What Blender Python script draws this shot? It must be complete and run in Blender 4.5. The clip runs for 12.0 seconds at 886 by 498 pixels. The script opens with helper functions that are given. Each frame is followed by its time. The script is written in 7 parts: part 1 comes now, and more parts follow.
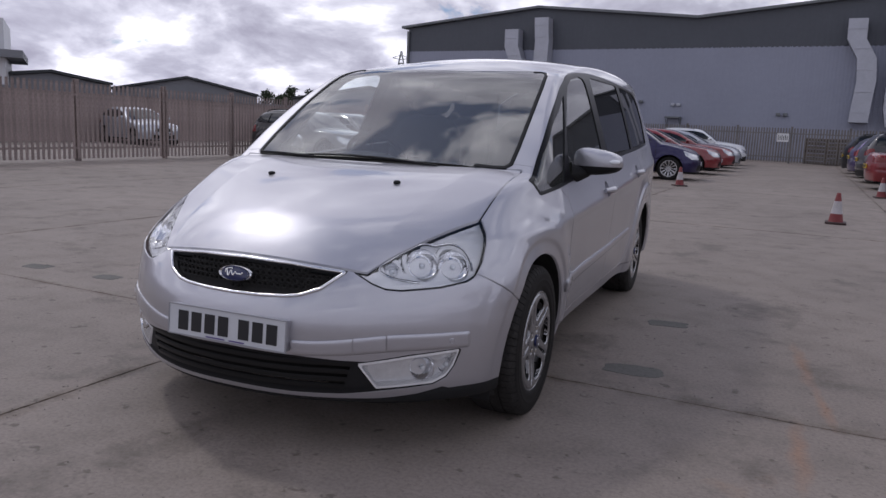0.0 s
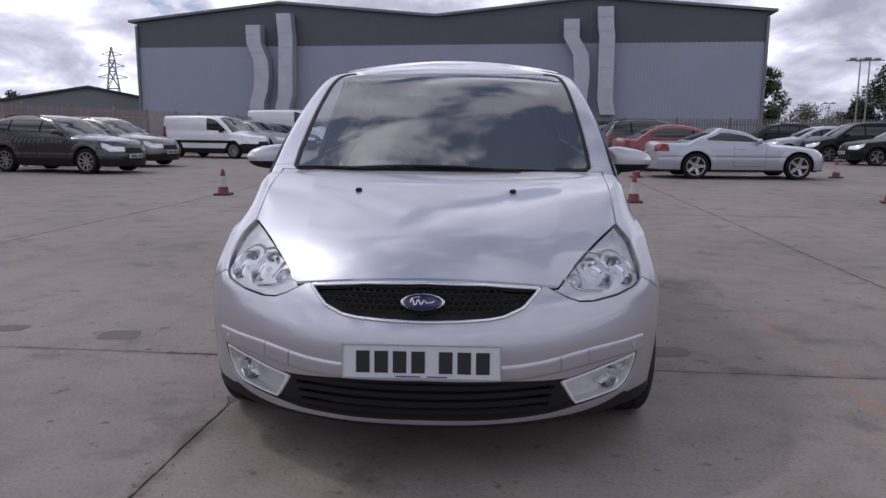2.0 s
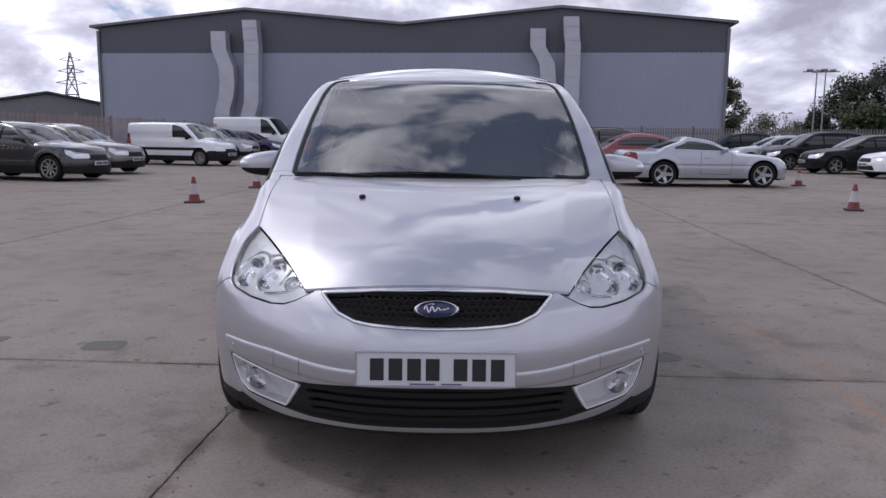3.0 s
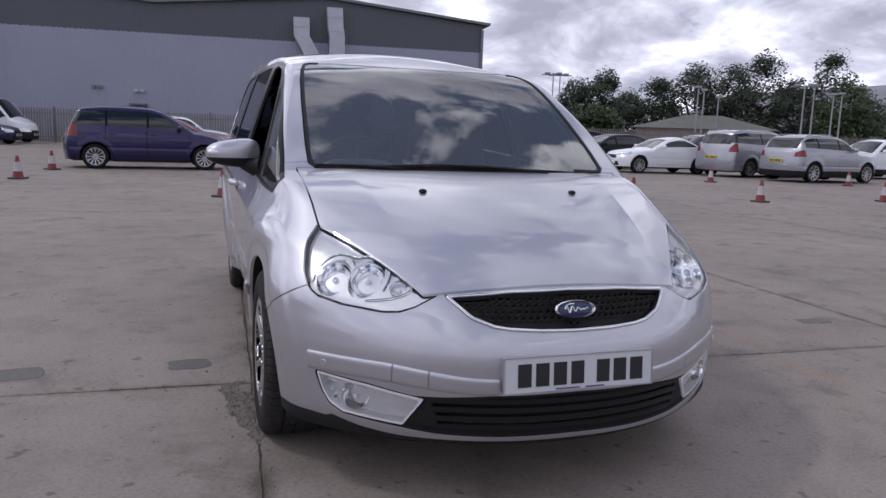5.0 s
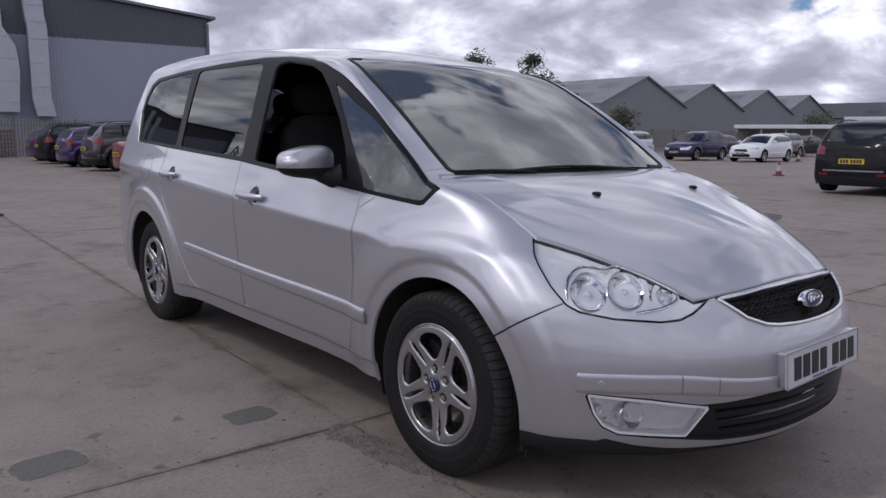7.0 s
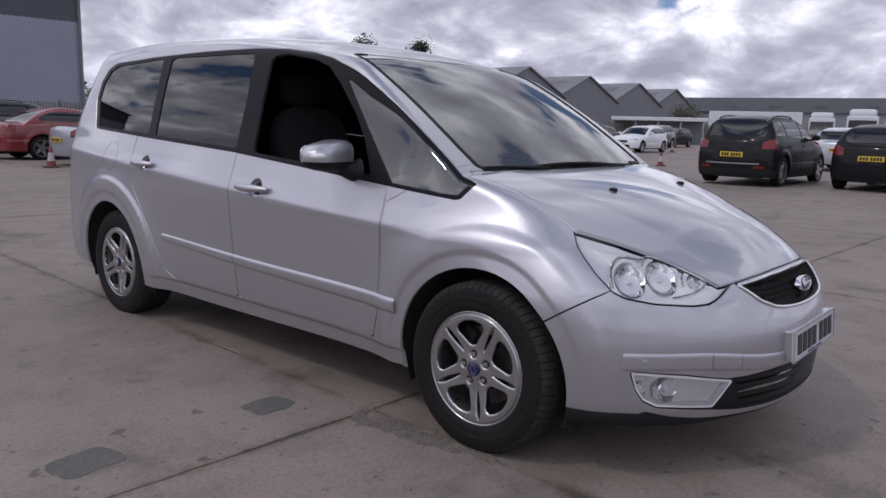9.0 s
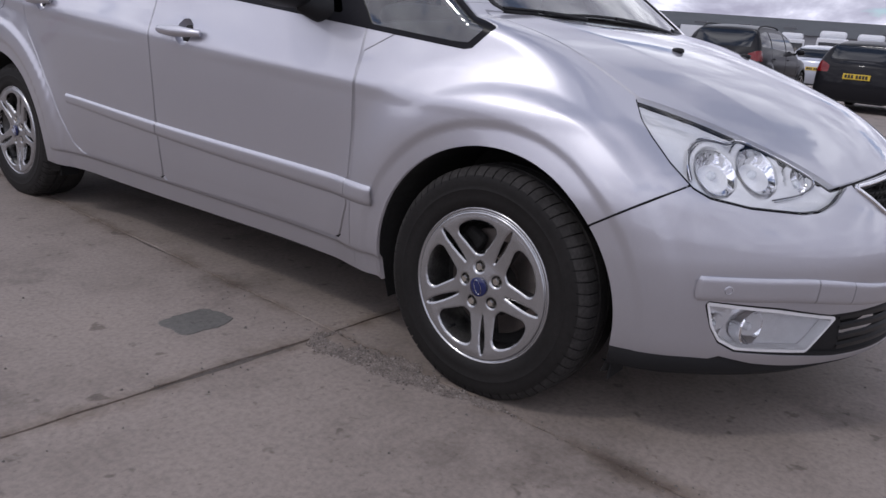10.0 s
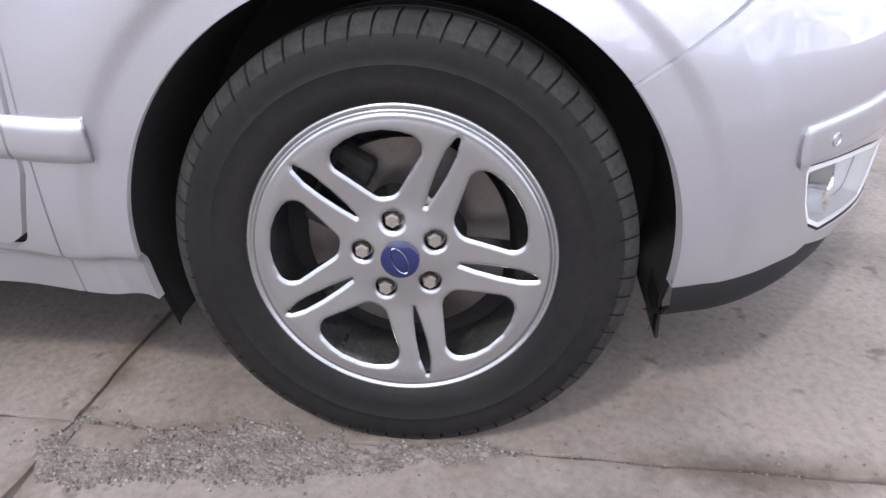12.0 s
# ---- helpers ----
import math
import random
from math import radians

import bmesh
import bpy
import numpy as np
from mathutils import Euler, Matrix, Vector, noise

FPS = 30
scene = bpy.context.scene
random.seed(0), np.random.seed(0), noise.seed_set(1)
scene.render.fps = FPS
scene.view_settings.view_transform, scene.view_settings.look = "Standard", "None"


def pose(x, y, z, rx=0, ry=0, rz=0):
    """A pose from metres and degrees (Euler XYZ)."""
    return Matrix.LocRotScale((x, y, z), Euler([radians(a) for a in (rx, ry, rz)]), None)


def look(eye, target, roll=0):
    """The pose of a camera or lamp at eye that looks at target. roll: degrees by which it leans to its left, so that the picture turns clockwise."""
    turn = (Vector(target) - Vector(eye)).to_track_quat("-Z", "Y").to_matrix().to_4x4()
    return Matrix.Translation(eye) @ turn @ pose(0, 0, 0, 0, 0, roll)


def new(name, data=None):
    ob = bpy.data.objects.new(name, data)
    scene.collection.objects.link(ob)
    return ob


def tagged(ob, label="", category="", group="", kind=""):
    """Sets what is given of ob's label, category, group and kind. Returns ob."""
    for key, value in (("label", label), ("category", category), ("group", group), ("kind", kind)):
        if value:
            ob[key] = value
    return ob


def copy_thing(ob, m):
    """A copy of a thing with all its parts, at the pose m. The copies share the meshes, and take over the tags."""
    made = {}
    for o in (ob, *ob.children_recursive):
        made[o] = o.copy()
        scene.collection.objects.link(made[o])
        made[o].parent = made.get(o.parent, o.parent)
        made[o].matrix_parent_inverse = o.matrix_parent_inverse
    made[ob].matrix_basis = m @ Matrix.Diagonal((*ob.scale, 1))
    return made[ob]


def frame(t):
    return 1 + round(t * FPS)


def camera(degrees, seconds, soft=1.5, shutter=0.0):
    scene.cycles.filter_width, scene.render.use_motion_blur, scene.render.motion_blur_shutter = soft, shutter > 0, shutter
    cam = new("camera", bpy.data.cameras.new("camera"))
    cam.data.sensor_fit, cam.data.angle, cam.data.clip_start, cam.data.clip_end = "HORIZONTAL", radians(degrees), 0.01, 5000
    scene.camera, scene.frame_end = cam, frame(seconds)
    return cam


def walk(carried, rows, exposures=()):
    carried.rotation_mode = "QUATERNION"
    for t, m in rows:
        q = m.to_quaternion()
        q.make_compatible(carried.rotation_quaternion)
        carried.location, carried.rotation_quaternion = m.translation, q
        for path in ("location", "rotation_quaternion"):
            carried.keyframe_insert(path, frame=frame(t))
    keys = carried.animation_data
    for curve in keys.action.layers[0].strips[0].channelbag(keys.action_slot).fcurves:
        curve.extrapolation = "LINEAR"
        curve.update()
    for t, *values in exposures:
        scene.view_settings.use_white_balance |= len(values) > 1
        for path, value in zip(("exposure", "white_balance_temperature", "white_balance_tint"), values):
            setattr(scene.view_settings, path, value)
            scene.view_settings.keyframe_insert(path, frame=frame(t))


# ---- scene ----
cam = camera(61.3, 12.0)
PATH = [
    (0, (1.725, -3.019, 1.202), (0.956, -1.201, 0.879), 2.4),
    (0.5, (1.315, -3.147, 1.211), (0.731, -1.255, 0.924), 1.1),
    (1, (0.905, -3.185, 1.181), (0.469, -1.255, 0.89), -0.1),
    (1.5, (0.562, -3.178, 1.201), (0.267, -1.224, 0.892), 0.3),
    (2, (0.189, -3.267, 1.211), (0.088, -1.295, 0.895), 0.4),
    (2.5, (0.063, -3.271, 1.215), (0.026, -1.297, 0.896), -0.5),
    (2.7, (0.063, -3.269, 1.212), (0.024, -1.292, 0.909), 0.0),
    (4.3, (-0.628, -3.166, 1.169), (-0.298, -1.213, 0.892), 2.7),
    (4.5, (-0.767, -3.081, 1.164), (-0.364, -1.142, 0.882), 2.5),
    (5, (-1.154, -2.914, 1.177), (-0.512, -1.043, 0.875), 2.0),
    (5.5, (-1.555, -2.756, 1.198), (-0.713, -0.967, 0.897), 1.8),
    (6, (-1.865, -2.446, 1.2), (-0.858, -0.744, 0.9), 1.2),
    (6.5, (-2.216, -2.212, 1.195), (-1.072, -0.598, 0.903), 0.1),
    (7, (-2.489, -1.924, 1.162), (-1.213, -0.413, 0.867), 0.4),
    (7.2, (-2.574, -1.82, 1.175), (-1.261, -0.344, 0.862), 0.4),
    (9, (-2.991, -1.635, 1.197), (-1.496, -0.348, 0.871), 1.5),
    (9.5, (-2.717, -1.373, 1.085), (-1.212, -0.108, 0.723), -0.3),
    (10, (-2.484, -1.058, 0.969), (-0.949, 0.094, 0.405), 5.0),
    (10.5, (-2.309, -0.719, 0.962), (-0.716, 0.195, 0.17), 1.2),
    (11, (-2.015, -0.443, 0.916), (-0.337, 0.184, 0.027), -2.5),
    (11.5, (-1.857, -0.258, 0.813), (-0.097, 0.105, -0.065), -3.1),
    (12, (-1.802, -0.152, 0.767), (-0.01, 0.033, -0.101), -1.4),
]
walk(cam, [(t, look(eye, target, roll)) for t, eye, target, roll in PATH],
     [(0, -0.55, 6200, 12), (2.5, -0.30, 6120, 12), (4.5, -0.23, 6100, 12), (5.5, -0.22, 6100, 12), (6.5, -0.36, 6120, 12), (7.2, -0.46, 6160, 12), (9.0, -0.42, 6200, 12), (9.5, -0.37, 6200, 12), (10.0, -0.14, 6180, 12), (10.5, 0.22, 6180, 10), (11.0, 0.68, 6150, 8), (12.0, 1.20, 6150, 8)])

# ---------------------------------------------------------------- daylight
SUN_WAY = Vector((-0.75, 0.28, 1.0)).normalized()          # from the yard towards the sun
scene.view_settings.exposure = 0.0


def node(tree, kind, **values):
    n = tree.nodes.new(kind)
    for key, value in values.items():
        if key in n.inputs:
            n.inputs[key].default_value = value
    return n


def ramp(tree, source, stops):
    n = tree.nodes.new("ShaderNodeValToRGB")
    while len(n.color_ramp.elements) < len(stops):
        n.color_ramp.elements.new(0.5)
    for e, (at, c) in zip(n.color_ramp.elements, stops):
        e.position, e.color = at, (*c, 1) if len(c) == 3 else c
    tree.links.new(source, n.inputs["Fac"])
    return n


def sky_world():
    world = bpy.data.worlds.new("sky")
    scene.world = world
    world.use_nodes = True
    tree = world.node_tree
    tree.nodes.clear()
    link = tree.links.new
    sky = tree.nodes.new("ShaderNodeTexSky")
    sky.sky_type, sky.sun_disc = "NISHITA", False
    sky.sun_elevation = math.asin(SUN_WAY.z)
    sky.sun_rotation = math.atan2(SUN_WAY.x, SUN_WAY.y)
    sky.dust_density, sky.air_density, sky.ozone_density = 0.4, 1.0, 3.0
    blue = node(tree, "ShaderNodeVectorMath")
    blue.operation = "SCALE"
    blue.inputs["Scale"].default_value = 0.125
    deep_blue = node(tree, "ShaderNodeVectorMath"); deep_blue.operation = "MULTIPLY"
    deep_blue.inputs[1].default_value = (0.96, 0.97, 1.06)
    link(sky.outputs["Color"], deep_blue.inputs[0])
    link(deep_blue.outputs[0], blue.inputs[0])
    co = tree.nodes.new("ShaderNodeTexCoord")
    sep = tree.nodes.new("ShaderNodeSeparateXYZ")
    link(co.outputs["Generated"], sep.inputs[0])
    # flat cloud deck seen in perspective
    up = node(tree, "ShaderNodeMath"); up.operation = "ABSOLUTE"
    link(sep.outputs["Z"], up.inputs[0])
    add = node(tree, "ShaderNodeMath"); add.operation = "ADD"; add.inputs[1].default_value = 0.44
    link(up.outputs[0], add.inputs[0])
    deck = node(tree, "ShaderNodeVectorMath"); deck.operation = "DIVIDE"
    comb = tree.nodes.new("ShaderNodeCombineXYZ")
    for axis in "XYZ":
        link(add.outputs[0], comb.inputs[axis])
    link(co.outputs["Generated"], deck.inputs[0])
    link(comb.outputs[0], deck.inputs[1])

    def heaps(shift):
        """Billowing cloud thickness, looked up a little way off."""
        at = node(tree, "ShaderNodeVectorMath"); at.operation = "ADD"; at.inputs[1].default_value = shift
        link(deck.outputs[0], at.inputs[0])
        n = node(tree, "ShaderNodeTexNoise", Scale=3.9, Detail=12.0, Roughness=0.55, Distortion=0.25)
        link(at.outputs[0], n.inputs["Vector"])
        return n.outputs["Fac"]
    big, sunward = heaps((0, 0, 0)), heaps((-0.075, 0.028, 0.055))
    # gaps open overhead and close up towards the horizon
    lean = node(tree, "ShaderNodeMath"); lean.operation = "MULTIPLY_ADD"
    lean.inputs[1].default_value, lean.inputs[2].default_value = -0.15, 0.098
    link(up.outputs[0], lean.inputs[0])
    opened = node(tree, "ShaderNodeMath"); opened.operation = "ADD"
    link(big, opened.inputs[0]); link(lean.outputs[0], opened.inputs[1])
    cover = ramp(tree, opened.outputs[0], [(0.405, (0, 0, 0)), (0.465, (1, 1, 1))])
    # sides of the heaps towards the sun are white, thick middles grey
    edge_ = node(tree, "ShaderNodeMath"); edge_.operation = "SUBTRACT"
    link(big, edge_.inputs[0]); link(sunward, edge_.inputs[1])
    lighted = node(tree, "ShaderNodeMath"); lighted.operation = "MULTIPLY_ADD"; lighted.inputs[1].default_value = 2.1
    link(edge_.outputs[0], lighted.inputs[0])
    thin = node(tree, "ShaderNodeMath"); thin.operation = "MULTIPLY_ADD"
    thin.inputs[1].default_value, thin.inputs[2].default_value = -1.1, 1.06
    link(big, thin.inputs[0]); link(thin.outputs[0], lighted.inputs[2])
    tone = ramp(tree, lighted.outputs[0], [(0.22, (0.68, 0.66, 0.78)), (0.42, (0.92, 0.91, 1.03)), (0.58, (1.28, 1.27, 1.38)), (0.80, (2.2, 2.18, 2.26))])
    # brighter veil round the sun behind thin cloud
    dot = node(tree, "ShaderNodeVectorMath"); dot.operation = "DOT_PRODUCT"
    dot.inputs[1].default_value = SUN_WAY
    link(co.outputs["Generated"], dot.inputs[0])
    veil = ramp(tree, dot.outputs["Value"], [(0.30, (1, 1, 1)), (0.68, (1.32, 1.31, 1.30)), (0.9, (1.42, 1.40, 1.38)), (1.0, (1.85, 1.82, 1.78))])
    # cloud bases look greyer low down
    bases = ramp(tree, up.outputs[0], [(0.0, (0.86, 0.85, 0.90)), (0.35, (1, 1, 1))])
    lower = node(tree, "ShaderNodeVectorMath"); lower.operation = "MULTIPLY"
    link(tone.outputs["Color"], lower.inputs[0]); link(bases.outputs["Color"], lower.inputs[1])
    lit = node(tree, "ShaderNodeVectorMath"); lit.operation = "MULTIPLY"
    link(lower.outputs[0], lit.inputs[0])
    link(veil.outputs["Color"], lit.inputs[1])
    mix = tree.nodes.new("ShaderNodeMix"); mix.data_type = "RGBA"
    link(cover.outputs["Color"], mix.inputs[0])
    link(blue.outputs[0], mix.inputs[6])
    link(lit.outputs[0], mix.inputs[7])
    bg = node(tree, "ShaderNodeBackground", Strength=0.82)
    link(mix.outputs[2], bg.inputs["Color"])
    out = tree.nodes.new("ShaderNodeOutputWorld")
    link(bg.outputs[0], out.inputs["Surface"])


sky_world()
sun = new("sun", bpy.data.lights.new("sun", "SUN"))
sun.data.energy, sun.data.angle, sun.data.color = 0.84, radians(5.0), (1.0, 0.95, 0.88)
sun.matrix_world = look(SUN_WAY * 60, (0, 0, 0))

# ---------------------------------------------------------------- materials
def material(name, colour=(0.5, 0.5, 0.5), rough=0.5, metal=0.0, coat=0.0, spec=0.5, grain=None, bump=None, spread=0.0, **more):
    """grain: (size in metres, amount, second size, second amount); bump: (size in metres, strength)."""
    m = bpy.data.materials.new(name)
    m.use_nodes = True
    tree = m.node_tree
    b = tree.nodes["Principled BSDF"]
    b.inputs["Base Color"].default_value = (*colour, 1)
    b.inputs["Roughness"].default_value, b.inputs["Metallic"].default_value = rough, metal
    b.inputs["Coat Weight"].default_value, b.inputs["Specular IOR Level"].default_value = coat, spec
    b.inputs["Coat Roughness"].default_value = 0.03
    for key, value in more.items():
        b.inputs[key.replace("_", " ")].default_value = value
    co = tree.nodes.new("ShaderNodeTexCoord")
    where = co.outputs["Object"]
    if grain:
        last = None
        for size, amount in (grain[:2], grain[2:]):
            n = node(tree, "ShaderNodeTexNoise", Scale=1 / size, Detail=5.0, Roughness=0.6)
            tree.links.new(where, n.inputs["Vector"])
            v = node(tree, "ShaderNodeMapRange")
            v.inputs["From Min"].default_value, v.inputs["From Max"].default_value = 0.25, 0.75
            v.inputs["To Min"].default_value, v.inputs["To Max"].default_value = 1 - amount, 1 + amount
            tree.links.new(n.outputs["Fac"], v.inputs["Value"])
            if last:
                k = node(tree, "ShaderNodeMath"); k.operation = "MULTIPLY"
                tree.links.new(last, k.inputs[0]); tree.links.new(v.outputs[0], k.inputs[1])
                last = k.outputs[0]
            else:
                last = v.outputs[0]
        if spread:
            info = tree.nodes.new("ShaderNodeObjectInfo")
            v = node(tree, "ShaderNodeMapRange")
            v.inputs["To Min"].default_value, v.inputs["To Max"].default_value = 1 - spread, 1 + spread
            tree.links.new(info.outputs["Random"], v.inputs["Value"])
            k = node(tree, "ShaderNodeMath"); k.operation = "MULTIPLY"
            tree.links.new(last, k.inputs[0]); tree.links.new(v.outputs[0], k.inputs[1])
            last = k.outputs[0]
        s = node(tree, "ShaderNodeVectorMath"); s.operation = "SCALE"
        s.inputs[0].default_value = colour
        tree.links.new(last, s.inputs["Scale"])
        tree.links.new(s.outputs[0], b.inputs["Base Color"])
    if bump:
        n = node(tree, "ShaderNodeTexNoise", Scale=1 / bump[0], Detail=4.0)
        tree.links.new(where, n.inputs["Vector"])
        d = node(tree, "ShaderNodeBump", Strength=bump[1], Distance=bump[0] * 0.3)
        tree.links.new(n.outputs["Fac"], d.inputs["Height"])
        tree.links.new(d.outputs["Normal"], b.inputs["Normal"])
    return m


def glass_material(name, tint, rough=0.0, ior=1.6, film=0.0):
    """Thin car glass: mirror-like by Fresnel over a tinted clear sheet, with a painted pale haze (film)."""
    m = bpy.data.materials.new(name)
    m.use_nodes = True
    tree = m.node_tree
    tree.nodes.clear()
    out = tree.nodes.new("ShaderNodeOutputMaterial")
    clear = node(tree, "ShaderNodeBsdfTransparent", Color=(*tint, 1))
    gloss = node(tree, "ShaderNodeBsdfGlossy", Roughness=rough, Color=(1, 1, 1, 1))
    fres = node(tree, "ShaderNodeFresnel", IOR=ior)
    mix = tree.nodes.new("ShaderNodeMixShader")
    tree.links.new(fres.outputs[0], mix.inputs[0])
    # cloudy pale diffuse layer, painted in for the haze of bright reflected sky
    if film:
        haze = node(tree, "ShaderNodeBsdfDiffuse", Color=(0.62, 0.62, 0.60, 1))
        cloudy = node(tree, "ShaderNodeTexNoise", Scale=2.2, Detail=5.0)
        much = node(tree, "ShaderNodeMapRange")
        much.inputs["To Min"].default_value, much.inputs["To Max"].default_value = film * 0.5, film * 1.5
        both_ = tree.nodes.new("ShaderNodeMixShader")
        co = tree.nodes.new("ShaderNodeTexCoord")
        tree.links.new(co.outputs["Object"], cloudy.inputs["Vector"])
        tree.links.new(cloudy.outputs["Fac"], much.inputs["Value"])
        tree.links.new(much.outputs[0], both_.inputs[0])
        tree.links.new(clear.outputs[0], both_.inputs[1])
        tree.links.new(haze.outputs[0], both_.inputs[2])
        clear = both_
    tree.links.new(clear.outputs[0], mix.inputs[1])
    tree.links.new(gloss.outputs[0], mix.inputs[2])
    tree.links.new(mix.outputs[0], out.inputs["Surface"])
    return m


def flake_paint(name, colour, metal=0.55, rough=0.32, coat=1.0):
    m = material(name, colour, rough, metal, coat, grain=(0.9, 0.03, 0.0012, 0.10))
    m.node_tree.nodes["Principled BSDF"].inputs["Coat IOR"].default_value = 1.62
    return m


SILVER = flake_paint("silver_metallic_paint", (0.475, 0.472, 0.512), 0.84, 0.41)
BLACK_PLASTIC = material("black_plastic", (0.014, 0.014, 0.015), 0.55, spec=0.2, grain=(0.4, 0.15, 0.002, 0.2), bump=(0.0015, 0.15))
TRIM_BLACK = material("satin_black_trim", (0.010, 0.010, 0.012), 0.28, spec=0.10, grain=(0.3, 0.1, 0.01, 0.1))
DARK_VOID = material("dark_underside", (0.020, 0.019, 0.018), 0.9, grain=(0.2, 0.3, 0.01, 0.3))
RUBBER = material("tyre_rubber", (0.0115, 0.0106, 0.0102), 0.6, spec=0.18, grain=(0.15, 0.2, 0.012, 0.25), bump=(0.004, 0.2))
TREAD = material("dusty_tread_rubber", (0.030, 0.028, 0.027), 0.8, spec=0.15, grain=(0.06, 0.3, 0.008, 0.35), bump=(0.004, 0.3))
ALLOY = material("silver_alloy_lacquer", (0.38, 0.38, 0.39), 0.27, 0.88, 0.3, grain=(0.08, 0.06, 0.003, 0.06))
CHROME = material("chrome", (0.74, 0.74, 0.76), 0.16, 1.0)
WINDSCREEN = glass_material("windscreen_glass", (0.80, 0.88, 0.86), ior=2.1, film=0.10)
PRIVACY = glass_material("privacy_glass", (0.05, 0.054, 0.062), ior=1.62)
CLEAR = glass_material("clear_lamp_cover", (0.95, 0.96, 0.97), ior=1.5)
SIDE_GLASS = glass_material("side_glass", (0.50, 0.56, 0.55), ior=1.95, film=0.05)

# ---------------------------------------------------------------- mesh helpers
def mesh_object(name, verts, faces, mat, parent=None, label="", smooth=False):
    me = bpy.data.meshes.new(name)
    me.from_pydata([tuple(v) for v in verts], [], [tuple(f) for f in faces])
    me.materials.append(mat)
    if smooth:
        me.polygons.foreach_set("use_smooth", [True] * len(me.polygons))
    ob = new(name, me)
    if parent:
        ob.parent = parent
    return tagged(ob, label)


def part(name, bm, mat, parent=None, label="", smooth=False):
    me = bpy.data.meshes.new(name)
    bm.normal_update()
    bm.to_mesh(me)
    bm.free()
    me.materials.append(mat)
    if smooth:
        me.polygons.foreach_set("use_smooth", [True] * len(me.polygons))
        me.set_sharp_from_angle(angle=radians(40))
    ob = new(name, me)
    if parent:
        ob.parent = parent
    return tagged(ob, label)


def box(bm, lo, hi, bevel=0.0, m=None):
    made = bmesh.ops.create_cube(bm, size=1.0)["verts"]
    for v in made:
        v.co = Vector([lo[i] + (v.co[i] + 0.5) * (hi[i] - lo[i]) for i in range(3)])
    if bevel:
        edges = list({e for v in made for e in v.link_edges})
        made = bmesh.ops.bevel(bm, geom=edges, offset=bevel, segments=2, affect="EDGES", profile=0.5)["verts"]
    if m:
        for v in made:
            v.co = m @ v.co
    return made


def lathe(bm, profile, segments=32, m=None, closed=False):
    """Turns (radius, height) points round z."""
    rings = []
    for r, h in profile:
        rings.append([bm.verts.new((r * math.cos(2 * math.pi * i / segments), r * math.sin(2 * math.pi * i / segments), h)) for i in range(segments)])
    for a, b in zip(rings, rings[1:]):
        for i in range(segments):
            j = (i + 1) % segments
            bm.faces.new((a[i], a[j], b[j], b[i]))
    if closed:
        bm.faces.new(rings[-1]); bm.faces.new(rings[0][::-1])
    verts = [v for ring in rings for v in ring]
    if m:
        for v in verts:
            v.co = m @ v.co
    return verts


def sweep(bm, points, radius, sides=8, cap=True):
    """A tube along points."""
    pts = [Vector(p) for p in points]
    rings = []
    for i, p in enumerate(pts):
        t = (pts[min(i + 1, len(pts) - 1)] - pts[max(i - 1, 0)]).normalized()
        q = t.to_track_quat("Z", "Y")
        r = radius[i] if isinstance(radius, (list, tuple)) else radius
        rings.append([bm.verts.new(p + q @ Vector((r * math.cos(2 * math.pi * k / sides), r * math.sin(2 * math.pi * k / sides), 0))) for k in range(sides)])
    for a, b in zip(rings, rings[1:]):
        for k in range(sides):
            bm.faces.new((a[k], a[(k + 1) % sides], b[(k + 1) % sides], b[k]))
    if cap:
        bm.faces.new(rings[0][::-1]); bm.faces.new(rings[-1])


def thing(name, m, label, category, group=""):
    ob = new(name)
    ob.matrix_world = m
    ob.empty_display_size = 0.2
    return tagged(ob, label, category, group)

# ---------------------------------------------------------------- car bodies
def curve(points):
    """A smooth function through (at, value) points (Catmull-Rom slopes)."""
    xs, ys = np.array([p[0] for p in points], float), np.array([p[1] for p in points], float)
    sl = np.gradient(ys, xs)

    def f(x):
        x = np.clip(x, xs[0], xs[-1])
        i = np.clip(np.searchsorted(xs, x) - 1, 0, len(xs) - 2)
        h = xs[i + 1] - xs[i]
        t = (x - xs[i]) / h
        return ((1 + 2 * t) * (1 - t) ** 2 * ys[i] + t * (1 - t) ** 2 * h * sl[i] + t * t * (3 - 2 * t) * ys[i + 1] + t * t * (t - 1) * h * sl[i + 1])
    return f


def steady(points):
    """As curve(), with no bulge past the points."""
    xs, ys = np.array([p[0] for p in points], float), np.array([p[1] for p in points], float)
    d = np.diff(ys) / np.diff(xs)
    sl = np.concatenate([d[:1], np.where(d[:-1] * d[1:] > 0, 2 * d[:-1] * d[1:] / np.where(d[:-1] + d[1:] == 0, 1, d[:-1] + d[1:]), 0), d[-1:]])

    def f(x):
        x = np.clip(x, xs[0], xs[-1])
        i = np.clip(np.searchsorted(xs, x) - 1, 0, len(xs) - 2)
        h = xs[i + 1] - xs[i]
        t = (x - xs[i]) / h
        return ((1 + 2 * t) * (1 - t) ** 2 * ys[i] + t * (1 - t) ** 2 * h * sl[i] + t * t * (3 - 2 * t) * ys[i + 1] + t * t * (t - 1) * h * sl[i + 1])
    return f


def step(a, b, x):
    t = np.clip((x - a) / (b - a), 0, 1)
    return t * t * (3 - 2 * t)


def smax(a, b, k):
    h = np.maximum(k - np.abs(a - b), 0) / k
    return np.maximum(a, b) + h * h * k * 0.25


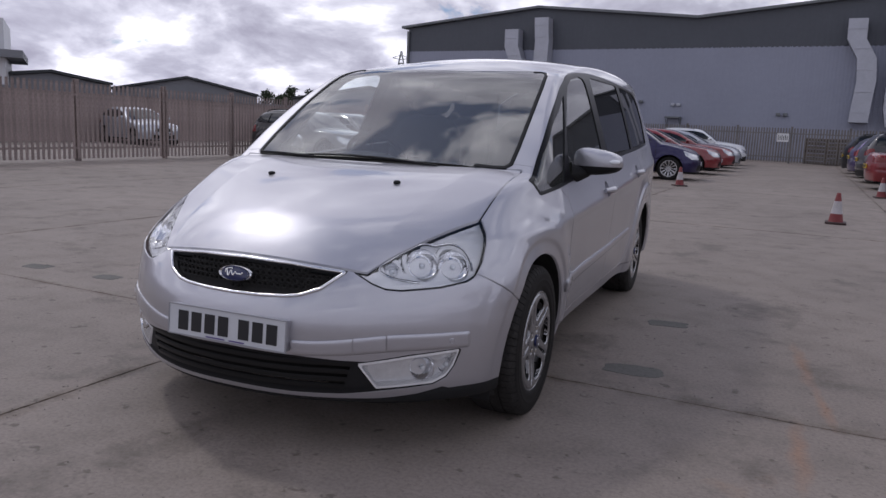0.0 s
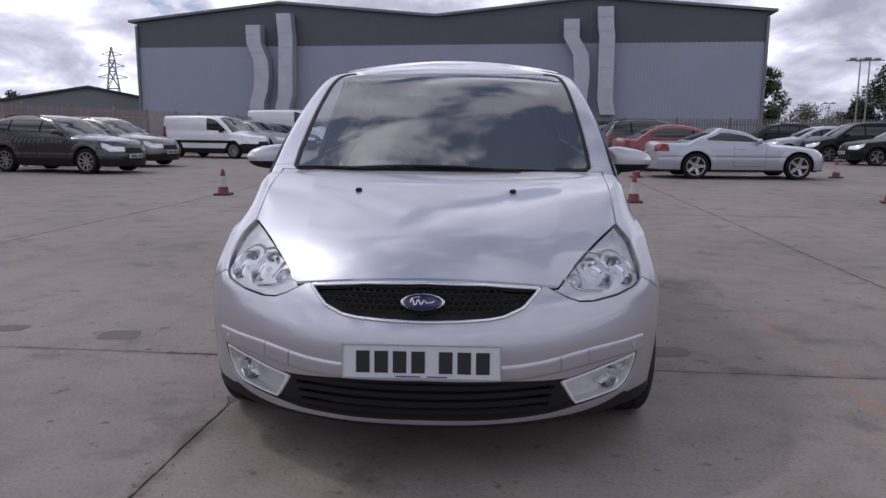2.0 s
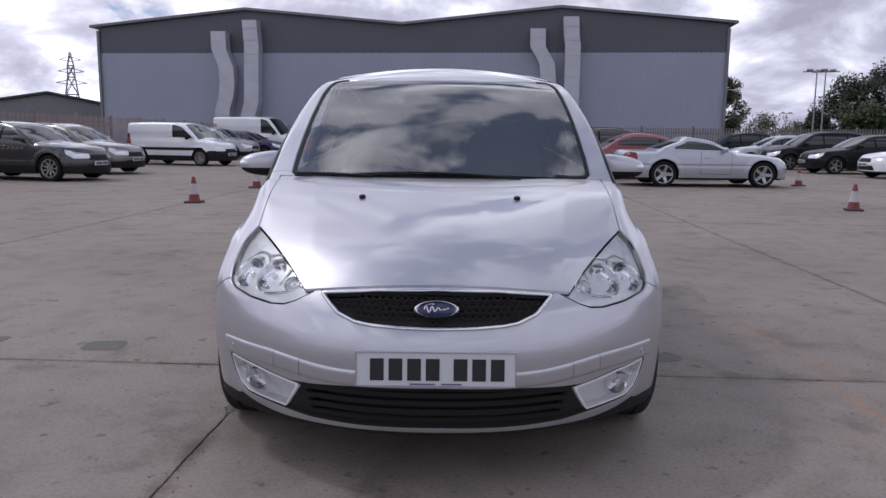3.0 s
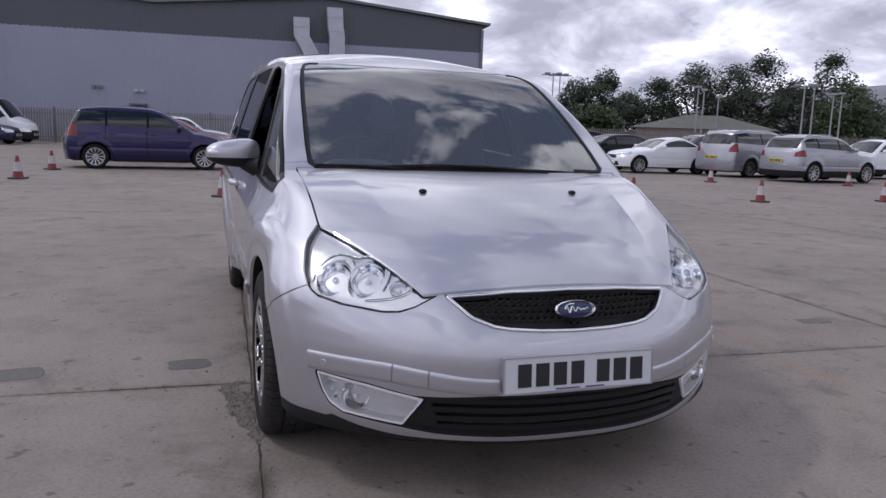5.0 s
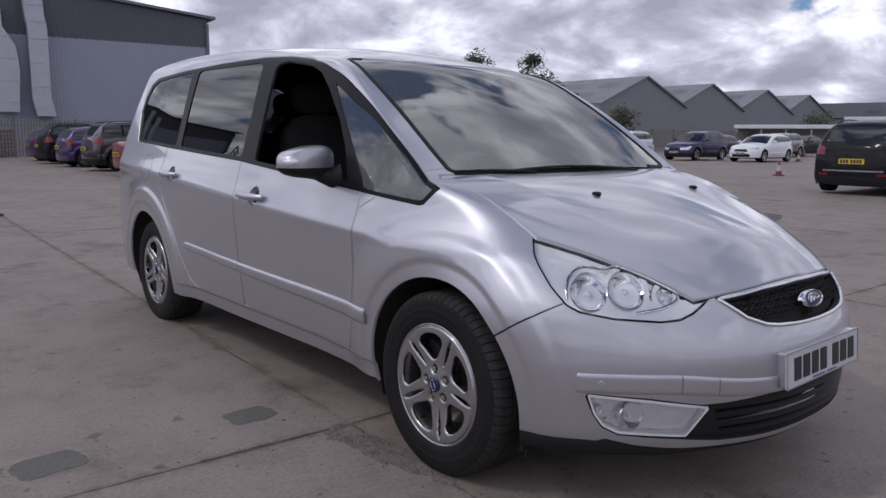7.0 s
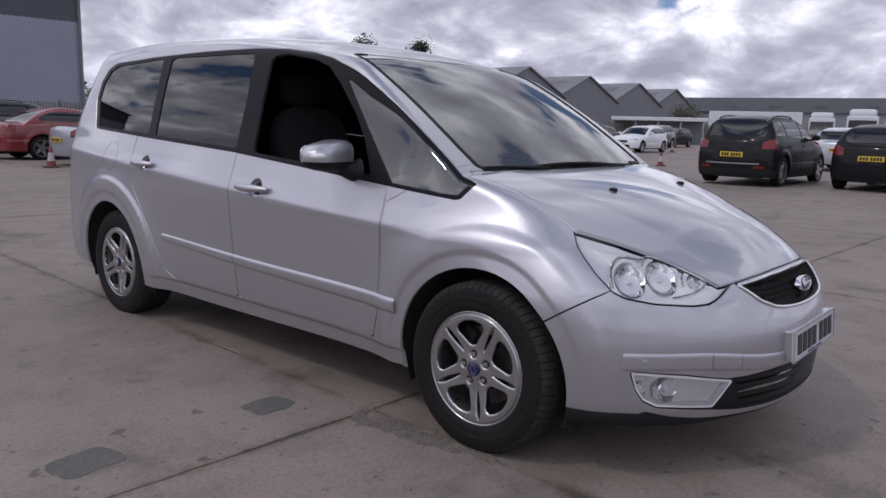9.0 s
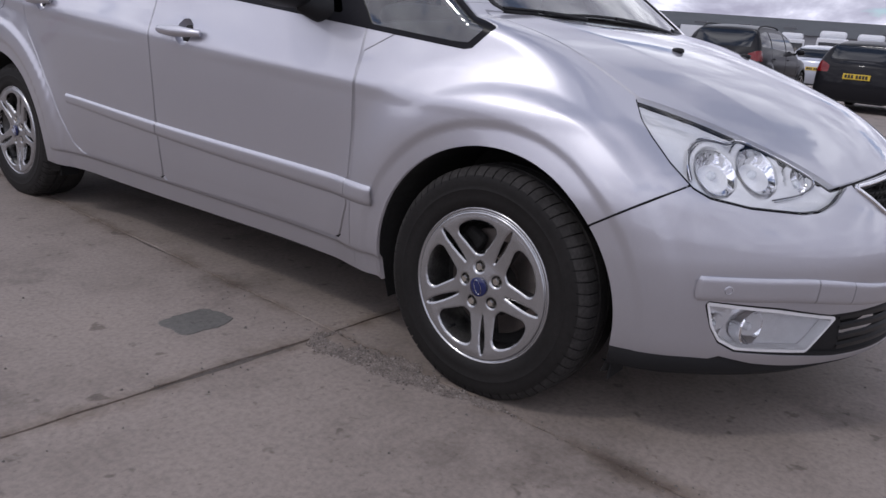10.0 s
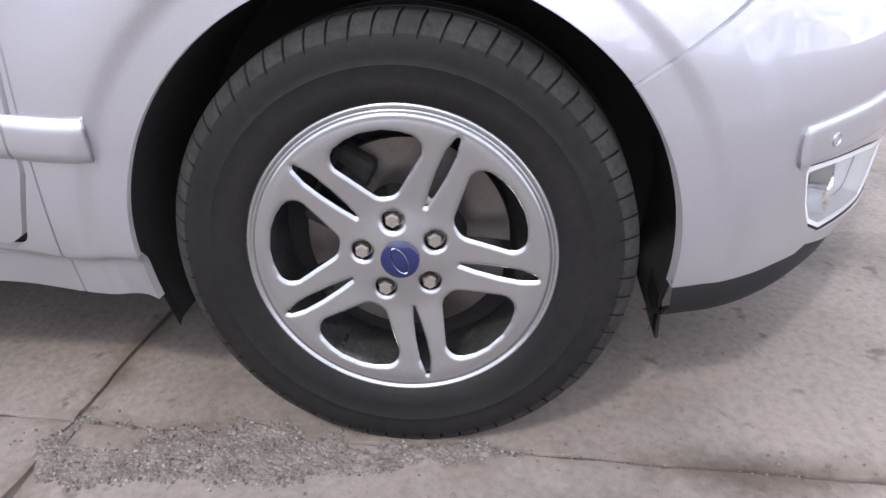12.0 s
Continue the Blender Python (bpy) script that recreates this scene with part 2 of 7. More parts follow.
def eased(points, spread):
    """The curve through the points, evened out over a length of about twice the spread."""
    f = curve(points)
    xs = np.arange(points[0][0] - 0.4, points[-1][0] + 0.4, 0.002)
    k = np.exp(-0.5 * (np.arange(-int(3 * spread / 0.002), int(3 * spread / 0.002) + 1) * 0.002 / spread) ** 2)
    n = len(k) // 2
    ys = np.convolve(np.pad(f(xs), n, mode="edge"), k / k.sum(), mode="valid")
    return lambda x: np.interp(x, xs, ys)


class Hero:
    """Shape of the silver people carrier: width, top, nose and tail as smooth functions. The front wheels turn at y = 0."""
    bonnet = staticmethod(eased([(-1.1, 0.50), (-0.95, 0.60), (-0.85, 0.700), (-0.7, 0.790), (-0.5, 0.872), (-0.3, 0.936), (-0.1, 0.985), (0.1, 1.014), (0.4, 1.04)], 0.07))
    crown = staticmethod(eased([(-0.95, 0.46), (-0.765, 0.42), (-0.6, 0.30), (-0.317, 0.15), (0.0, 0.03), (0.2, 0.0)], 0.09))
    cabin = staticmethod(eased([(-0.6, 0.50), (0.0, 0.948), (0.10, 1.020), (0.30, 1.160), (0.50, 1.291), (0.70, 1.406), (0.86, 1.487), (1.05, 1.545), (1.3, 1.592), (1.6, 1.630), (2.0, 1.662), (2.4, 1.676), (2.9, 1.668), (3.4, 1.630), (3.8, 1.55), (4.2, 1.42)], 0.06))
    side = staticmethod(eased([(0.0, 0.78), (0.2, 0.862), (0.3, 0.883), (0.45, 0.897), (0.62, 0.9035), (0.75, 0.9085), (0.798, 0.9095), (0.822, 0.9005), (0.86, 0.886), (0.96, 0.856), (1.02, 0.836), (1.2, 0.775), (1.4, 0.70), (1.55, 0.635), (1.7, 0.56), (2.0, 0.40)], 0.006))
    nose = staticmethod(eased([(0.0, -0.80), (0.18, -0.865), (0.25, -0.897), (0.32, -0.906), (0.42, -0.914), (0.50, -0.911), (0.535, -0.902), (0.58, -0.879), (0.64, -0.848), (0.70, -0.800), (0.9, -0.60)], 0.012))
    tail = staticmethod(eased([(0.0, 3.78), (0.4, 3.86), (0.7, 3.84), (1.0, 3.78), (1.4, 3.62), (1.7, 3.45)], 0.05))
    wheels = ((0.0, 0.300), (2.845, 0.305))
    arch = 0.378
    low, high, front, back, spine = 0.6, 1.85, -1.12, 4.05, (0.35, 3.1)

    @classmethod
    def field(c, x, y, z):
        lift = step(0.45, 0.95, z) * 0.062 * (np.clip(y, 0.2, 3.4) - 0.53)
        w = c.side(z - lift)
        f = np.maximum(0.5 - y, 0) ** 2
        w = w - f * (0.018 + 0.212 * step(0.55, 0.95, z))
        b = np.maximum(y - 2.6, 0) ** 2
        w = w - b * 0.05
        for wy, wz in c.wheels:
            r = np.hypot(y - wy, z - wz)
            crisp = step(0.30, 0.05, y - wy) if wy == 0 else 1.0
            w = w + 0.012 * step(0.63, 0.46, r) + 0.009 * (crisp * step(0.540, 0.505, r) + (1 - crisp) * step(0.62, 0.44, r)) - 0.0065 * step(0.450, 0.420, r)
        w = w - 0.016 * step(0.292, 0.278, z) * step(0.36, 0.40, y) * step(2.45, 2.30, y)
        w = w - 0.024 * np.clip((0.80 - z) / 0.46, 0, 1) * step(0.34, 0.95, y) * step(2.50, 2.10, y)
        side = x - w
        fold = np.abs(x) - 0.43 - 0.15 * (y + 0.76)
        fold = 0.5 * (fold + np.sqrt(fold * fold + 0.00004))
        top_b = z - (c.bonnet(y) - c.crown(y) * x * x - 0.085 * fold)
        ye = y - 0.12 * x * x
        top_c = z - (c.cabin(ye) - 0.10 * x * x * step(0.8, 1.3, y) - 0.03 * x * x)
        top = np.minimum(top_b, top_c)
        ax = np.abs(x)
        a = 0.645 - 0.065 * step(0.5, 0.7, z)
        slope = a * 2.35 * ax ** 1.35
        front = (c.nose(z) + a * ax ** 2.35 - y) / np.sqrt(1 + slope * slope)
        rear = (y - (c.tail(z) - 0.40 * x * x))
        d = smax(side, front, 0.10)
        d = smax(d, top, 0.035 + 0.055 * step(0.15, -0.3, y) + 0.03 * step(1.2, 1.7, y))
        return smax(d, rear, 0.12)


def shell(shape, fine, coarse, split):
    """Half of a body (x >= 0): grids on an enclosing box, drawn in along rays to the surface. Returns points, normals, triangles."""
    X, Z0, Z1, Y0, Y1 = 1.12, 0.06, shape.high, shape.front, shape.back
    ys = np.concatenate([np.arange(Y0, split, fine), np.arange(split, Y1, coarse), [Y1]])
    zs = np.linspace(Z0, Z1, int((Z1 - Z0) / (fine * 1.1)) + 1)
    xs = np.linspace(0, X, int(X / (fine * 1.1)) + 1)
    P, T, count = [], [], 0

    def grid(a, b, make, flip):
        nonlocal count
        A, B = np.meshgrid(a, b, indexing="ij")
        P.append(np.stack(make(A.ravel(), B.ravel()), 1))
        i = np.arange(A.size).reshape(A.shape) + count
        q = np.stack([i[:-1, :-1], i[1:, :-1], i[1:, 1:], i[:-1, 1:]], -1).reshape(-1, 4)
        if flip:
            q = q[:, ::-1]
        T.append(np.concatenate([q[:, [0, 1, 2]], q[:, [0, 2, 3]]]))
        count += A.size
    one = np.ones_like
    grid(ys, zs, lambda a, b: (X * one(a), a, b), False)
    grid(ys, xs, lambda a, b: (b, a, Z1 * one(a)), True)
    grid(xs, zs, lambda a, b: (a, Y0 * one(a), b), False)
    grid(xs, zs, lambda a, b: (a, Y1 * one(a), b), True)
    P, T = np.concatenate(P), np.concatenate(T)
    key, index = np.unique(np.round(P * 1e5).astype(np.int64), axis=0, return_inverse=True)
    P, T = key / 1e5, index.ravel()[T]
    T = T[(T[:, 0] != T[:, 1]) & (T[:, 1] != T[:, 2]) & (T[:, 0] != T[:, 2])]
    C = np.stack([np.zeros(len(P)), np.clip(P[:, 1], *shape.spine), np.full(len(P), shape.low)], 1)
    lo, hi = np.zeros(len(P)), np.ones(len(P))
    for _ in range(26):
        mid = (lo + hi) / 2
        q = C + (P - C) * mid[:, None]
        out = shape.field(q[:, 0], q[:, 1], q[:, 2]) > 0
        hi, lo = np.where(out, mid, hi), np.where(out, lo, mid)
    V = C + (P - C) * lo[:, None]
    e = 0.004
    g = np.stack([shape.field(V[:, 0] + dx, V[:, 1] + dy, V[:, 2] + dz) - shape.field(V[:, 0] - dx, V[:, 1] - dy, V[:, 2] - dz)
                  for dx, dy, dz in ((e, 0, 0), (0, e, 0), (0, 0, e))], 1)
    edge = V[:, 0] < 0.002
    g[edge, 0] = 0
    N = g / np.linalg.norm(g, axis=1, keepdims=True)
    return V, N, T


def body_mesh(name, surf, mat, parent, mirror=False, label="", flange=0.012):
    V, N, T = surf
    used = np.unique(T)
    back = np.zeros(len(V), int); back[used] = np.arange(len(used))
    V, N, T = V[used].copy(), N[used].copy(), back[T]
    if mirror:
        V[:, 0] *= -1; N[:, 0] *= -1; T = T[:, ::-1]
    me = bpy.data.meshes.new(name)
    if flange:
        E = np.concatenate([T[:, [0, 1]], T[:, [1, 2]], T[:, [2, 0]]])
        keys = E[:, 0].astype(np.int64) * len(V) + E[:, 1]
        rev = E[:, 1].astype(np.int64) * len(V) + E[:, 0]
        rim = E[~np.isin(keys, rev)]
        rim = rim[~((np.abs(V[rim[:, 0], 0]) < 0.002) & (np.abs(V[rim[:, 1], 0]) < 0.002))]
        n = len(V)
        ends = np.unique(rim)
        at = np.zeros(n, int); at[ends] = np.arange(len(ends))
        V = np.concatenate([V, V[ends], V[ends] - N[ends] * flange])
        k = len(ends)
        N = np.concatenate([N, N[ends], N[ends]])
        a, b = at[rim[:, 0]], at[rim[:, 1]]
        T = np.concatenate([T, np.stack([n + b, n + a, n + k + a], 1), np.stack([n + b, n + k + a, n + k + b], 1)])
    me.vertices.add(len(V)); me.vertices.foreach_set("co", V.astype(np.float32).ravel())
    me.loops.add(len(T) * 3); me.loops.foreach_set("vertex_index", T.astype(np.int32).ravel())
    me.polygons.add(len(T)); me.polygons.foreach_set("loop_start", np.arange(0, len(T) * 3, 3, dtype=np.int32))
    me.polygons.foreach_set("use_smooth", np.ones(len(T), bool))
    me.update(calc_edges=True)
    me.validate()
    if len(me.vertices) == len(V):
        me.normals_split_custom_set_from_vertices([tuple(v) for v in N])
    me.materials.append(mat)
    ob = new(name, me)
    ob.parent = parent
    return tagged(ob, label)


def cut(surf, f):
    """Splits a surface along f = 0 (f for each point). Returns the part with f < 0 and the rest."""
    V, N, T = surf
    f = np.where(np.abs(f) < 1e-6, 1e-6, f)
    neg = f < 0
    c = neg[T].sum(1)
    mixed = T[(c == 1) | (c == 2)]
    inside, outside = [T[c == 3]], [T[c == 0]]
    if len(mixed):
        m = neg[mixed]
        single = m.sum(1) == 1
        odd = np.where(single, m.argmax(1), (~m).argmax(1))
        i = np.arange(len(mixed))
        a, b, d = mixed[i, odd], mixed[i, (odd + 1) % 3], mixed[i, (odd + 2) % 3]
        n = len(V)
        E = np.concatenate([np.stack([a, b], 1), np.stack([a, d], 1)])
        E.sort(axis=1)
        pairs, back = np.unique(E[:, 0].astype(np.int64) * n + E[:, 1], return_inverse=True)
        p, q = pairs // n, pairs % n
        t = (f[p] / (f[p] - f[q]))[:, None]
        NN = N[p] * (1 - t) + N[q] * t
        V = np.concatenate([V, V[p] * (1 - t) + V[q] * t])
        N = np.concatenate([N, NN / np.linalg.norm(NN, axis=1, keepdims=True)])
        back = back.ravel()
        ab, ad = n + back[:len(a)], n + back[len(a):]
        tip = np.stack([a, ab, ad], 1)
        rest = [np.stack([ab, b, d], 1), np.stack([ab, d, ad], 1)]
        inside += [tip[single]] + [r[~single] for r in rest]
        outside += [tip[~single]] + [r[single] for r in rest]
    return (V, N, np.concatenate(inside)), (V, N, np.concatenate(outside))


def outline(a, b, points, r=0.0):
    """Signed distance (inside < 0) of the points (a, b) from a polygon, its corners rounded outwards by r."""
    pts = np.array(points, float)
    best = np.full(len(a), 1e9)
    inside = np.zeros(len(a), bool)
    for (x0, y0), (x1, y1) in zip(pts, np.roll(pts, -1, 0)):
        ex, ey = x1 - x0, y1 - y0
        t = np.clip(((a - x0) * ex + (b - y0) * ey) / (ex * ex + ey * ey), 0, 1)
        best = np.minimum(best, np.hypot(a - x0 - t * ex, b - y0 - t * ey))
        if ey:
            inside ^= ((y0 > b) != (y1 > b)) & (a < (b - y0) / ey * ex + x0)
    return np.where(inside, -best, best) - r


def take(surf, f, gap=0.002):
    """Takes the panel f < 0 out of a surface, leaving a shut line 2 * gap wide. Returns panel and rest."""
    V = surf[0]
    panel, rest = cut(surf, f(V) + gap)
    if gap:
        _, rest = cut(rest, f(rest[0]) - gap)
    return panel, rest


def moved(surf, by):
    V, N, T = surf
    return V + N * by, N, T

# ---------------------------------------------------------------- yard
SX, SY, rnd = 4.15, 7.40, random.Random(5)


def concrete(name, tone, seed, joints=False):
    m = bpy.data.materials.new(name)
    m.use_nodes = True
    tree = m.node_tree
    b = tree.nodes["Principled BSDF"]
    link = tree.links.new
    geo = tree.nodes.new("ShaderNodeNewGeometry")
    where = node(tree, "ShaderNodeVectorMath"); where.operation = "ADD"; where.inputs[1].default_value = (seed, seed * 0.7, 0)
    link(geo.outputs["Position"], where.inputs[0])

    def noise_at(scale, detail, stops, rough=0.6):
        n = node(tree, "ShaderNodeTexNoise", Scale=scale, Detail=detail, Roughness=rough)
        link(where.outputs[0], n.inputs["Vector"])
        return n, ramp(tree, n.outputs["Fac"], stops)

    def times(a, c, kind="MULTIPLY", amount=1.0):
        x = tree.nodes.new("ShaderNodeMix"); x.data_type, x.blend_type = "RGBA", kind
        x.inputs[0].default_value = amount
        link(a, x.inputs[6]); link(c, x.inputs[7])
        return x.outputs[2]
    n0, big = noise_at(0.35, 6, [(0.30, tuple(v * 0.78 for v in tone)), (0.50, tone), (0.72, tuple(v * 1.16 for v in tone))])
    n1, mid = noise_at(3.1, 7, [(0.32, (0.80, 0.79, 0.78)), (0.52, (1, 1, 1)), (0.75, (1.08, 1.07, 1.06))])
    n2, fine = noise_at(60.0, 5, [(0.30, (0.78, 0.78, 0.78)), (0.55, (1.02, 1.02, 1.02)), (0.8, (1.16, 1.16, 1.16))])
    _, spots = noise_at(9.0, 3, [(0.31, (0.55, 0.53, 0.51)), (0.355, (1, 1, 1)), (1, (1, 1, 1))])
    _, scuff = noise_at(1.3, 8, [(0.36, (0.66, 0.65, 0.64)), (0.45, (1, 1, 1)), (1, (1, 1, 1))], 0.7)
    _, rust = noise_at(0.8, 7, [(0.66, (1, 1, 1)), (0.80, (1.10, 0.88, 0.72))], 0.7)
    _, pits = noise_at(31.0, 5, [(0.32, (0.66, 0.64, 0.62)), (0.40, (1, 1, 1)), (0.62, (1, 1, 1)), (0.74, (1.14, 1.13, 1.12))], 0.7)
    c = times(big.outputs["Color"], mid.outputs["Color"])
    for other in (fine, spots, scuff, rust, pits):
        c = times(c, other.outputs["Color"])
    # rusty run-off streaks
    for x0, y0, turn, wide, length in ((2.06, 1.42, 3.6, 0.045, 0.55), (2.12, 0.72, 6, 0.035, 0.32), (2.00, 0.12, 1, 0.05, 0.45)):
        place = node(tree, "ShaderNodeMapping")
        place.vector_type = "TEXTURE"
        place.inputs["Location"].default_value, place.inputs["Rotation"].default_value, place.inputs["Scale"].default_value = (x0, y0, 0), (0, 0, radians(turn)), (wide, length, 1)
        wobble = node(tree, "ShaderNodeTexNoise", Scale=6.0, Detail=4.0)
        link(geo.outputs["Position"], wobble.inputs["Vector"])
        mixv = node(tree, "ShaderNodeVectorMath"); mixv.operation = "MULTIPLY_ADD"
        mixv.inputs[1].default_value = (0.08, 0.08, 0)
        link(wobble.outputs["Color"], mixv.inputs[0]); link(geo.outputs["Position"], mixv.inputs[2])
        link(mixv.outputs[0], place.inputs["Vector"])
        size = node(tree, "ShaderNodeVectorMath"); size.operation = "LENGTH"
        link(place.outputs[0], size.inputs[0])
        c = times(c, ramp(tree, size.outputs["Value"], [(0.10, (1.26, 0.94, 0.76)), (1.0, (1, 1, 1))]).outputs["Color"])
    if joints:
        co = tree.nodes.new("ShaderNodeTexCoord")
        sep = tree.nodes.new("ShaderNodeSeparateXYZ")
        link(co.outputs["Object"], sep.inputs[0])
        gaps = []
        for axis, pitch in (("X", SX), ("Y", SY)):
            fold = node(tree, "ShaderNodeMath"); fold.operation = "PINGPONG"; fold.inputs[1].default_value = pitch / 2
            link(sep.outputs[axis], fold.inputs[0])
            gaps.append(fold.outputs[0])
        near_ = node(tree, "ShaderNodeMath"); near_.operation = "MINIMUM"
        link(gaps[0], near_.inputs[0]); link(gaps[1], near_.inputs[1])
        ragged = node(tree, "ShaderNodeTexNoise", Scale=5.0, Detail=7.0, Roughness=0.65)
        link(where.outputs[0], ragged.inputs["Vector"])
        away = node(tree, "ShaderNodeMath"); away.operation = "MULTIPLY_ADD"; away.inputs[1].default_value = 0.30
        link(ragged.outputs["Fac"], away.inputs[0]); link(near_.outputs[0], away.inputs[2])
        c = times(c, ramp(tree, away.outputs[0], [(0.130, (0.55, 0.50, 0.45)), (0.160, (0.78, 0.75, 0.71)), (0.20, (1, 1, 1))]).outputs["Color"])
    link(c, b.inputs["Base Color"])
    b.inputs["Roughness"].default_value = 0.74
    b.inputs["Specular IOR Level"].default_value = 0.6
    add = node(tree, "ShaderNodeMath"); add.operation = "ADD"
    link(n2.outputs["Fac"], add.inputs[0]); link(n1.outputs["Fac"], add.inputs[1])
    d = node(tree, "ShaderNodeBump", Strength=0.5, Distance=0.004)
    link(add.outputs[0], d.inputs["Height"]); link(d.outputs["Normal"], b.inputs["Normal"])
    return m


CONCRETE = concrete("worn_concrete", (0.232, 0.194, 0.169), 0.0, True)
JOINT = material("dirty_joint", (0.088, 0.074, 0.065), 0.95, grain=(0.3, 0.3, 0.01, 0.3), bump=(0.01, 0.6))
PATCH = concrete("dark_repair_patch", (0.112, 0.106, 0.096), 31.0)
WET = material("wet_patch", (0.045, 0.043, 0.041), 0.6, grain=(0.4, 0.3, 0.02, 0.2), bump=(0.03, 0.1))

ground = mesh_object("ground", [(-700, -700, -0.0055), (700, -700, -0.0055), (700, 700, -0.0055), (-700, 700, -0.0055)], [(0, 1, 2, 3)], JOINT)
tagged(ground, "dusty dark ground under the yard's concrete", kind="structure")
yard = new("pavement")
yard.matrix_world = pose(-0.888, 0.552, 0, 0, 0, -2.6)
tagged(yard, "worn grey concrete yard slabs with dirty joints", "pavement", kind="structure")

def slab(x0, y0, x1, y1, worn):
    """A concrete slab with broken edges where the camera comes close."""
    pts, step_ = [], 0.025 if worn else 3.0
    for (ax, ay), (bx, by) in zip(((x0, y0), (x1, y0), (x1, y1), (x0, y1)), ((x1, y0), (x1, y1), (x0, y1), (x0, y0))):
        n = max(1, int(math.hypot(bx - ax, by - ay) / step_))
        for k in range(n):
            x, y = ax + (bx - ax) * k / n, ay + (by - ay) * k / n
            if worn:
                wob = 0.0005 + max(0, noise.noise((x * 1.3, y * 1.3, 9.0)) - 0.16) * 0.030 + abs(noise.noise((x * 19, y * 19, 1.0))) * 0.009 + abs(noise.noise((x * 47, y * 47, 8.0))) * 0.004
                if ax == bx:
                    wander = noise.noise((round(ax / SX), y * 1.9, 3.0)) * 0.010 + noise.noise((round(ax / SX), y * 8, 5.0)) * 0.005
                    x += wander + wob * (1 if ax == x0 else -1)
                else:
                    wander = noise.noise((x * 1.9, round(ay / SY), 13.0)) * 0.010 + noise.noise((x * 8, round(ay / SY), 15.0)) * 0.005
                    y += wander + wob * (1 if ay == y0 else -1)
            pts.append((x, y))
    cx, cy = (x0 + x1) / 2, (y0 + y1) / 2
    n = len(pts)
    g = 0.0015
    top = [(x + g * (1 if x < cx else -1), y + g * (1 if y < cy else -1), 0) for x, y in pts]
    low = [(x, y, -0.006) for x, y in pts]
    base_ = [(x, y, -0.03) for x, y in pts]
    faces = [tuple(range(n))]
    for k in range(n):
        j = (k + 1) % n
        faces += [(n + k, n + j, j, k), (2 * n + k, 2 * n + j, n + j, n + k)]
    return mesh_object("slab", top + low + base_, faces, CONCRETE, yard)


for i in range(-7, 16):
    for j in range(-3, 8):
        near = -2 <= i <= 1 and -2 <= j <= 1
        slab(i * SX + 0.0009, j * SY + 0.0009, (i + 1) * SX - 0.0009, (j + 1) * SY - 0.0009, near)
# beyond the yard
verge = mesh_object("verge", [(-700, 60, -0.003), (700, 60, -0.003), (700, 700, -0.003), (-700, 700, -0.003)], [(0, 1, 2, 3)], material("rough_grass", (0.10, 0.12, 0.06), 0.95, grain=(2.0, 0.3, 0.2, 0.3)))
tagged(verge, "rough grass beyond the yard", kind="structure")
outer = []
for x0, y0, x1, y1 in ((-700, -700, -30, 60), (66, -700, 700, 60), (-30, -700, 66, -22), ):
    outer.append(mesh_object("outer_yard", [(x0, y0, -0.004), (x1, y0, -0.004), (x1, y1, -0.004), (x0, y1, -0.004)], [(0, 1, 2, 3)], CONCRETE))
    tagged(outer[-1], "grey concrete ground stretching away", kind="structure")


def patch(x, y, w, h, turn, mat, name, label):
    n = 40
    v = []
    for k in range(n):
        a = 2 * math.pi * k / n
        c, s = math.cos(a), math.sin(a)
        q = 1 / (abs(c) ** 5 + abs(s) ** 5) ** 0.2
        q *= 1 + 0.18 * noise.noise((x + c * 1.4, y + s * 1.4, 4.0)) + 0.09 * noise.noise((x + c * 4, y + s * 4, 2.0))
        v.append((w / 2 * c * q, h / 2 * s * q, 0.0025))
    low = [(a * 1.03, b * 1.03, 0.0003) for a, b, _ in v]
    faces = [tuple(range(n))] + [(n + k, n + (k + 1) % n, (k + 1) % n, k) for k in range(n)]
    ob = mesh_object(name, v + low, faces, mat)
    ob.matrix_world = pose(x, y, 0, 0, 0, turn)
    return tagged(ob, label, kind="structure")


for x, y, w, h in ((-1.165, 0.895, 0.19, 0.155), (-1.93, 0.905, 0.235, 0.175), (1.205, 0.80, 0.29, 0.17), (1.25, 1.90, 0.24, 0.14), (-2.66, 1.0, 0.2, 0.13), (-3.39, 1.0, 0.22, 0.14), (2.9, 1.0, 0.22, 0.12)):
    patch(x, y, w, h, rnd.uniform(-8, 8), PATCH, "repair_patch", "dark cement patch let into the concrete")
patch(8.25, 3.75, 1.9, 0.95, 20, WET, "damp_patch", "damp dark patch on the concrete")
patch(9.4, 5.6, 1.2, 0.35, 8, PATCH, "damp_patch", "dark stain on the concrete")

# crumbled concrete beside the joint, and loose grit
def stone_material(name, stops):
    m = material(name, (0.2, 0.18, 0.16), 0.9)
    t = m.node_tree
    g = t.nodes.new("ShaderNodeNewGeometry")
    t.links.new(ramp(t, g.outputs["Random Per Island"], stops).outputs["Color"], t.nodes["Principled BSDF"].inputs["Base Color"])
    return m


CRUMBLE = material("crumbled_aggregate", (0.160, 0.135, 0.118), 0.95, grain=(0.05, 0.35, 0.006, 0.5), bump=(0.006, 1.0))
STONES = stone_material("broken_aggregate", [(0.0, (0.075, 0.062, 0.053)), (0.5, (0.155, 0.131, 0.115)), (0.9, (0.215, 0.184, 0.163)), (1.0, (0.32, 0.285, 0.265))])


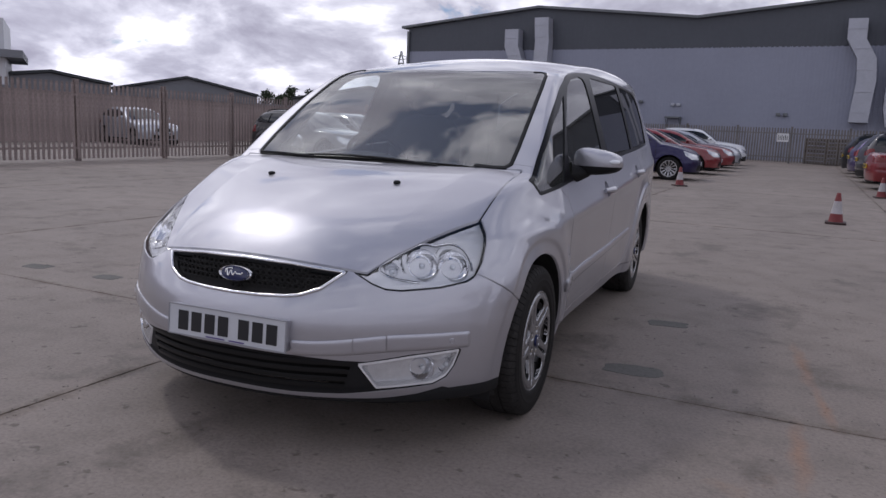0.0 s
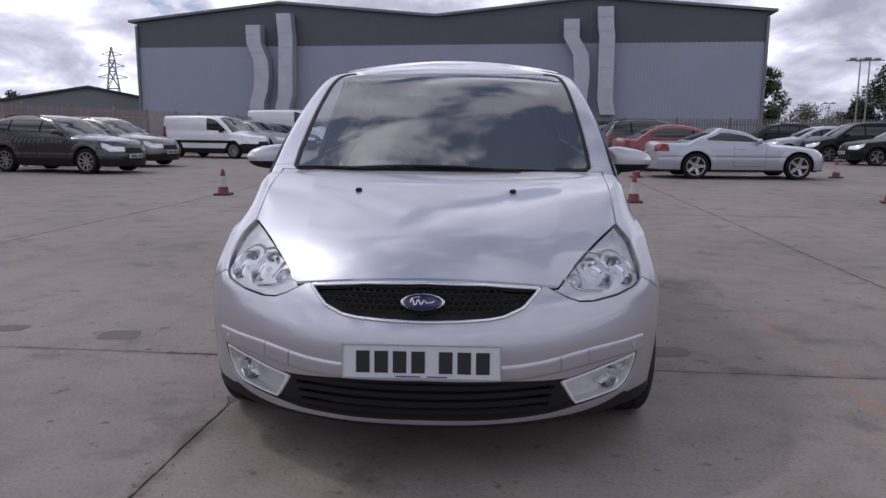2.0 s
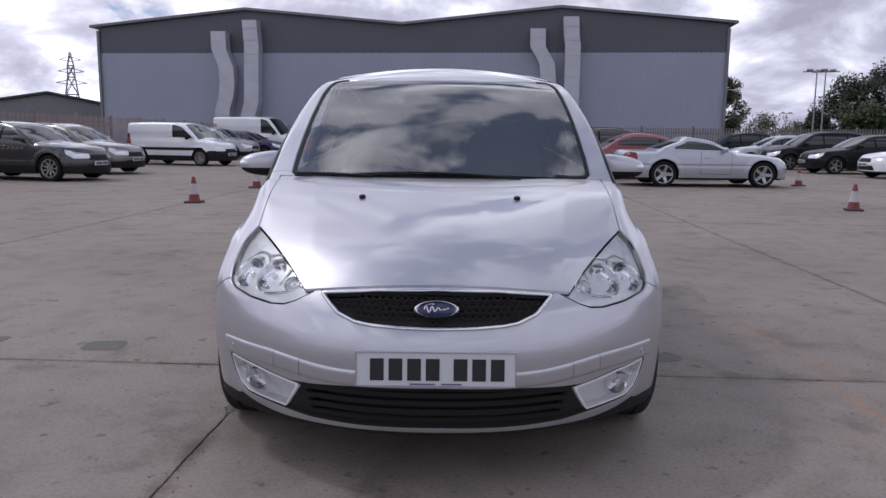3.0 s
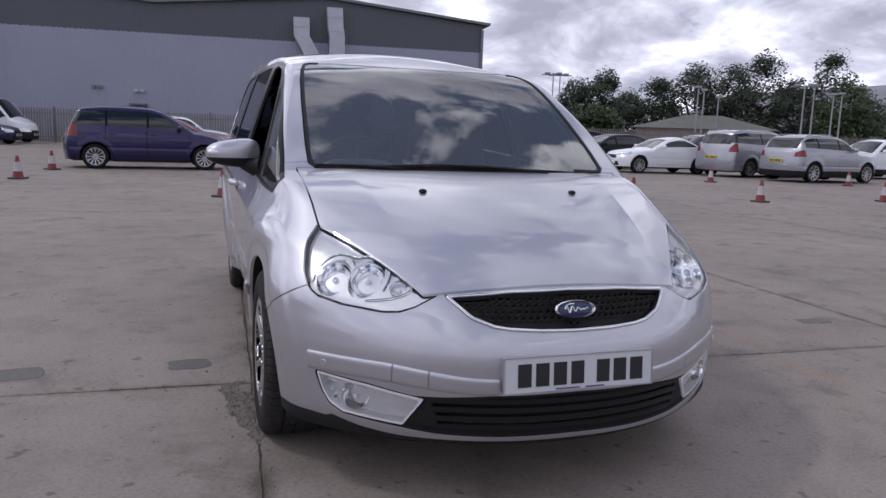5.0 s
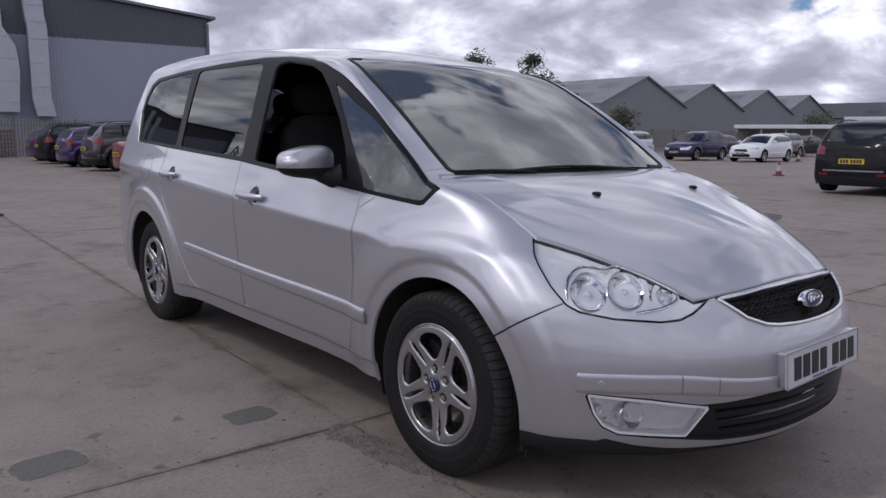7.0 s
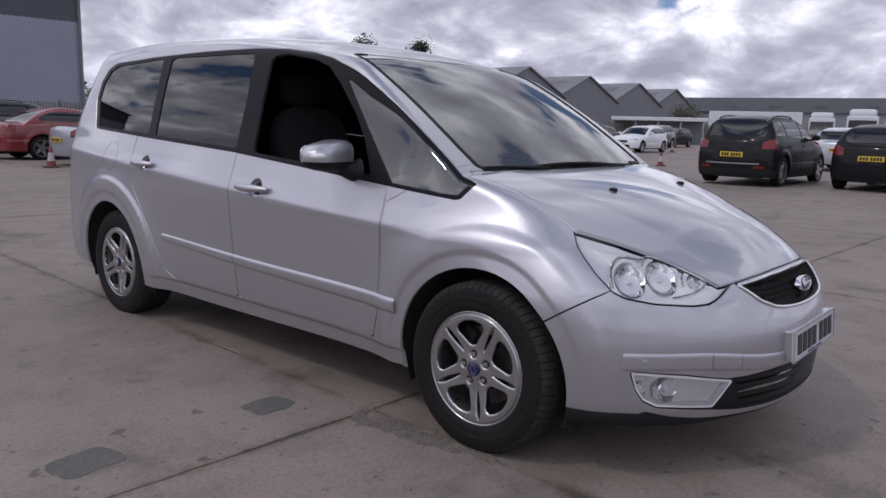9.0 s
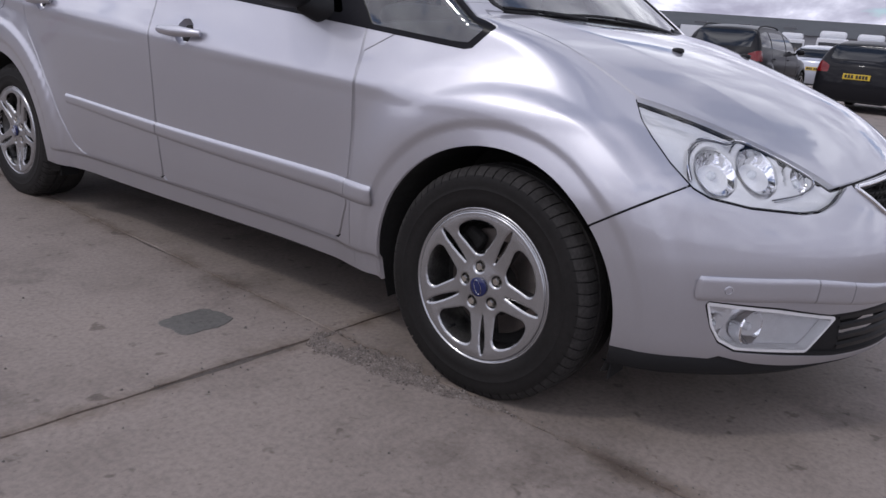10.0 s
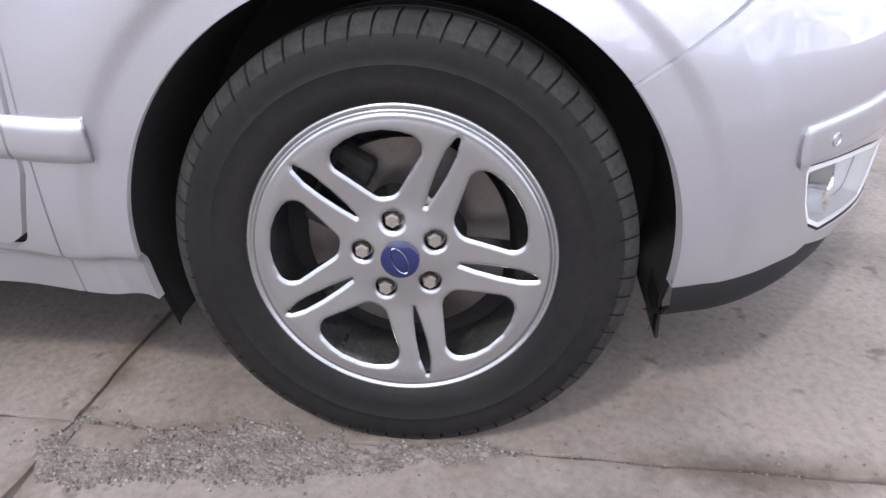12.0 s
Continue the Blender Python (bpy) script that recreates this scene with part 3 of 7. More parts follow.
def crumbling(x, y):
    """How far the surface has broken up (over 0: broken)."""
    f = min(1.0, max(0.0, (y + 0.12) / 0.36))
    mid = -0.920 - 0.034 * f - 0.008 * math.sin(y * 19)
    wide = 0.014 + 0.058 * f + 0.022 * noise.noise((0, y * 6, 2.0)) + 0.014 * noise.noise((0, y * 21, 5.0))
    ends = min(1.0, (y + 0.20) / 0.10, (0.590 - y) / 0.05)
    whole_piece = 3.0 if abs(x + 0.925 - 0.1 * (y - 0.47)) < 0.026 and 0.425 < y < 0.535 else 0.0
    return wide * ends - abs(x - mid) + 0.030 * noise.noise((x * 22, y * 22, 7.0)) - 0.05 * whole_piece


nx, ny = 60, 150
verts, faces = [], []
for a in range(nx):
    for b in range(ny):
        x, y = -1.08 + 0.28 * a / (nx - 1), -0.20 + 0.80 * b / (ny - 1)
        broken = crumbling(x, y)
        z = 0.0010 + 0.0042 * abs(noise.noise((x * 90, y * 90, 1.0))) + 0.0036 * noise.noise((x * 30, y * 30, 5.0))
        verts.append((x, y, max(-0.012, min(z, -0.004 + broken * 0.35))))
for a in range(nx - 1):
    for b in range(ny - 1):
        k = a * ny + b
        faces.append((k, k + ny, k + ny + 1, k + 1))
tagged(mesh_object("crumbled_concrete", verts, faces, CRUMBLE), "crumbled broken concrete beside the joint", kind="stuff")


def pebble(verts, faces, x, y, z, r):
    o = len(verts)
    turn = rnd.uniform(0, 6.3)
    for c in ((1, 0, 0.1), (0.2, 1, 0.0), (-1, 0.3, 0.1), (-0.1, -1, 0.0), (0.5, 0.3, 0.7), (-0.4, 0.3, 0.8), (0.0, -0.5, 0.75)):
        q, w = r * c[0] * rnd.uniform(0.7, 1.3), r * c[1] * rnd.uniform(0.6, 1.2)
        verts.append((x + q * math.cos(turn) - w * math.sin(turn), y + q * math.sin(turn) + w * math.cos(turn), z + r * c[2] * rnd.uniform(0.7, 1.1)))
    faces += [tuple(o + i for i in f) for f in ((0, 1, 4), (1, 5, 4), (1, 2, 5), (2, 6, 5), (2, 3, 6), (3, 0, 6), (0, 4, 6), (4, 5, 6))]


verts, faces = [], []
while len(faces) < 8 * 3600:
    x, y = rnd.uniform(-1.08, -0.80), rnd.uniform(-0.20, 0.60)
    if crumbling(x, y) > 0.006 * rnd.random():
        pebble(verts, faces, x, y, rnd.uniform(-0.0015, 0.0015), rnd.choice((0.0010, 0.0014, 0.002, 0.0028, 0.0044)) * rnd.uniform(0.7, 1.2))
# the open joint beyond it
for k in range(700):
    y = rnd.uniform(-1.6, 0.1)
    if noise.noise((0.0, y * 3.1, 6.0)) > -0.15:
        pebble(verts, faces, -0.908 + 0.045 * y + rnd.gauss(0, 0.012), y, -0.004, rnd.uniform(0.0012, 0.0032))
tagged(mesh_object("broken_stones", verts, faces, STONES), "broken stones and crumbs in the worn joint", kind="stuff")
verts, faces = [], []
for k in range(520):
    if k < 150:
        x, y = -0.94 + rnd.gauss(0, 0.06), rnd.uniform(-1.4, 1.2)
    elif k < 260:
        x, y = rnd.uniform(-2.2, 3.0), 0.55 - 0.045 * rnd.uniform(-1, 2) + rnd.gauss(0, 0.05)
    else:
        x, y = rnd.uniform(-3.4, 3.2), rnd.uniform(-2.6, 4.0)
    r = rnd.uniform(0.0015, 0.0045) * (1.6 if k > 500 else 1)
    n0 = len(verts)
    for c in ((1, 0, 0.1), (0.2, 1, 0), (-1, 0.3, 0.1), (-0.1, -1, 0), (0, 0, 1.2)):
        verts.append((x + r * c[0] * rnd.uniform(0.7, 1.4), y + r * c[1] * rnd.uniform(0.7, 1.4), 0.001 + r * c[2]))
    faces += [(n0 + i, n0 + (i + 1) % 4, n0 + 4) for i in range(4)]
tagged(mesh_object("grit", verts, faces, material("loose_grit", (0.14, 0.125, 0.115), 0.9, grain=(0.05, 0.4, 0.01, 0.3))), "loose dark grit and crumbs on the concrete", kind="stuff")

# ---------------------------------------------------------------- warehouse
CLAD = material("pale_blue_grey_cladding", (0.285, 0.300, 0.372), 0.5, 0.1, grain=(3.0, 0.05, 0.25, 0.04))
CLAD_DARK = material("dark_grey_cladding", (0.080, 0.086, 0.102), 0.5, 0.1, grain=(3.0, 0.06, 0.25, 0.05))
DUCT = material("galvanised_duct", (0.44, 0.45, 0.50), 0.45, 0.3, grain=(0.8, 0.08, 0.08, 0.06))
ROOF_EDGE = material("grey_gutter", (0.16, 0.17, 0.18), 0.5, 0.2, grain=(1.0, 0.1, 0.1, 0.1))
A0, B0 = Vector((-24.05, 49.61)), Vector((17.66, 45.43))
along = (B0 - A0).normalized()
WALL = Matrix.Translation((A0.x, A0.y, 0)) @ Matrix.Rotation(math.atan2(along.y, along.x), 4, "Z")
LEN = (B0 - A0).length
ridge = [(0.0, 8.40), (10.5, 9.50), (21.15, 8.50), (31.4, 9.50), (LEN, 8.48)]
warehouse = thing("warehouse", WALL, "blue-grey clad warehouse with a dark upper band", "warehouse")


def top_at(s):
    for (s0, z0), (s1, z1) in zip(ridge, ridge[1:]):
        if s0 <= s <= s1:
            return z0 + (z1 - z0) * (s - s0) / (s1 - s0)
    return ridge[-1][1]


def ribbed(name, s0, s1, low, high, pitch, deep_, mat):
    """Profiled sheet: trapezoid ribs from low(s) to high(s)."""
    verts, faces = [], []
    s = s0
    prof = []
    while s < s1 - 1e-6:
        for f, d in ((0, 0), (0.35, 0), (0.5, -deep_), (0.85, -deep_)):
            if s + f * pitch < s1:
                prof.append((s + f * pitch, d))
        s += pitch
    prof.append((s1, 0))
    for x, d in prof:
        verts += [(x, d, low(x)), (x, d, high(x))]
    faces = [(2 * k, 2 * k + 2, 2 * k + 3, 2 * k + 1) for k in range(len(prof) - 1)]
    return mesh_object(name, verts, faces, mat, warehouse)


bays = [0.0, LEN / 6, LEN / 3, LEN / 2, LEN * 2 / 3, LEN * 5 / 6, LEN]
for s0, s1 in zip(bays, bays[1:]):
    ribbed("wall_sheet", s0, s1, lambda s: 0.0, lambda s: 6.74, 0.20, 0.005, CLAD)
for k, ((s0, z0), (s1, z1)) in enumerate(zip(ridge, ridge[1:])):
    ribbed("upper_sheet", s0, s1, lambda s: 6.70, lambda s: top_at(s), 0.30, 0.006, CLAD_DARK)
bm = bmesh.new()
v = [(s, y, z) for y in (0.06, 34.0) for s, z in ([(0, 0)] + [(s, z - 0.05) for s, z in ridge] + [(LEN, 0)])]
vs = [bm.verts.new(p) for p in v]
bm.faces.new(vs[:7]); bm.faces.new(vs[7:][::-1])
for k in range(7):
    bm.faces.new((vs[k], vs[(k + 1) % 7], vs[7 + (k + 1) % 7], vs[7 + k]))
part("building_core", bm, CLAD_DARK, warehouse)
for (s0, z0), (s1, z1) in zip(ridge, ridge[1:]):
    bm = bmesh.new()
    vs = [bm.verts.new(p) for p in ((s0 - (0.5 if s0 == 0 else 0), -0.30, z0), (s1 + (0.5 if s1 == LEN else 0), -0.30, z1), (s1 + (0.5 if s1 == LEN else 0), 34, z1), (s0 - (0.5 if s0 == 0 else 0), 34, z0))]
    ws = [bm.verts.new(v_.co + Vector((0, 0, 0.16))) for v_ in vs]
    bm.faces.new(vs[::-1]); bm.faces.new(ws)
    for k in range(4):
        bm.faces.new((vs[k], vs[(k + 1) % 4], ws[(k + 1) % 4], ws[k]))
    part("roof_slope", bm, ROOF_EDGE, warehouse)
for s in (0.0, LEN):
    bm = bmesh.new(); box(bm, (s - 0.09, -0.16, 0), (s + 0.09, 0.02, 8.2), 0.02)
    part("downpipe", bm, ROOF_EDGE, warehouse)


def duct(points, w, d):
    """A square galvanised duct along (s, z) points with flanged joints."""
    bm = bmesh.new()
    rings = []
    for s, z in points:
        rings.append([bm.verts.new(p) for p in ((s - w / 2, -0.08, z), (s + w / 2, -0.08, z), (s + w / 2, -0.08 - d, z), (s - w / 2, -0.08 - d, z))])
    for a, b in zip(rings, rings[1:]):
        for k in range(4):
            bm.faces.new((a[k], a[(k + 1) % 4], b[(k + 1) % 4], b[k]))
    bm.faces.new(rings[0]); bm.faces.new(rings[-1][::-1])
    ob = part("duct", bm, DUCT, warehouse, "bent galvanised air duct")
    for (s, z), (t, y) in zip(points, points[1:]):
        n = max(1, int(abs(z - y) / 1.2))
        for k in range(n):
            f = (k + 0.5) / n
            bm = bmesh.new()
            c = s + (t - s) * f
            box(bm, (c - w / 2 - 0.025, -0.11 - d, z + (y - z) * f - 0.02), (c + w / 2 + 0.025, -0.06, z + (y - z) * f + 0.02))
            part("flange", bm, DUCT, ob)


duct([(8.88, 8.03), (8.90, 6.85), (9.36, 5.72), (9.42, 4.7), (9.30, 3.75), (9.02, 2.9), (9.0, 2.2)], 1.00, 0.85)
duct([(11.03, 8.75), (11.10, 7.75), (11.15, 7.2), (11.05, 3.4), (10.80, 2.6), (10.78, 2.1)], 0.98, 0.85)
duct([(29.97, 8.12), (30.0, 7.0), (30.6, 5.95), (30.72, 4.7), (30.62, 3.5), (30.56, 2.4)], 0.97, 0.85)
duct([(32.04, 8.84), (32.10, 7.7), (32.20, 7.1), (32.20, 3.2), (32.40, 2.2)], 0.96, 0.85)
for s, z, mat in ((26.3, 2.75, ROOF_EDGE), (26.7, 2.75, ROOF_EDGE), (20.05, 3.2, DUCT), (20.4, 3.2, DUCT), (17.65, 3.35, ROOF_EDGE), (18.0, 3.35, ROOF_EDGE)):
    bm = bmesh.new(); box(bm, (s - 0.12, -0.22, z - 0.09), (s + 0.12, -0.03, z + 0.09), 0.03)
    part("wall_lamp", bm, mat, warehouse)

# ---------------------------------------------------------------- palisade fences
STEEL = material("weathered_galvanised_steel", (0.20, 0.185, 0.175), 0.6, 0.4, grain=(0.6, 0.25, 0.05, 0.2), spread=0.15)


def picket_mesh():
    w, t, h = 0.041, 0.010, 1.90
    prof = [(-w, 0), (-w * 0.45, -t), (0, -t * 0.2), (w * 0.45, -t), (w, 0)]
    v = [(x, y, z) for z in (0.06, h - 0.16) for x, y in prof]
    v += [(-w * 0.9, -0.004, h - 0.02), (-w * 0.35, -t * 2.2, h), (0, -t, h - 0.03), (w * 0.35, -t * 2.2, h), (w * 0.9, -0.004, h - 0.02)]
    f = [(r * 5 + k, r * 5 + k + 1, r * 5 + k + 6, r * 5 + k + 5) for r in (0, 1) for k in range(4)]
    return v, f


pv, pf = picket_mesh()
picket_data = bpy.data.meshes.new("picket")
picket_data.from_pydata(pv, [], pf)
picket_data.materials.append(STEEL)
RUST = material("rusty_palisade_steel", (0.30, 0.245, 0.23), 0.75, 0.15, grain=(0.6, 0.25, 0.05, 0.25), spread=0.15)


rusty_data = picket_data.copy()
rusty_data.materials.clear()
rusty_data.materials.append(RUST)


def fence(x0, y0, x1, y1, label, single=0, STEEL=STEEL):
    d = Vector((x1 - x0, y1 - y0, 0))
    length = d.length
    ob = thing("fence", Matrix.Translation((x0, y0, 0)) @ Matrix.Rotation(math.atan2(d.y, d.x), 4, "Z"), label, "fence")
    n = int(length / 2.75)
    post = None
    for k in range(n + 1):
        bm = bmesh.new()
        s = length * k / n
        box(bm, (s - 0.05, 0.03, 0), (s + 0.05, 0.035 + 0.008, 1.98)); box(bm, (s - 0.006, 0.03, 0), (s + 0.006, 0.13, 1.98)); box(bm, (s - 0.05, 0.125, 0), (s + 0.05, 0.135, 1.98))
        part("post", bm, STEEL, ob)
    for z in (0.32, 1.60):
        bm = bmesh.new(); box(bm, (0, 0.0, z - 0.025), (length, 0.007, z + 0.025)); box(bm, (0, 0.0, z - 0.025), (length, 0.028, z - 0.018))
        part("rail", bm, STEEL, ob)
    m = int(length / 0.142)
    rest_v, rest_f = [], []
    for k in range(m):
        s = (k + 0.5) * length / m
        if k < single:
            p = new("picket", rusty_data); p.parent = ob; p.location = (s, -0.004, 0)
        else:
            o = len(rest_v)
            lean = rnd.uniform(-0.006, 0.006)
            rest_v += [(x + s + lean * z, y - 0.004, z) for x, y, z in pv]
            rest_f += [tuple(i + o for i in f) for f in pf]
    if rest_v:
        tagged(mesh_object("picket_fence", rest_v, rest_f, STEEL, ob), kind="stuff")
    return ob


fence(-13.75, -4.0, -13.75, 45.2, "rusty grey steel palisade fence on the yard's edge", 220, RUST)
fence(-13.75, 45.4, 36.0, 34.9, "grey steel palisade fence before the warehouse", 0)
fence(36.0, 34.9, 70.0, 33.0, "grey steel palisade fence before the trees", 0)
fence(70.0, 33.0, 66.0, -14.0, "grey steel palisade fence before parked lorries", 0)

# things along the far fence
far = Matrix.Translation((-13.75, 45.4, 0)) @ Matrix.Rotation(math.atan2(34.9 - 45.4, 49.75), 4, "Z")
SIGN_WHITE = material("white_sign_board", (0.70, 0.70, 0.70), 0.5, grain=(0.3, 0.06, 0.05, 0.05))
SIGN_INK = material("dark_sign_print", (0.04, 0.04, 0.05), 0.5)
sign = thing("sign", far @ Matrix.Translation((16.55, -0.03, 0)), "white board with dark print on the palisade fence", "sign")
bm = bmesh.new(); box(bm, (-0.30, -0.012, 1.15), (0.30, 0.0, 1.60), 0.004)
part("board", bm, SIGN_WHITE, sign)
for k in range(6):
    bm = bmesh.new(); box(bm, (-0.24 + 0.088 * k, -0.017, 1.24), (-0.205 + 0.088 * k, -0.012, 1.52 - 0.05 * (k % 2)))
    part("print_bar", bm, SIGN_INK, sign)
TIMBER = material("weathered_pallet_timber", (0.13, 0.10, 0.08), 0.85, grain=(0.3, 0.3, 0.03, 0.2), spread=0.25)
for k, (s, lean, turn) in enumerate(((18.15, 0.16, 0.02), (19.25, 0.22, -0.03))):
    pallet = thing("pallet", far @ Matrix.Translation((s, 0.62 + 0.05 * k, 0)) @ Matrix.Rotation(turn, 4, "Y") @ Matrix.Rotation(lean, 4, "X"), "weathered timber pallet on edge behind the fence", "pallet", "pallets behind the far fence")
    for x in (-0.52, 0.0, 0.52):
        bm = bmesh.new(); box(bm, (x - 0.045, -0.05, 0.02), (x + 0.045, 0.05, 1.42), 0.004)
        part("bearer", bm, TIMBER, pallet)
    for side in (-1, 1):
        for q in range(7):
            z = 0.04 + q * 0.205
            bm = bmesh.new(); box(bm, (-0.6, side * 0.062 - 0.011, z), (0.6, side * 0.062 + 0.011, z + 0.13 + 0.02 * ((q + k) % 2)), 0.003)
            part("deck_board", bm, TIMBER, pallet)
bm = bmesh.new()
box(bm, (19.73, -0.75, 2.34), (20.65, -0.02, 2.44), 0.01)
canopy = part("door_canopy", bm, ROOF_EDGE, warehouse, "dark canopy over a wall opening")
for s in (19.77, 20.61):
    bm = bmesh.new(); sweep(bm, [(s, -0.70, 2.34), (s, -0.03, 1.77)], 0.022, 6); sweep(bm, [(s, -0.03, 2.34), (s, -0.03, 1.75)], 0.022, 6)
    part("bracket", bm, ROOF_EDGE, canopy)

# ---------------------------------------------------------------- the silver people carrier
LAMP_SHELL = material("lamp_housing_grey", (0.86, 0.86, 0.88), 0.22, 0.25, grain=(0.05, 0.05, 0.004, 0.05))
FOG_SILVER = material("silvered_fog_housing", (0.82, 0.82, 0.84), 0.24, 0.45, grain=(0.03, 0.08, 0.004, 0.05))
REFLECTOR = material("lamp_reflector", (0.86, 0.86, 0.88), 0.1, 1.0)
BULB = material("bulb_glass", (0.8, 0.82, 0.85), 0.05, 0.2, 1.0)
BADGE_BLUE = material("blue_enamel", (0.008, 0.013, 0.070), 0.18, 0.0, 0.35)
PLATE_WHITE = material("white_number_plate", (0.55, 0.56, 0.59), 0.35, coat=0.4, grain=(0.2, 0.03, 0.01, 0.03))
PLATE_INK = material("black_print", (0.012, 0.012, 0.015), 0.4)
PURPLE_INK = material("purple_print", (0.10, 0.07, 0.22), 0.5)
SEAT_CLOTH = material("dark_seat_cloth", (0.014, 0.014, 0.016), 0.95, grain=(0.1, 0.2, 0.004, 0.3), bump=(0.004, 0.4))
DASH = material("dark_dashboard", (0.075, 0.078, 0.08), 0.7, grain=(0.2, 0.1, 0.02, 0.05))
DISC_METAL = material("brake_disc_steel", (0.15, 0.132, 0.122), 0.35, 0.8, grain=(0.05, 0.15, 0.003, 0.2))
SEAM_GREY = material("smoked_lens_seam", (0.10, 0.10, 0.11), 0.3)
INTAKE_SHADE = material("intake_shade_black", (0.004, 0.004, 0.004), 0.9)
SLAT_PLASTIC = material("glossy_black_slat", (0.011, 0.011, 0.0115), 0.36, spec=0.25, grain=(0.3, 0.1, 0.01, 0.1))
NUT_METAL = material("wheel_nut_steel", (0.45, 0.42, 0.38), 0.25, 0.9)


def polar_disc(r1, rings, segments, height):
    """A round surface facing +x: (y, z) polar grid, x by height(r)."""
    rr = np.linspace(0.0005, r1, rings)
    th = np.linspace(0, 2 * math.pi, segments, endpoint=False)
    R, A = np.meshgrid(rr, th, indexing="ij")
    V = np.stack([height(R), R * np.cos(A), R * np.sin(A)], -1).reshape(-1, 3)
    e = 0.001
    g = (height(R + e) - height(R - e)) / (2 * e)
    N = np.stack([np.ones_like(R), -g * np.cos(A), -g * np.sin(A)], -1).reshape(-1, 3)
    N /= np.linalg.norm(N, axis=1, keepdims=True)
    i = np.arange(R.size).reshape(R.shape)
    j = np.roll(i, -1, 1)
    q = np.stack([i[:-1], i[1:], j[1:], j[:-1]], -1).reshape(-1, 4)
    return V, N, np.concatenate([q[:, [0, 1, 2]], q[:, [0, 2, 3]]])


def tyre_bm(radius, rim, width, blocks=66, fine=True):
    """A tyre round the x axis, its outer side at x = 0 and its inner at -width."""
    w = width
    prof = [(rim - 0.012, -0.022), (rim, -0.001), (rim + 0.010, 0.0080), (rim + 0.030, 0.0088), (rim + 0.050, 0.0090), (rim + 0.0512, 0.0096), (rim + 0.0524, 0.0090),
            *[(r, 0.009 - 0.030 * ((r - 0.262) / (radius - 0.262)) ** 4) for r in (0.274, 0.281, 0.288, 0.294, 0.300, 0.306, 0.312, 0.3175, 0.3215)],
            (radius, -0.055), (radius - 0.007, -0.057), (radius - 0.007, -0.064), (radius, -0.066), (radius + 0.001, -w / 2 + 0.005), (radius - 0.007, -w / 2 + 0.003), (radius - 0.007, -w / 2 - 0.003),
            (radius + 0.001, -w / 2 - 0.005), (radius, -w + 0.060), (radius - 0.001, -w + 0.036), (radius - 0.010, -w + 0.014), (radius - 0.03, -w + 0.004), (rim + 0.03, -w), (rim - 0.01, -w + 0.02)]
    bm = bmesh.new()
    per = 5 if fine else 1
    n = blocks * per
    rings = []
    for k, (r, x) in enumerate(prof):
        ring = []
        for i in range(n):
            x_in = 0.0
            rr, a = r, 2 * math.pi * ((i // per) + (0.0, 0.09, 0.11, 0.5, 0.98)[i % per]) / blocks if fine else 2 * math.pi * i / n
            if fine and i % per < 2 and 11 <= k <= 17:
                rr, x_in = r - (0.0042 if k < 16 else 0.007), 0.0014 * (k - 11)
            if fine and k <= 16:
                a += 0.0035 * min(6, 17 - k)
            ring.append(bm.verts.new((x - x_in, rr * math.cos(a), max(rr * math.sin(a), -0.3125))))
        rings.append(ring)
    for a, b in zip(rings, rings[1:]):
        for i in range(n):
            j = (i + 1) % n
            bm.faces.new((a[i], a[j], b[j], b[i]))
    return bm


def bowl(bm, centre, way, profile, segments=28, squash=1.0):
    z = Vector(way).normalized()
    m = Matrix.Translation(centre) @ z.to_track_quat("Z", "Y").to_matrix().to_4x4() @ Matrix.Diagonal((1, squash, 1, 1))
    return lathe(bm, profile, segments, m)


def holes(yy, zz, turn):
    """Distance from the windows, slots and nut pockets of the rim."""
    f = np.full(len(yy), 1e9)
    for i in range(5):
        a = turn + i * 2 * math.pi / 5
        u, v = yy * math.cos(a) + zz * math.sin(a), -yy * math.sin(a) + zz * math.cos(a)
        f = np.minimum(f, outline(u, v, [(0.082, 0.0005), (0.105, 0.0042), (0.135, 0.0072), (0.165, 0.0076), (0.186, 0.0036), (0.190, 0.0005), (0.188, -0.0015), (0.165, -0.0060), (0.135, -0.0062), (0.105, -0.0040), (0.082, -0.0005)], 0.0008))
        a += math.pi / 5
        u, v = yy * math.cos(a) + zz * math.sin(a), -yy * math.sin(a) + zz * math.cos(a)
        f = np.minimum(f, outline(u, v, [(0.108, -0.003), (0.108, 0.003), (0.150, 0.0405), (0.156, 0.029), (0.1605, 0.012), (0.1605, -0.012), (0.156, -0.029), (0.150, -0.0405)], 0.0205))
        f = np.minimum(f, np.hypot(u - 0.054, v) - 0.0150)
    return f


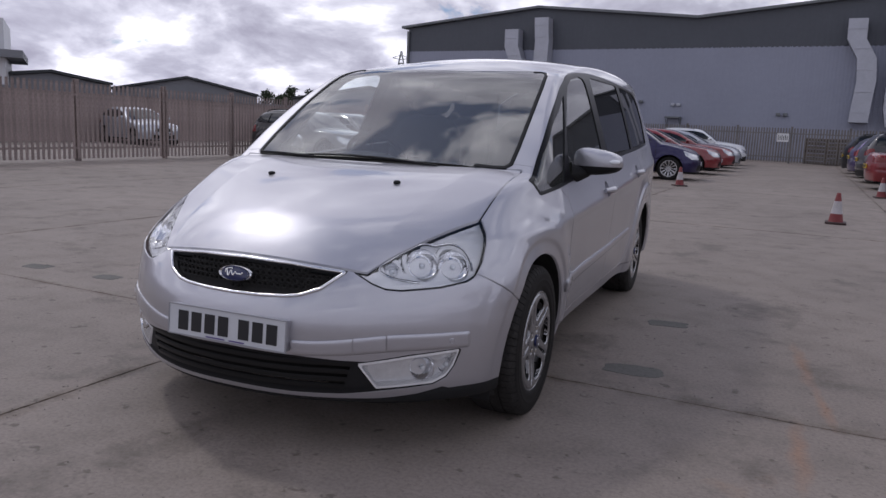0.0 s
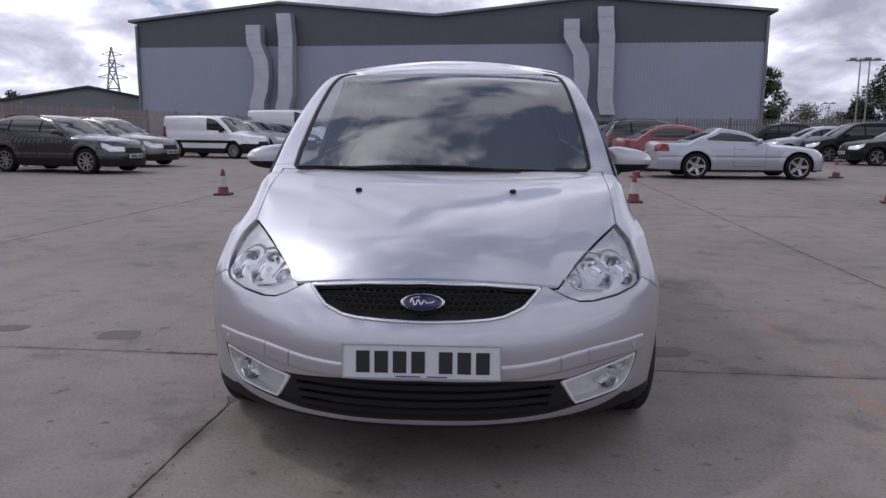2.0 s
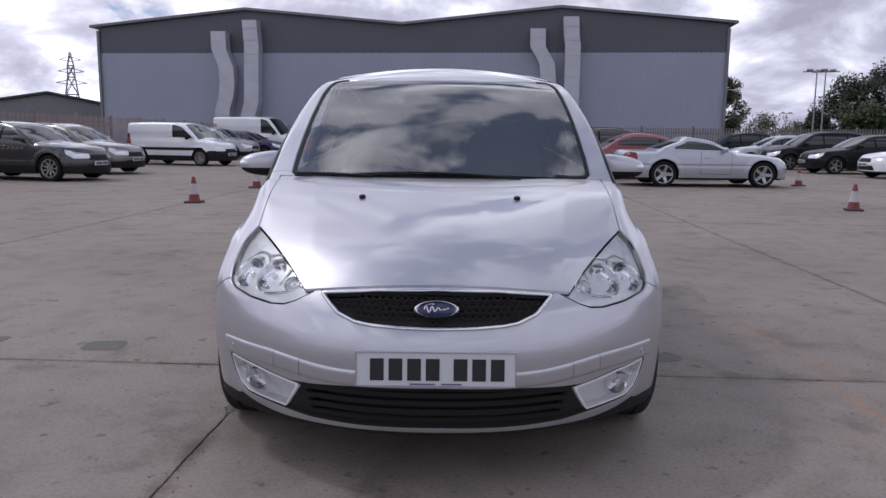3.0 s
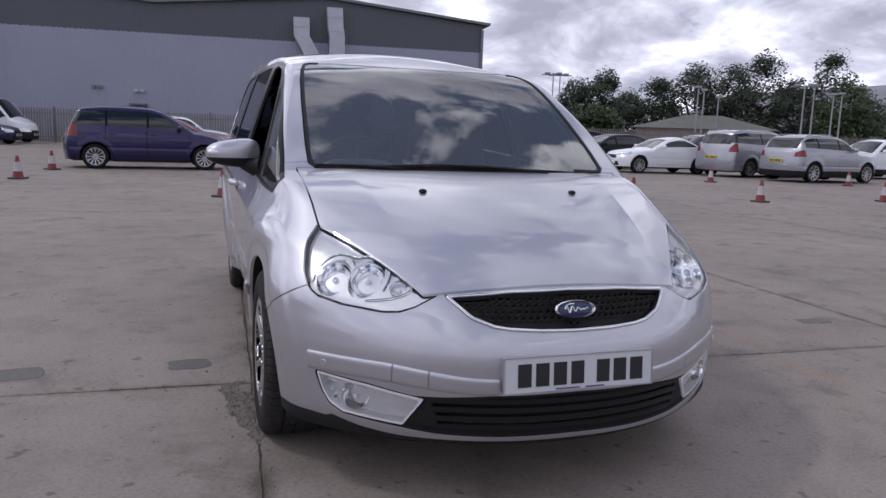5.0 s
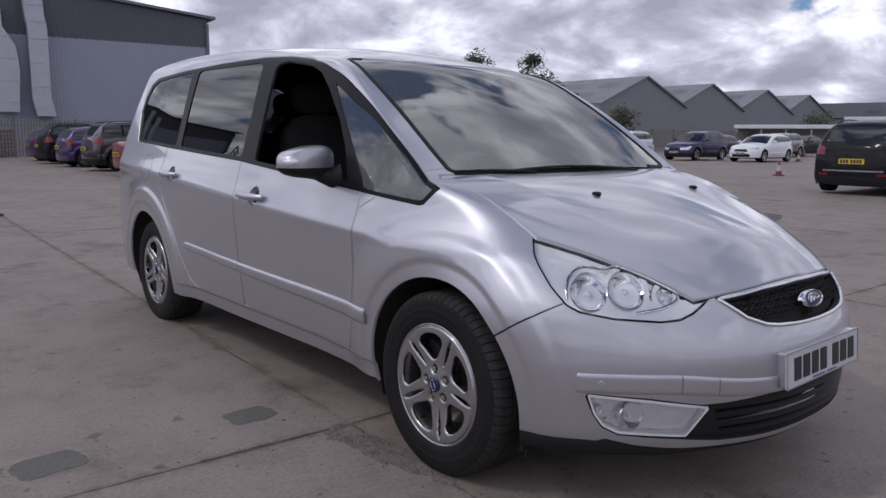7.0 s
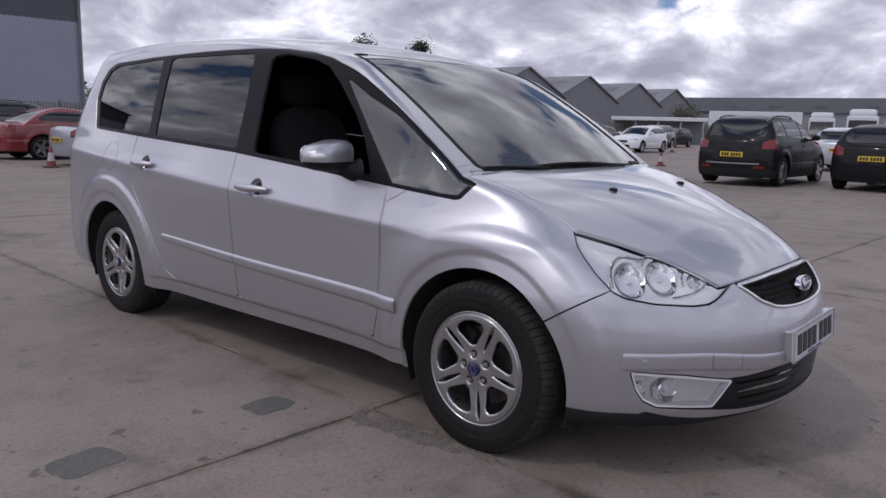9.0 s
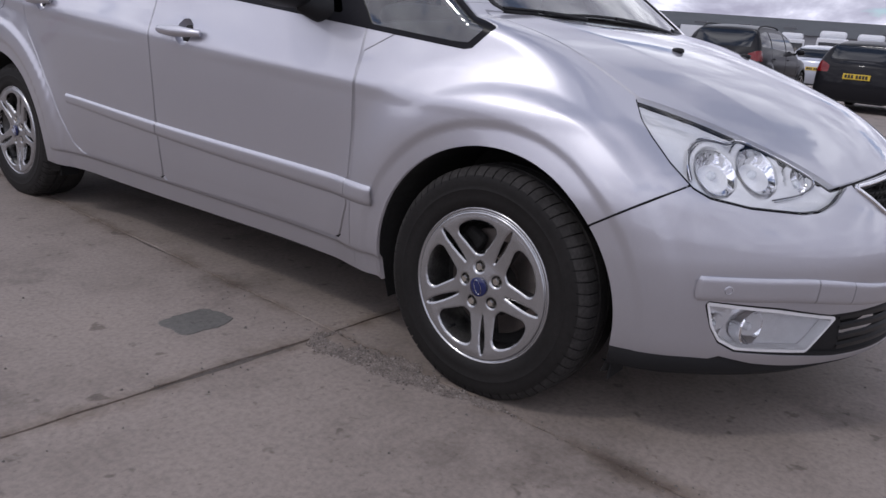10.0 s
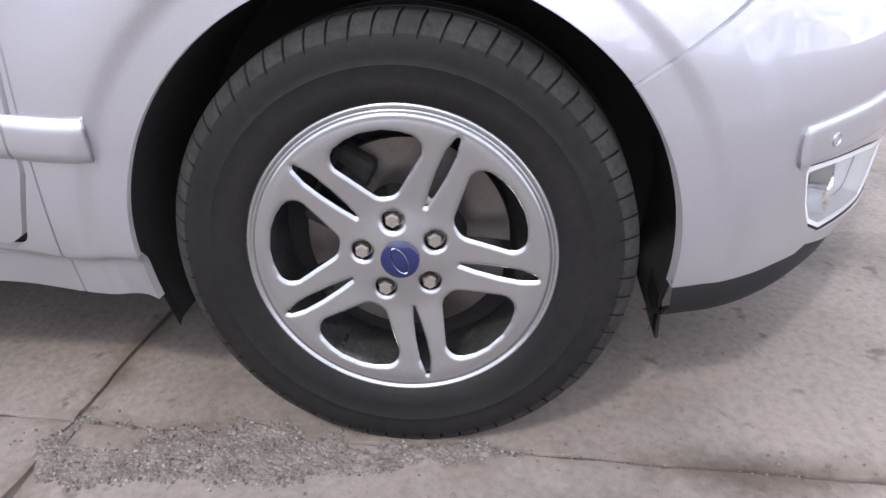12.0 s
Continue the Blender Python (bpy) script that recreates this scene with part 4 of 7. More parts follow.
def road_wheel(parent, side, x, y, z, fine=True):
    """Alloy wheel of five split spokes. side: -1 or 1 towards which it faces."""
    hub = new("wheel")
    hub.parent = parent
    hub.location = (side * x, y, z)
    if side < 0:
        hub.rotation_euler = (0, radians(-0.8), math.pi)
    turn = radians(64) if side < 0 else radians(40)
    bm = tyre_bm(0.324, 0.2125, 0.215, fine=fine)
    crown = bm.copy()
    outer = lambda f: all(math.hypot(v.co.y, v.co.z) > 0.2985 for v in f.verts)
    bmesh.ops.delete(crown, geom=[f for f in crown.faces if not outer(f)], context="FACES")
    bmesh.ops.delete(bm, geom=[f for f in bm.faces if outer(f)], context="FACES")
    tyre = part("tyre", bm, RUBBER, hub, "worn black rubber tyre", True)
    part("tread", crown, TREAD, tyre, "dusty grey tread blocks", True)
    face = curve([(0.0, 0.001), (0.03, 0.001), (0.05, -0.002), (0.07, -0.005), (0.11, -0.002), (0.16, 0.004), (0.195, 0.006), (0.203, 0.004), (0.206, 0.000), (0.212, 0.003), (0.217, 0.000)])
    disc = polar_disc(0.2165, 150 if side < 0 and y < 1 else 90, 440 if side < 0 and y < 1 else 300, face)
    f = holes(disc[0][:, 1], disc[0][:, 2], turn)
    e = 0.0004
    gy = (holes(disc[0][:, 1] + e, disc[0][:, 2], turn) - f) / e
    gz = (holes(disc[0][:, 1], disc[0][:, 2] + e, turn) - f) / e
    k = np.clip(1 - f / 0.0070, 0, 1.15)
    disc[0][:, 0] -= 0.0045 * k ** 2
    disc[1][:] -= np.stack([0 * gy, 0.95 * k * gy, 0.95 * k * gz], 1)
    disc[1][:] /= np.linalg.norm(disc[1], axis=1, keepdims=True)
    _, spokes = cut(disc, f)
    body_mesh("rim", spokes, ALLOY, hub, label="silver five-spoke alloy rim", flange=0.040)
    bm = bmesh.new()
    m = Matrix.Rotation(math.pi / 2, 4, "Y")
    lathe(bm, [(0.217, 0.0), (0.214, -0.012), (0.203, -0.020), (0.190, -0.05), (0.186, -0.16), (0.196, -0.19)], 64, m)
    part("barrel", bm, material("brake_dusted_alloy", (0.12, 0.116, 0.112), 0.3, 0.7, grain=(0.04, 0.4, 0.006, 0.3)) if "brake_dusted_alloy" not in bpy.data.materials else bpy.data.materials["brake_dusted_alloy"], hub, "dusty dark inside of the rim", True)
    bm = bmesh.new()
    lathe(bm, [(0.0, -0.052), (0.060, -0.052), (0.075, -0.060), (0.077, -0.075), (0.078, -0.078), (0.148, -0.078), (0.150, -0.086), (0.0, -0.10)], 56, m)
    part("brake_disc", bm, DISC_METAL, hub, "rusty steel brake disc")
    bm = bmesh.new()
    box(bm, (-0.13, -0.15, -0.04), (-0.05, -0.085, 0.085), 0.012, Matrix.Rotation(-0.5, 4, "X"))
    lathe(bm, [(0.20, -0.11), (0.02, -0.115)], 48, m)
    part("calliper", bm, DARK_VOID, hub)
    bm = bmesh.new()
    lathe(bm, [(0.0265, 0.002), (0.0265, 0.0075), (0.025, 0.0085), (0.0, 0.0095)], 32, m)
    cap = part("centre_cap", bm, BADGE_BLUE, hub, "blue enamel centre cap", True)
    bm = bmesh.new()
    oval = [(0.019, 0.0100), (0.020, 0.0108), (0.021, 0.0100)]
    verts = lathe(bm, oval, 32, m)
    for v in verts:
        v.co.z *= 0.5
        v.co.x = v.co.x if v.co.x < 0.0105 else 0.0112
        v.co = Matrix.Rotation(radians(-65), 4, "X") @ v.co
    part("cap_ring", bm, CHROME, cap)
    for i in range(5):
        a = turn + (i + 0.5) * 2 * math.pi / 5
        bm = bmesh.new()
        at = Matrix.Translation((0, 0.054 * math.cos(a), 0.054 * math.sin(a))) @ m
        lathe(bm, [(0.0135, -0.024), (0.0135, -0.017), (0.0105, -0.015)], 20, at)
        lathe(bm, [(0.0105, -0.020), (0.0105, -0.003), (0.0085, 0.0), (0.0, 0.0)], 6, at)
        part("wheel_nut", bm, NUT_METAL, hub)
    bm = bmesh.new()
    a = turn - math.pi / 5 - 0.05 - (0.9 if side > 0 else 2.57)
    lathe(bm, [(0.004, -0.035), (0.004, -0.012), (0.0, -0.010)], 8, Matrix.Translation((0, 0.175 * math.cos(a), 0.175 * math.sin(a))) @ m)
    part("valve", bm, BLACK_PLASTIC, hub)
    return hub


def blob(bm, centre, size, power=2.6, rings=14, segments=22, m=None):
    """A rounded block (superellipsoid)."""
    def sp(v, e):
        return math.copysign(abs(v) ** e, v)
    e = 2 / power
    grid = []
    for i in range(rings + 1):
        lat = -math.pi / 2 + math.pi * i / rings
        row = []
        for k in range(segments):
            lon = 2 * math.pi * k / segments
            p = Vector((centre[0] + size[0] * sp(math.cos(lat), e) * sp(math.cos(lon), e), centre[1] + size[1] * sp(math.cos(lat), e) * sp(math.sin(lon), e), centre[2] + size[2] * sp(math.sin(lat), e)))
            row.append(bm.verts.new(m @ p if m else p))
        grid.append(row)
    for a, b in zip(grid, grid[1:]):
        for k in range(segments):
            bm.faces.new((a[k], a[(k + 1) % segments], b[(k + 1) % segments], b[k]))
    bmesh.ops.remove_doubles(bm, verts=bm.verts[:], dist=1e-5)


hero = thing("car", Matrix.Translation((0, 0, 0.0125)), "clean silver people carrier parked on the concrete yard", "car")
H = Hero
base = shell(Hero, 0.0095, 0.026, 1.1)
whole = base
sides = ((False, 1), (True, -1))


def both(name, surf, mat, parent=None, label="", flange=0.012):
    """The same panel on both sides of the car."""
    return [body_mesh(name, surf, mat, parent or hero, mirror, label, flange) for mirror, _ in sides]


def joined(surf):
    """Half a panel and its mirror image as one surface."""
    V, N, T = surf
    used = np.unique(T)
    back = np.zeros(len(V), int); back[used] = np.arange(len(used))
    V, N, T = V[used], N[used], back[T]
    n = len(V)
    middle = np.abs(V[:, 0]) < 0.0015
    other = np.where(middle, np.arange(n), np.arange(n) + n)
    V2, N2 = V * (-1, 1, 1), N * (-1, 1, 1)
    V = np.concatenate([V, V2]); V[:n][middle, 0] = 0
    return V, np.concatenate([N, N2]), np.concatenate([T, other[T][:, ::-1]])


# lower edge and wheel openings
zlow = curve([(-1.0, 0.168), (-0.5, 0.172), (-0.39, 0.190), (-0.1, 0.205), (0.3, 0.214), (2.5, 0.218), (3.0, 0.24), (3.9, 0.26)])
_, base = cut(base, base[0][:, 2] - zlow(base[0][:, 1]))
for wy, wz in H.wheels:
    V = base[0]
    _, base = cut(base, np.where(V[:, 0] > 0.4, np.hypot(V[:, 1] - wy, V[:, 2] - wz) - H.arch, 1.0))

# glass and lamp outlines
rear_of_bonnet = lambda V: V[:, 1] - 0.092 - 0.16 * V[:, 0] ** 2
screen = lambda V: np.where(V[:, 2] > 0.9, outline(V[:, 0], V[:, 1] - 0.10 * V[:, 0] ** 2 * step(0.45, 0.2, V[:, 1]), [(-0.4, 0.118), (0.61, 0.118), (0.660, 0.124), (0.682, 0.146), (0.680, 0.263), (0.672, 0.403), (0.659, 0.563), (0.637, 0.771), (0.611, 0.930), (0.588, 1.005), (0.555, 1.018), (0.48, 0.972), (0.36, 0.925), (0.2, 0.890), (-0.4, 0.880)], 0.004), 1.0)
nose_line = lambda V: 0.697 - 0.16 * V[:, 0] ** 2 - V[:, 2]


def lid(V):
    """Bonnet outline: nose, headlight edge, wing edge, rear."""
    x, y = V[:, 0], V[:, 1]
    ex, ey = 0.285, 0.47
    k = math.hypot(ex, ey)
    lamp = ((x - 0.436) * ey - (y + 0.765) * ex) / k
    wing = x - (0.722 + 0.030 * (y + 0.30))
    return np.maximum.reduce([nose_line(V), np.where(y < 0.4, lamp, 1), wing, rear_of_bonnet(V)])


def lamp(V):
    s = V[:, 0] + V[:, 1]
    return np.where(V[:, 1] < 0, outline(s, V[:, 2], [(-0.312, 0.666), (-0.10, 0.755), (0.12, 0.818), (0.33, 0.868), (0.385, 0.868), (0.420, 0.855), (0.439, 0.832), (0.437, 0.79), (0.415, 0.757), (0.366, 0.704), (0.30, 0.655), (0.245, 0.637), (0.10, 0.619), (-0.10, 0.610), (-0.18, 0.615), (-0.24, 0.632)], 0.003), 1.0)


intake_pts = [(-1.2, 0.376), (-0.91, 0.376), (-0.6, 0.370), (-0.40, 0.359), (-0.28, 0.356), (-0.06, 0.379), (0.205, 0.392), (0.212, 0.385), (0.18, 0.330), (0.140, 0.290), (0.07, 0.266), (-0.21, 0.250), (-0.37, 0.238), (-0.62, 0.234), (-0.89, 0.236), (-1.2, 0.236)]
intake = lambda V: np.where(V[:, 1] < -0.2, outline(V[:, 0] + V[:, 1], V[:, 2], intake_pts, 0.004), 1.0)
fog_pts = [(0.202, 0.386), (-0.06, 0.371), (-0.315, 0.346), (-0.222, 0.258), (0.068, 0.271), (0.136, 0.294), (0.174, 0.331)]
fog = lambda V: np.where(V[:, 1] < -0.2, outline(V[:, 0] + V[:, 1], V[:, 2], fog_pts, 0.004), 1.0)
grille_pts = [(-0.5, 0.686), (0.0, 0.686), (0.2, 0.681), (0.395, 0.664), (0.333, 0.609), (0.27, 0.585), (0.22, 0.578), (0.12, 0.573), (0.0, 0.571), (-0.5, 0.571)]
grille = lambda V: np.where(V[:, 1] < -0.5, outline(V[:, 0], V[:, 2], grille_pts, 0.005), 1.0)
bumper = lambda V: np.maximum((V[:, 1] + 0.294) * 0.55 + (V[:, 2] - 0.538) * 0.835, V[:, 1] + 0.2)
dlo_pts = [(0.098, 0.972), (0.145, 0.918), (0.165, 0.914), (0.50, 0.944), (1.58, 1.032), (2.45, 1.079), (3.09, 1.118), (3.19, 1.30), (3.19, 1.40), (3.14, 1.475), (3.05, 1.510), (2.62, 1.532), (2.1, 1.545), (1.66, 1.545), (1.40, 1.532), (1.20, 1.508), (1.05, 1.474), (0.88, 1.415), (0.684, 1.332), (0.49, 1.214), (0.25, 1.064)]
pillar_x = lambda V: np.interp(V[:, 1], [0.1, 0.26, 0.39, 0.73, 0.97, 1.3, 1.6], [0.795, 0.776, 0.766, 0.724, 0.686, 0.60, 0.4]) - V[:, 0]
dlo = lambda V: np.where((V[:, 0] > 0.4) & (V[:, 1] > 0.0), np.maximum(outline(V[:, 1], V[:, 2], dlo_pts, 0.004), pillar_x(V)), 1.0)
quarter = lambda V: np.maximum(pillar_x(V) + 0.020, outline(V[:, 1], V[:, 2], [(0.128, 0.968), (0.160, 0.932), (0.20, 0.932), (0.488, 0.957), (0.512, 0.985), (0.895, 1.372), (0.87, 1.378), (0.684, 1.300), (0.49, 1.188), (0.25, 1.046)], 0.004))
front_pane = lambda V: outline(V[:, 1], V[:, 2], [(0.625, 0.985), (1.425, 1.042), (1.445, 1.2), (1.485, 1.47), (1.470, 1.492), (1.39, 1.503), (1.17, 1.470), (1.05, 1.428), (0.945, 1.352), (0.79, 1.215), (0.70, 1.11)], 0.008)
rear_pane = lambda V: outline(V[:, 1], V[:, 2], [(1.585, 1.056), (2.35, 1.096), (2.380, 1.30), (2.405, 1.505), (2.38, 1.517), (1.68, 1.515), (1.645, 1.50), (1.602, 1.28)], 0.008)
back_pane = lambda V: outline(V[:, 1], V[:, 2], [(2.44, 1.102), (3.06, 1.135), (3.15, 1.30), (3.15, 1.39), (3.10, 1.46), (3.03, 1.487), (2.62, 1.510), (2.51, 1.512), (2.47, 1.32)], 0.008)
front_door = lambda V: np.where(V[:, 0] > 0.4, outline(V[:, 1], V[:, 2], [(0.505, 0.62), (0.513, 0.42), (0.548, 0.320), (0.575, 0.302), (1.53, 0.298), (1.552, 0.314), (1.556, 0.6), (1.553, 1.2), (0.52, 1.2), (0.500, 0.80)], 0.004), 1.0)
rear_door = lambda V: np.where(V[:, 0] > 0.4, outline(V[:, 1], V[:, 2], [(1.564, 0.314), (1.585, 0.298), (2.17, 0.304), (2.235, 0.336), (2.30, 0.44), (2.36, 0.56), (2.45, 0.70), (2.53, 0.80), (2.55, 0.95), (2.52, 1.2), (1.561, 1.2), (1.564, 0.6)], 0.004), 1.0)

glass_top, base = take(base, screen, 0.003)
hood, base = take(base, lid, 0.0034)
lamp_skin, base = take(base, lamp, 0.002)
grille_skin, base = take(base, grille, 0.0)
intake_skin, base = take(base, intake, 0.0)
window_band, base = take(base, dlo, 0.0015)
nose, base = take(base, bumper, 0.003)
door_f, base = take(base, front_door, 0.0044)
door_r, base = take(base, rear_door, 0.0044)
V = base[0]
cowl, base = cut(base, np.maximum.reduce([V[:, 1] - 0.26 - 0.1 * V[:, 0], V[:, 0] - 0.640, 0.95 - V[:, 2], -0.02 - V[:, 1]]))
V = base[0]
roof, base = take(base, lambda V: np.maximum.reduce([V[:, 0] - 0.548, 0.905 - V[:, 1] + 0.13 * (V[:, 0] / 0.5) ** 2, 1.3 - V[:, 2], V[:, 1] - 3.5]), 0.0018)
wing, base = take(base, lambda V: np.maximum.reduce([V[:, 1] - 0.49 + 0 * V[:, 2], V[:, 2] - 1.02 + 0.55 * (V[:, 1] - 0.23)]), 0.0018)
hatch_glass, base = take(base, lambda V: np.where(V[:, 1] > 3.2, outline(V[:, 0], V[:, 2], [(-0.5, 1.12), (0.58, 1.12), (0.50, 1.50), (-0.5, 1.52)], 0.02), 1.0), 0.003)

body_mesh("bonnet", joined(hood), SILVER, hero, label="silver bonnet", flange=0.016)
skirt, nose = cut(nose, nose[0][:, 2] - (0.216 + 0.030 * step(-0.25, 0.25, nose[0][:, 0] + nose[0][:, 1])))


def dished(surf, y0, z0, ry, rz, depth):
    """Cuts an oval out of a panel and gives it back sunk in, with the rest of the panel."""
    V = surf[0]
    dish, rest = cut(surf, np.hypot((V[:, 1] - y0) / ry, (V[:, 2] - z0) / rz) - 1)
    V, N, T = dish
    u, v = (V[:, 1] - y0) / ry, (V[:, 2] - z0) / rz
    r2 = np.minimum(u * u + v * v, 1)
    N2 = N - np.stack([0 * u, 2 * depth * u / ry, 2 * depth * v / rz], 1)
    return (V - N * (depth * (1 - r2))[:, None], N2 / np.linalg.norm(N2, axis=1, keepdims=True), T), rest


cup_f, door_f = dished(door_f, 1.345, 0.870, 0.048, 0.047, 0.030)
cup_r, door_r = dished(door_r, 2.385, 0.932, 0.046, 0.045, 0.030)
front_bumper = body_mesh("front_bumper", joined(nose), SILVER, hero, label="silver front bumper with a rubbing strip", flange=0.02)


def lower_edge(z):
    """Half the bumper's plan at one height, from the middle to the wheel opening."""
    pts = []
    for k in range(61):
        a = radians(-90 + 66.5 * k / 60)
        lo, hi = 0.2, 1.6
        for _ in range(26):
            mid = (lo + hi) / 2
            out = H.field(np.array([mid * math.cos(a)]), np.array([mid * math.sin(a)]), np.array([z]))[0] > 0
            lo, hi = (lo, mid) if out else (mid, hi)
        pts.append(Vector((lo * math.cos(a), lo * math.sin(a), z)))
    return pts


edge_line = lower_edge(0.243)
bm = bmesh.new()
strips = []
for out, low in ((-0.002, 0.010), (0.001, -0.002), (0.0, -0.032), (-0.012, -0.050), (-0.05, -0.058)):
    row = []
    for p in [Vector((-q.x, q.y, q.z)) for q in edge_line[:0:-1]] + edge_line:
        n = Vector((p.x * 0.55, p.y, 0)).normalized()
        z = 0.216 + 0.030 * float(step(-0.25, 0.25, np.array([abs(p.x) + p.y]))[0]) + low * (0.45 + 0.55 * float(step(-0.45, 0.25, np.array([abs(p.x) + p.y]))[0]))
        back = 0.030 * (1 - float(step(-0.25, 0.25, np.array([abs(p.x) + p.y]))[0])) * 0.9
        row.append(bm.verts.new((p.x + n.x * (out - back), p.y + n.y * (out - back), z)))
    strips.append(row)
for a, b in zip(strips, strips[1:]):
    for k in range(len(a) - 1):
        bm.faces.new((a[k], b[k], b[k + 1], a[k + 1]))
part("skirt", bm, BLACK_PLASTIC, front_bumper, "black plastic lower lip", True)
both("front_wing", wing, SILVER, label="silver front wing")
doors = both("front_door", door_f, SILVER, label="silver front door")
back_doors = both("rear_door", door_r, SILVER, label="silver rear door")
body_mesh("roof", joined(roof), SILVER, hero, label="silver roof")
both("body_side", base, SILVER, label="silver pillars, sill and rear quarter")
body_mesh("cowl", joined(moved(cowl, -0.012)), BLACK_PLASTIC, hero, label="black plastic scuttle")
windscreen = body_mesh("windscreen", joined(moved(glass_top, -0.003)), WINDSCREEN, hero, label="reflective windscreen", flange=0)
windscreen.visible_shadow = False
body_mesh("rear_window", joined(moved(hatch_glass, -0.003)), PRIVACY, hero, flange=0)
# black printed border of the windscreen
V = glass_top[0]
edge, _ = cut(glass_top, -0.022 - screen(V))
body_mesh("windscreen_border", joined(moved(edge, -0.0055)), TRIM_BLACK, hero, label="black windscreen border", flange=0)

# rubber seals down both sides of the windscreen
V = glass_top[0]
seal, _ = cut(glass_top, np.maximum(-0.017 - screen(V), 0.52 - V[:, 0]))
for mirror, _ in sides:
    body_mesh("windscreen_seal", moved(seal, 0.0015), BLACK_PLASTIC, hero, mirror, "black rubber seal", 0.006)

# side windows
panes = []
band = window_band
for outline_of in (quarter, front_pane, rear_pane, back_pane):
    pane, band = take(band, outline_of, 0.0)
    panes.append(pane)
both("window_trim", moved(band, -0.002), TRIM_BLACK, label="black window trim", flange=0.014)


def flatter(surf, by):
    """Glass that leans less than the body, most of all at its foot."""
    V, N, T = surf
    z = V[np.unique(T), 2]
    t = np.clip((V[:, 2] - z.min()) / (z.max() - z.min()), 0, 1)
    N = N - np.stack([0 * t, 0 * t, by * (1 - t) + 0.02], 1)
    return V, N / np.linalg.norm(N, axis=1, keepdims=True), T


panes[2], panes[3] = flatter(panes[2], 0.20), flatter(panes[3], 0.20)
for name, surf, mat in (("quarter_glass", panes[0], SIDE_GLASS), ("rear_door_glass", panes[2], PRIVACY), ("rear_quarter_glass", panes[3], PRIVACY)):
    for ob in both(name, moved(surf, -0.007), mat, flange=0):
        ob.visible_shadow = mat is PRIVACY
ob = body_mesh("front_door_glass", moved(panes[1], -0.007), SIDE_GLASS, doors[0], label="closed side window", flange=0)
ob.visible_shadow = False

# dark inner skin under the shut lines
inner = whole
_, inner = cut(inner, inner[0][:, 2] - 0.24)
for wy, wz in H.wheels:
    V = inner[0]
    _, inner = cut(inner, np.where(V[:, 0] > 0.4, np.hypot(V[:, 1] - wy, V[:, 2] - wz) - H.arch - 0.02, 1.0))
for f, under in ((screen, -0.012), (lamp, 0.003), (dlo, -0.012), (grille, 0.003), (intake, 0.003)):
    _, inner = cut(inner, f(inner[0]) - under)
V = inner[0]
_, inner = cut(inner, np.where(V[:, 1] > 3.2, outline(V[:, 0], V[:, 2], [(-0.5, 1.12), (0.58, 1.12), (0.50, 1.50), (-0.5, 1.52)], 0.02), 1.0))
body_mesh("inner_shell", joined(moved(inner, -0.016)), DARK_VOID, hero, flange=0)

# upper grille: chrome surround, dark recess, mesh bars, oval badge
V = grille_skin[0]
field_, ring = cut(grille_skin, grille(V) + 0.0105)
chrome_ring = body_mesh("grille", joined(moved(ring, 0.0)), BLACK_PLASTIC, hero, label="black mesh grille in a chrome surround", flange=0.02)
body_mesh("grille_recess", joined(moved(field_, -0.030)), DARK_VOID, chrome_ring, flange=0)
body_mesh("grille_wall", joined(moved(cut(grille_skin, -0.004 - grille(V))[0], -0.004)), BLACK_PLASTIC, chrome_ring, flange=0.03)


def nose_y(x, z):
    """y of the bumper surface."""
    lo, hi = np.full(np.shape(x), -1.2), np.full(np.shape(x), -0.1)
    for _ in range(24):
        mid = (lo + hi) / 2
        out = H.field(np.abs(x), mid, z) > 0
        lo, hi = np.where(out, mid, lo), np.where(out, hi, mid)
    return hi


loop = [Vector((x, 0, z)) for x, z in [(-x, z) for x, z in grille_pts[3::-1] if x >= 0][:3] + [(x, z) for x, z in grille_pts[1:9]] + [(-x, z) for x, z in grille_pts[7:3:-1]]]
loop = [a + (b - a) * (k / 6) for a, b in zip(loop, loop[1:] + loop[:1]) for k in range(6)]
for _ in range(2):
    loop = [q for a, b in zip(loop, loop[1:] + loop[:1]) for q in ((a * 0.75 + b * 0.25), (a * 0.25 + b * 0.75))]
ys = nose_y(np.array([v.x for v in loop]), np.array([v.z for v in loop]))
bm = bmesh.new(); sweep(bm, [(v.x, float(y) - 0.001, v.z) for v, y in zip(loop + loop[:1], list(ys) + [ys[0]])], 0.0068, 10, False)
part("grille_surround", bm, CHROME, chrome_ring, "thin chrome surround", True)

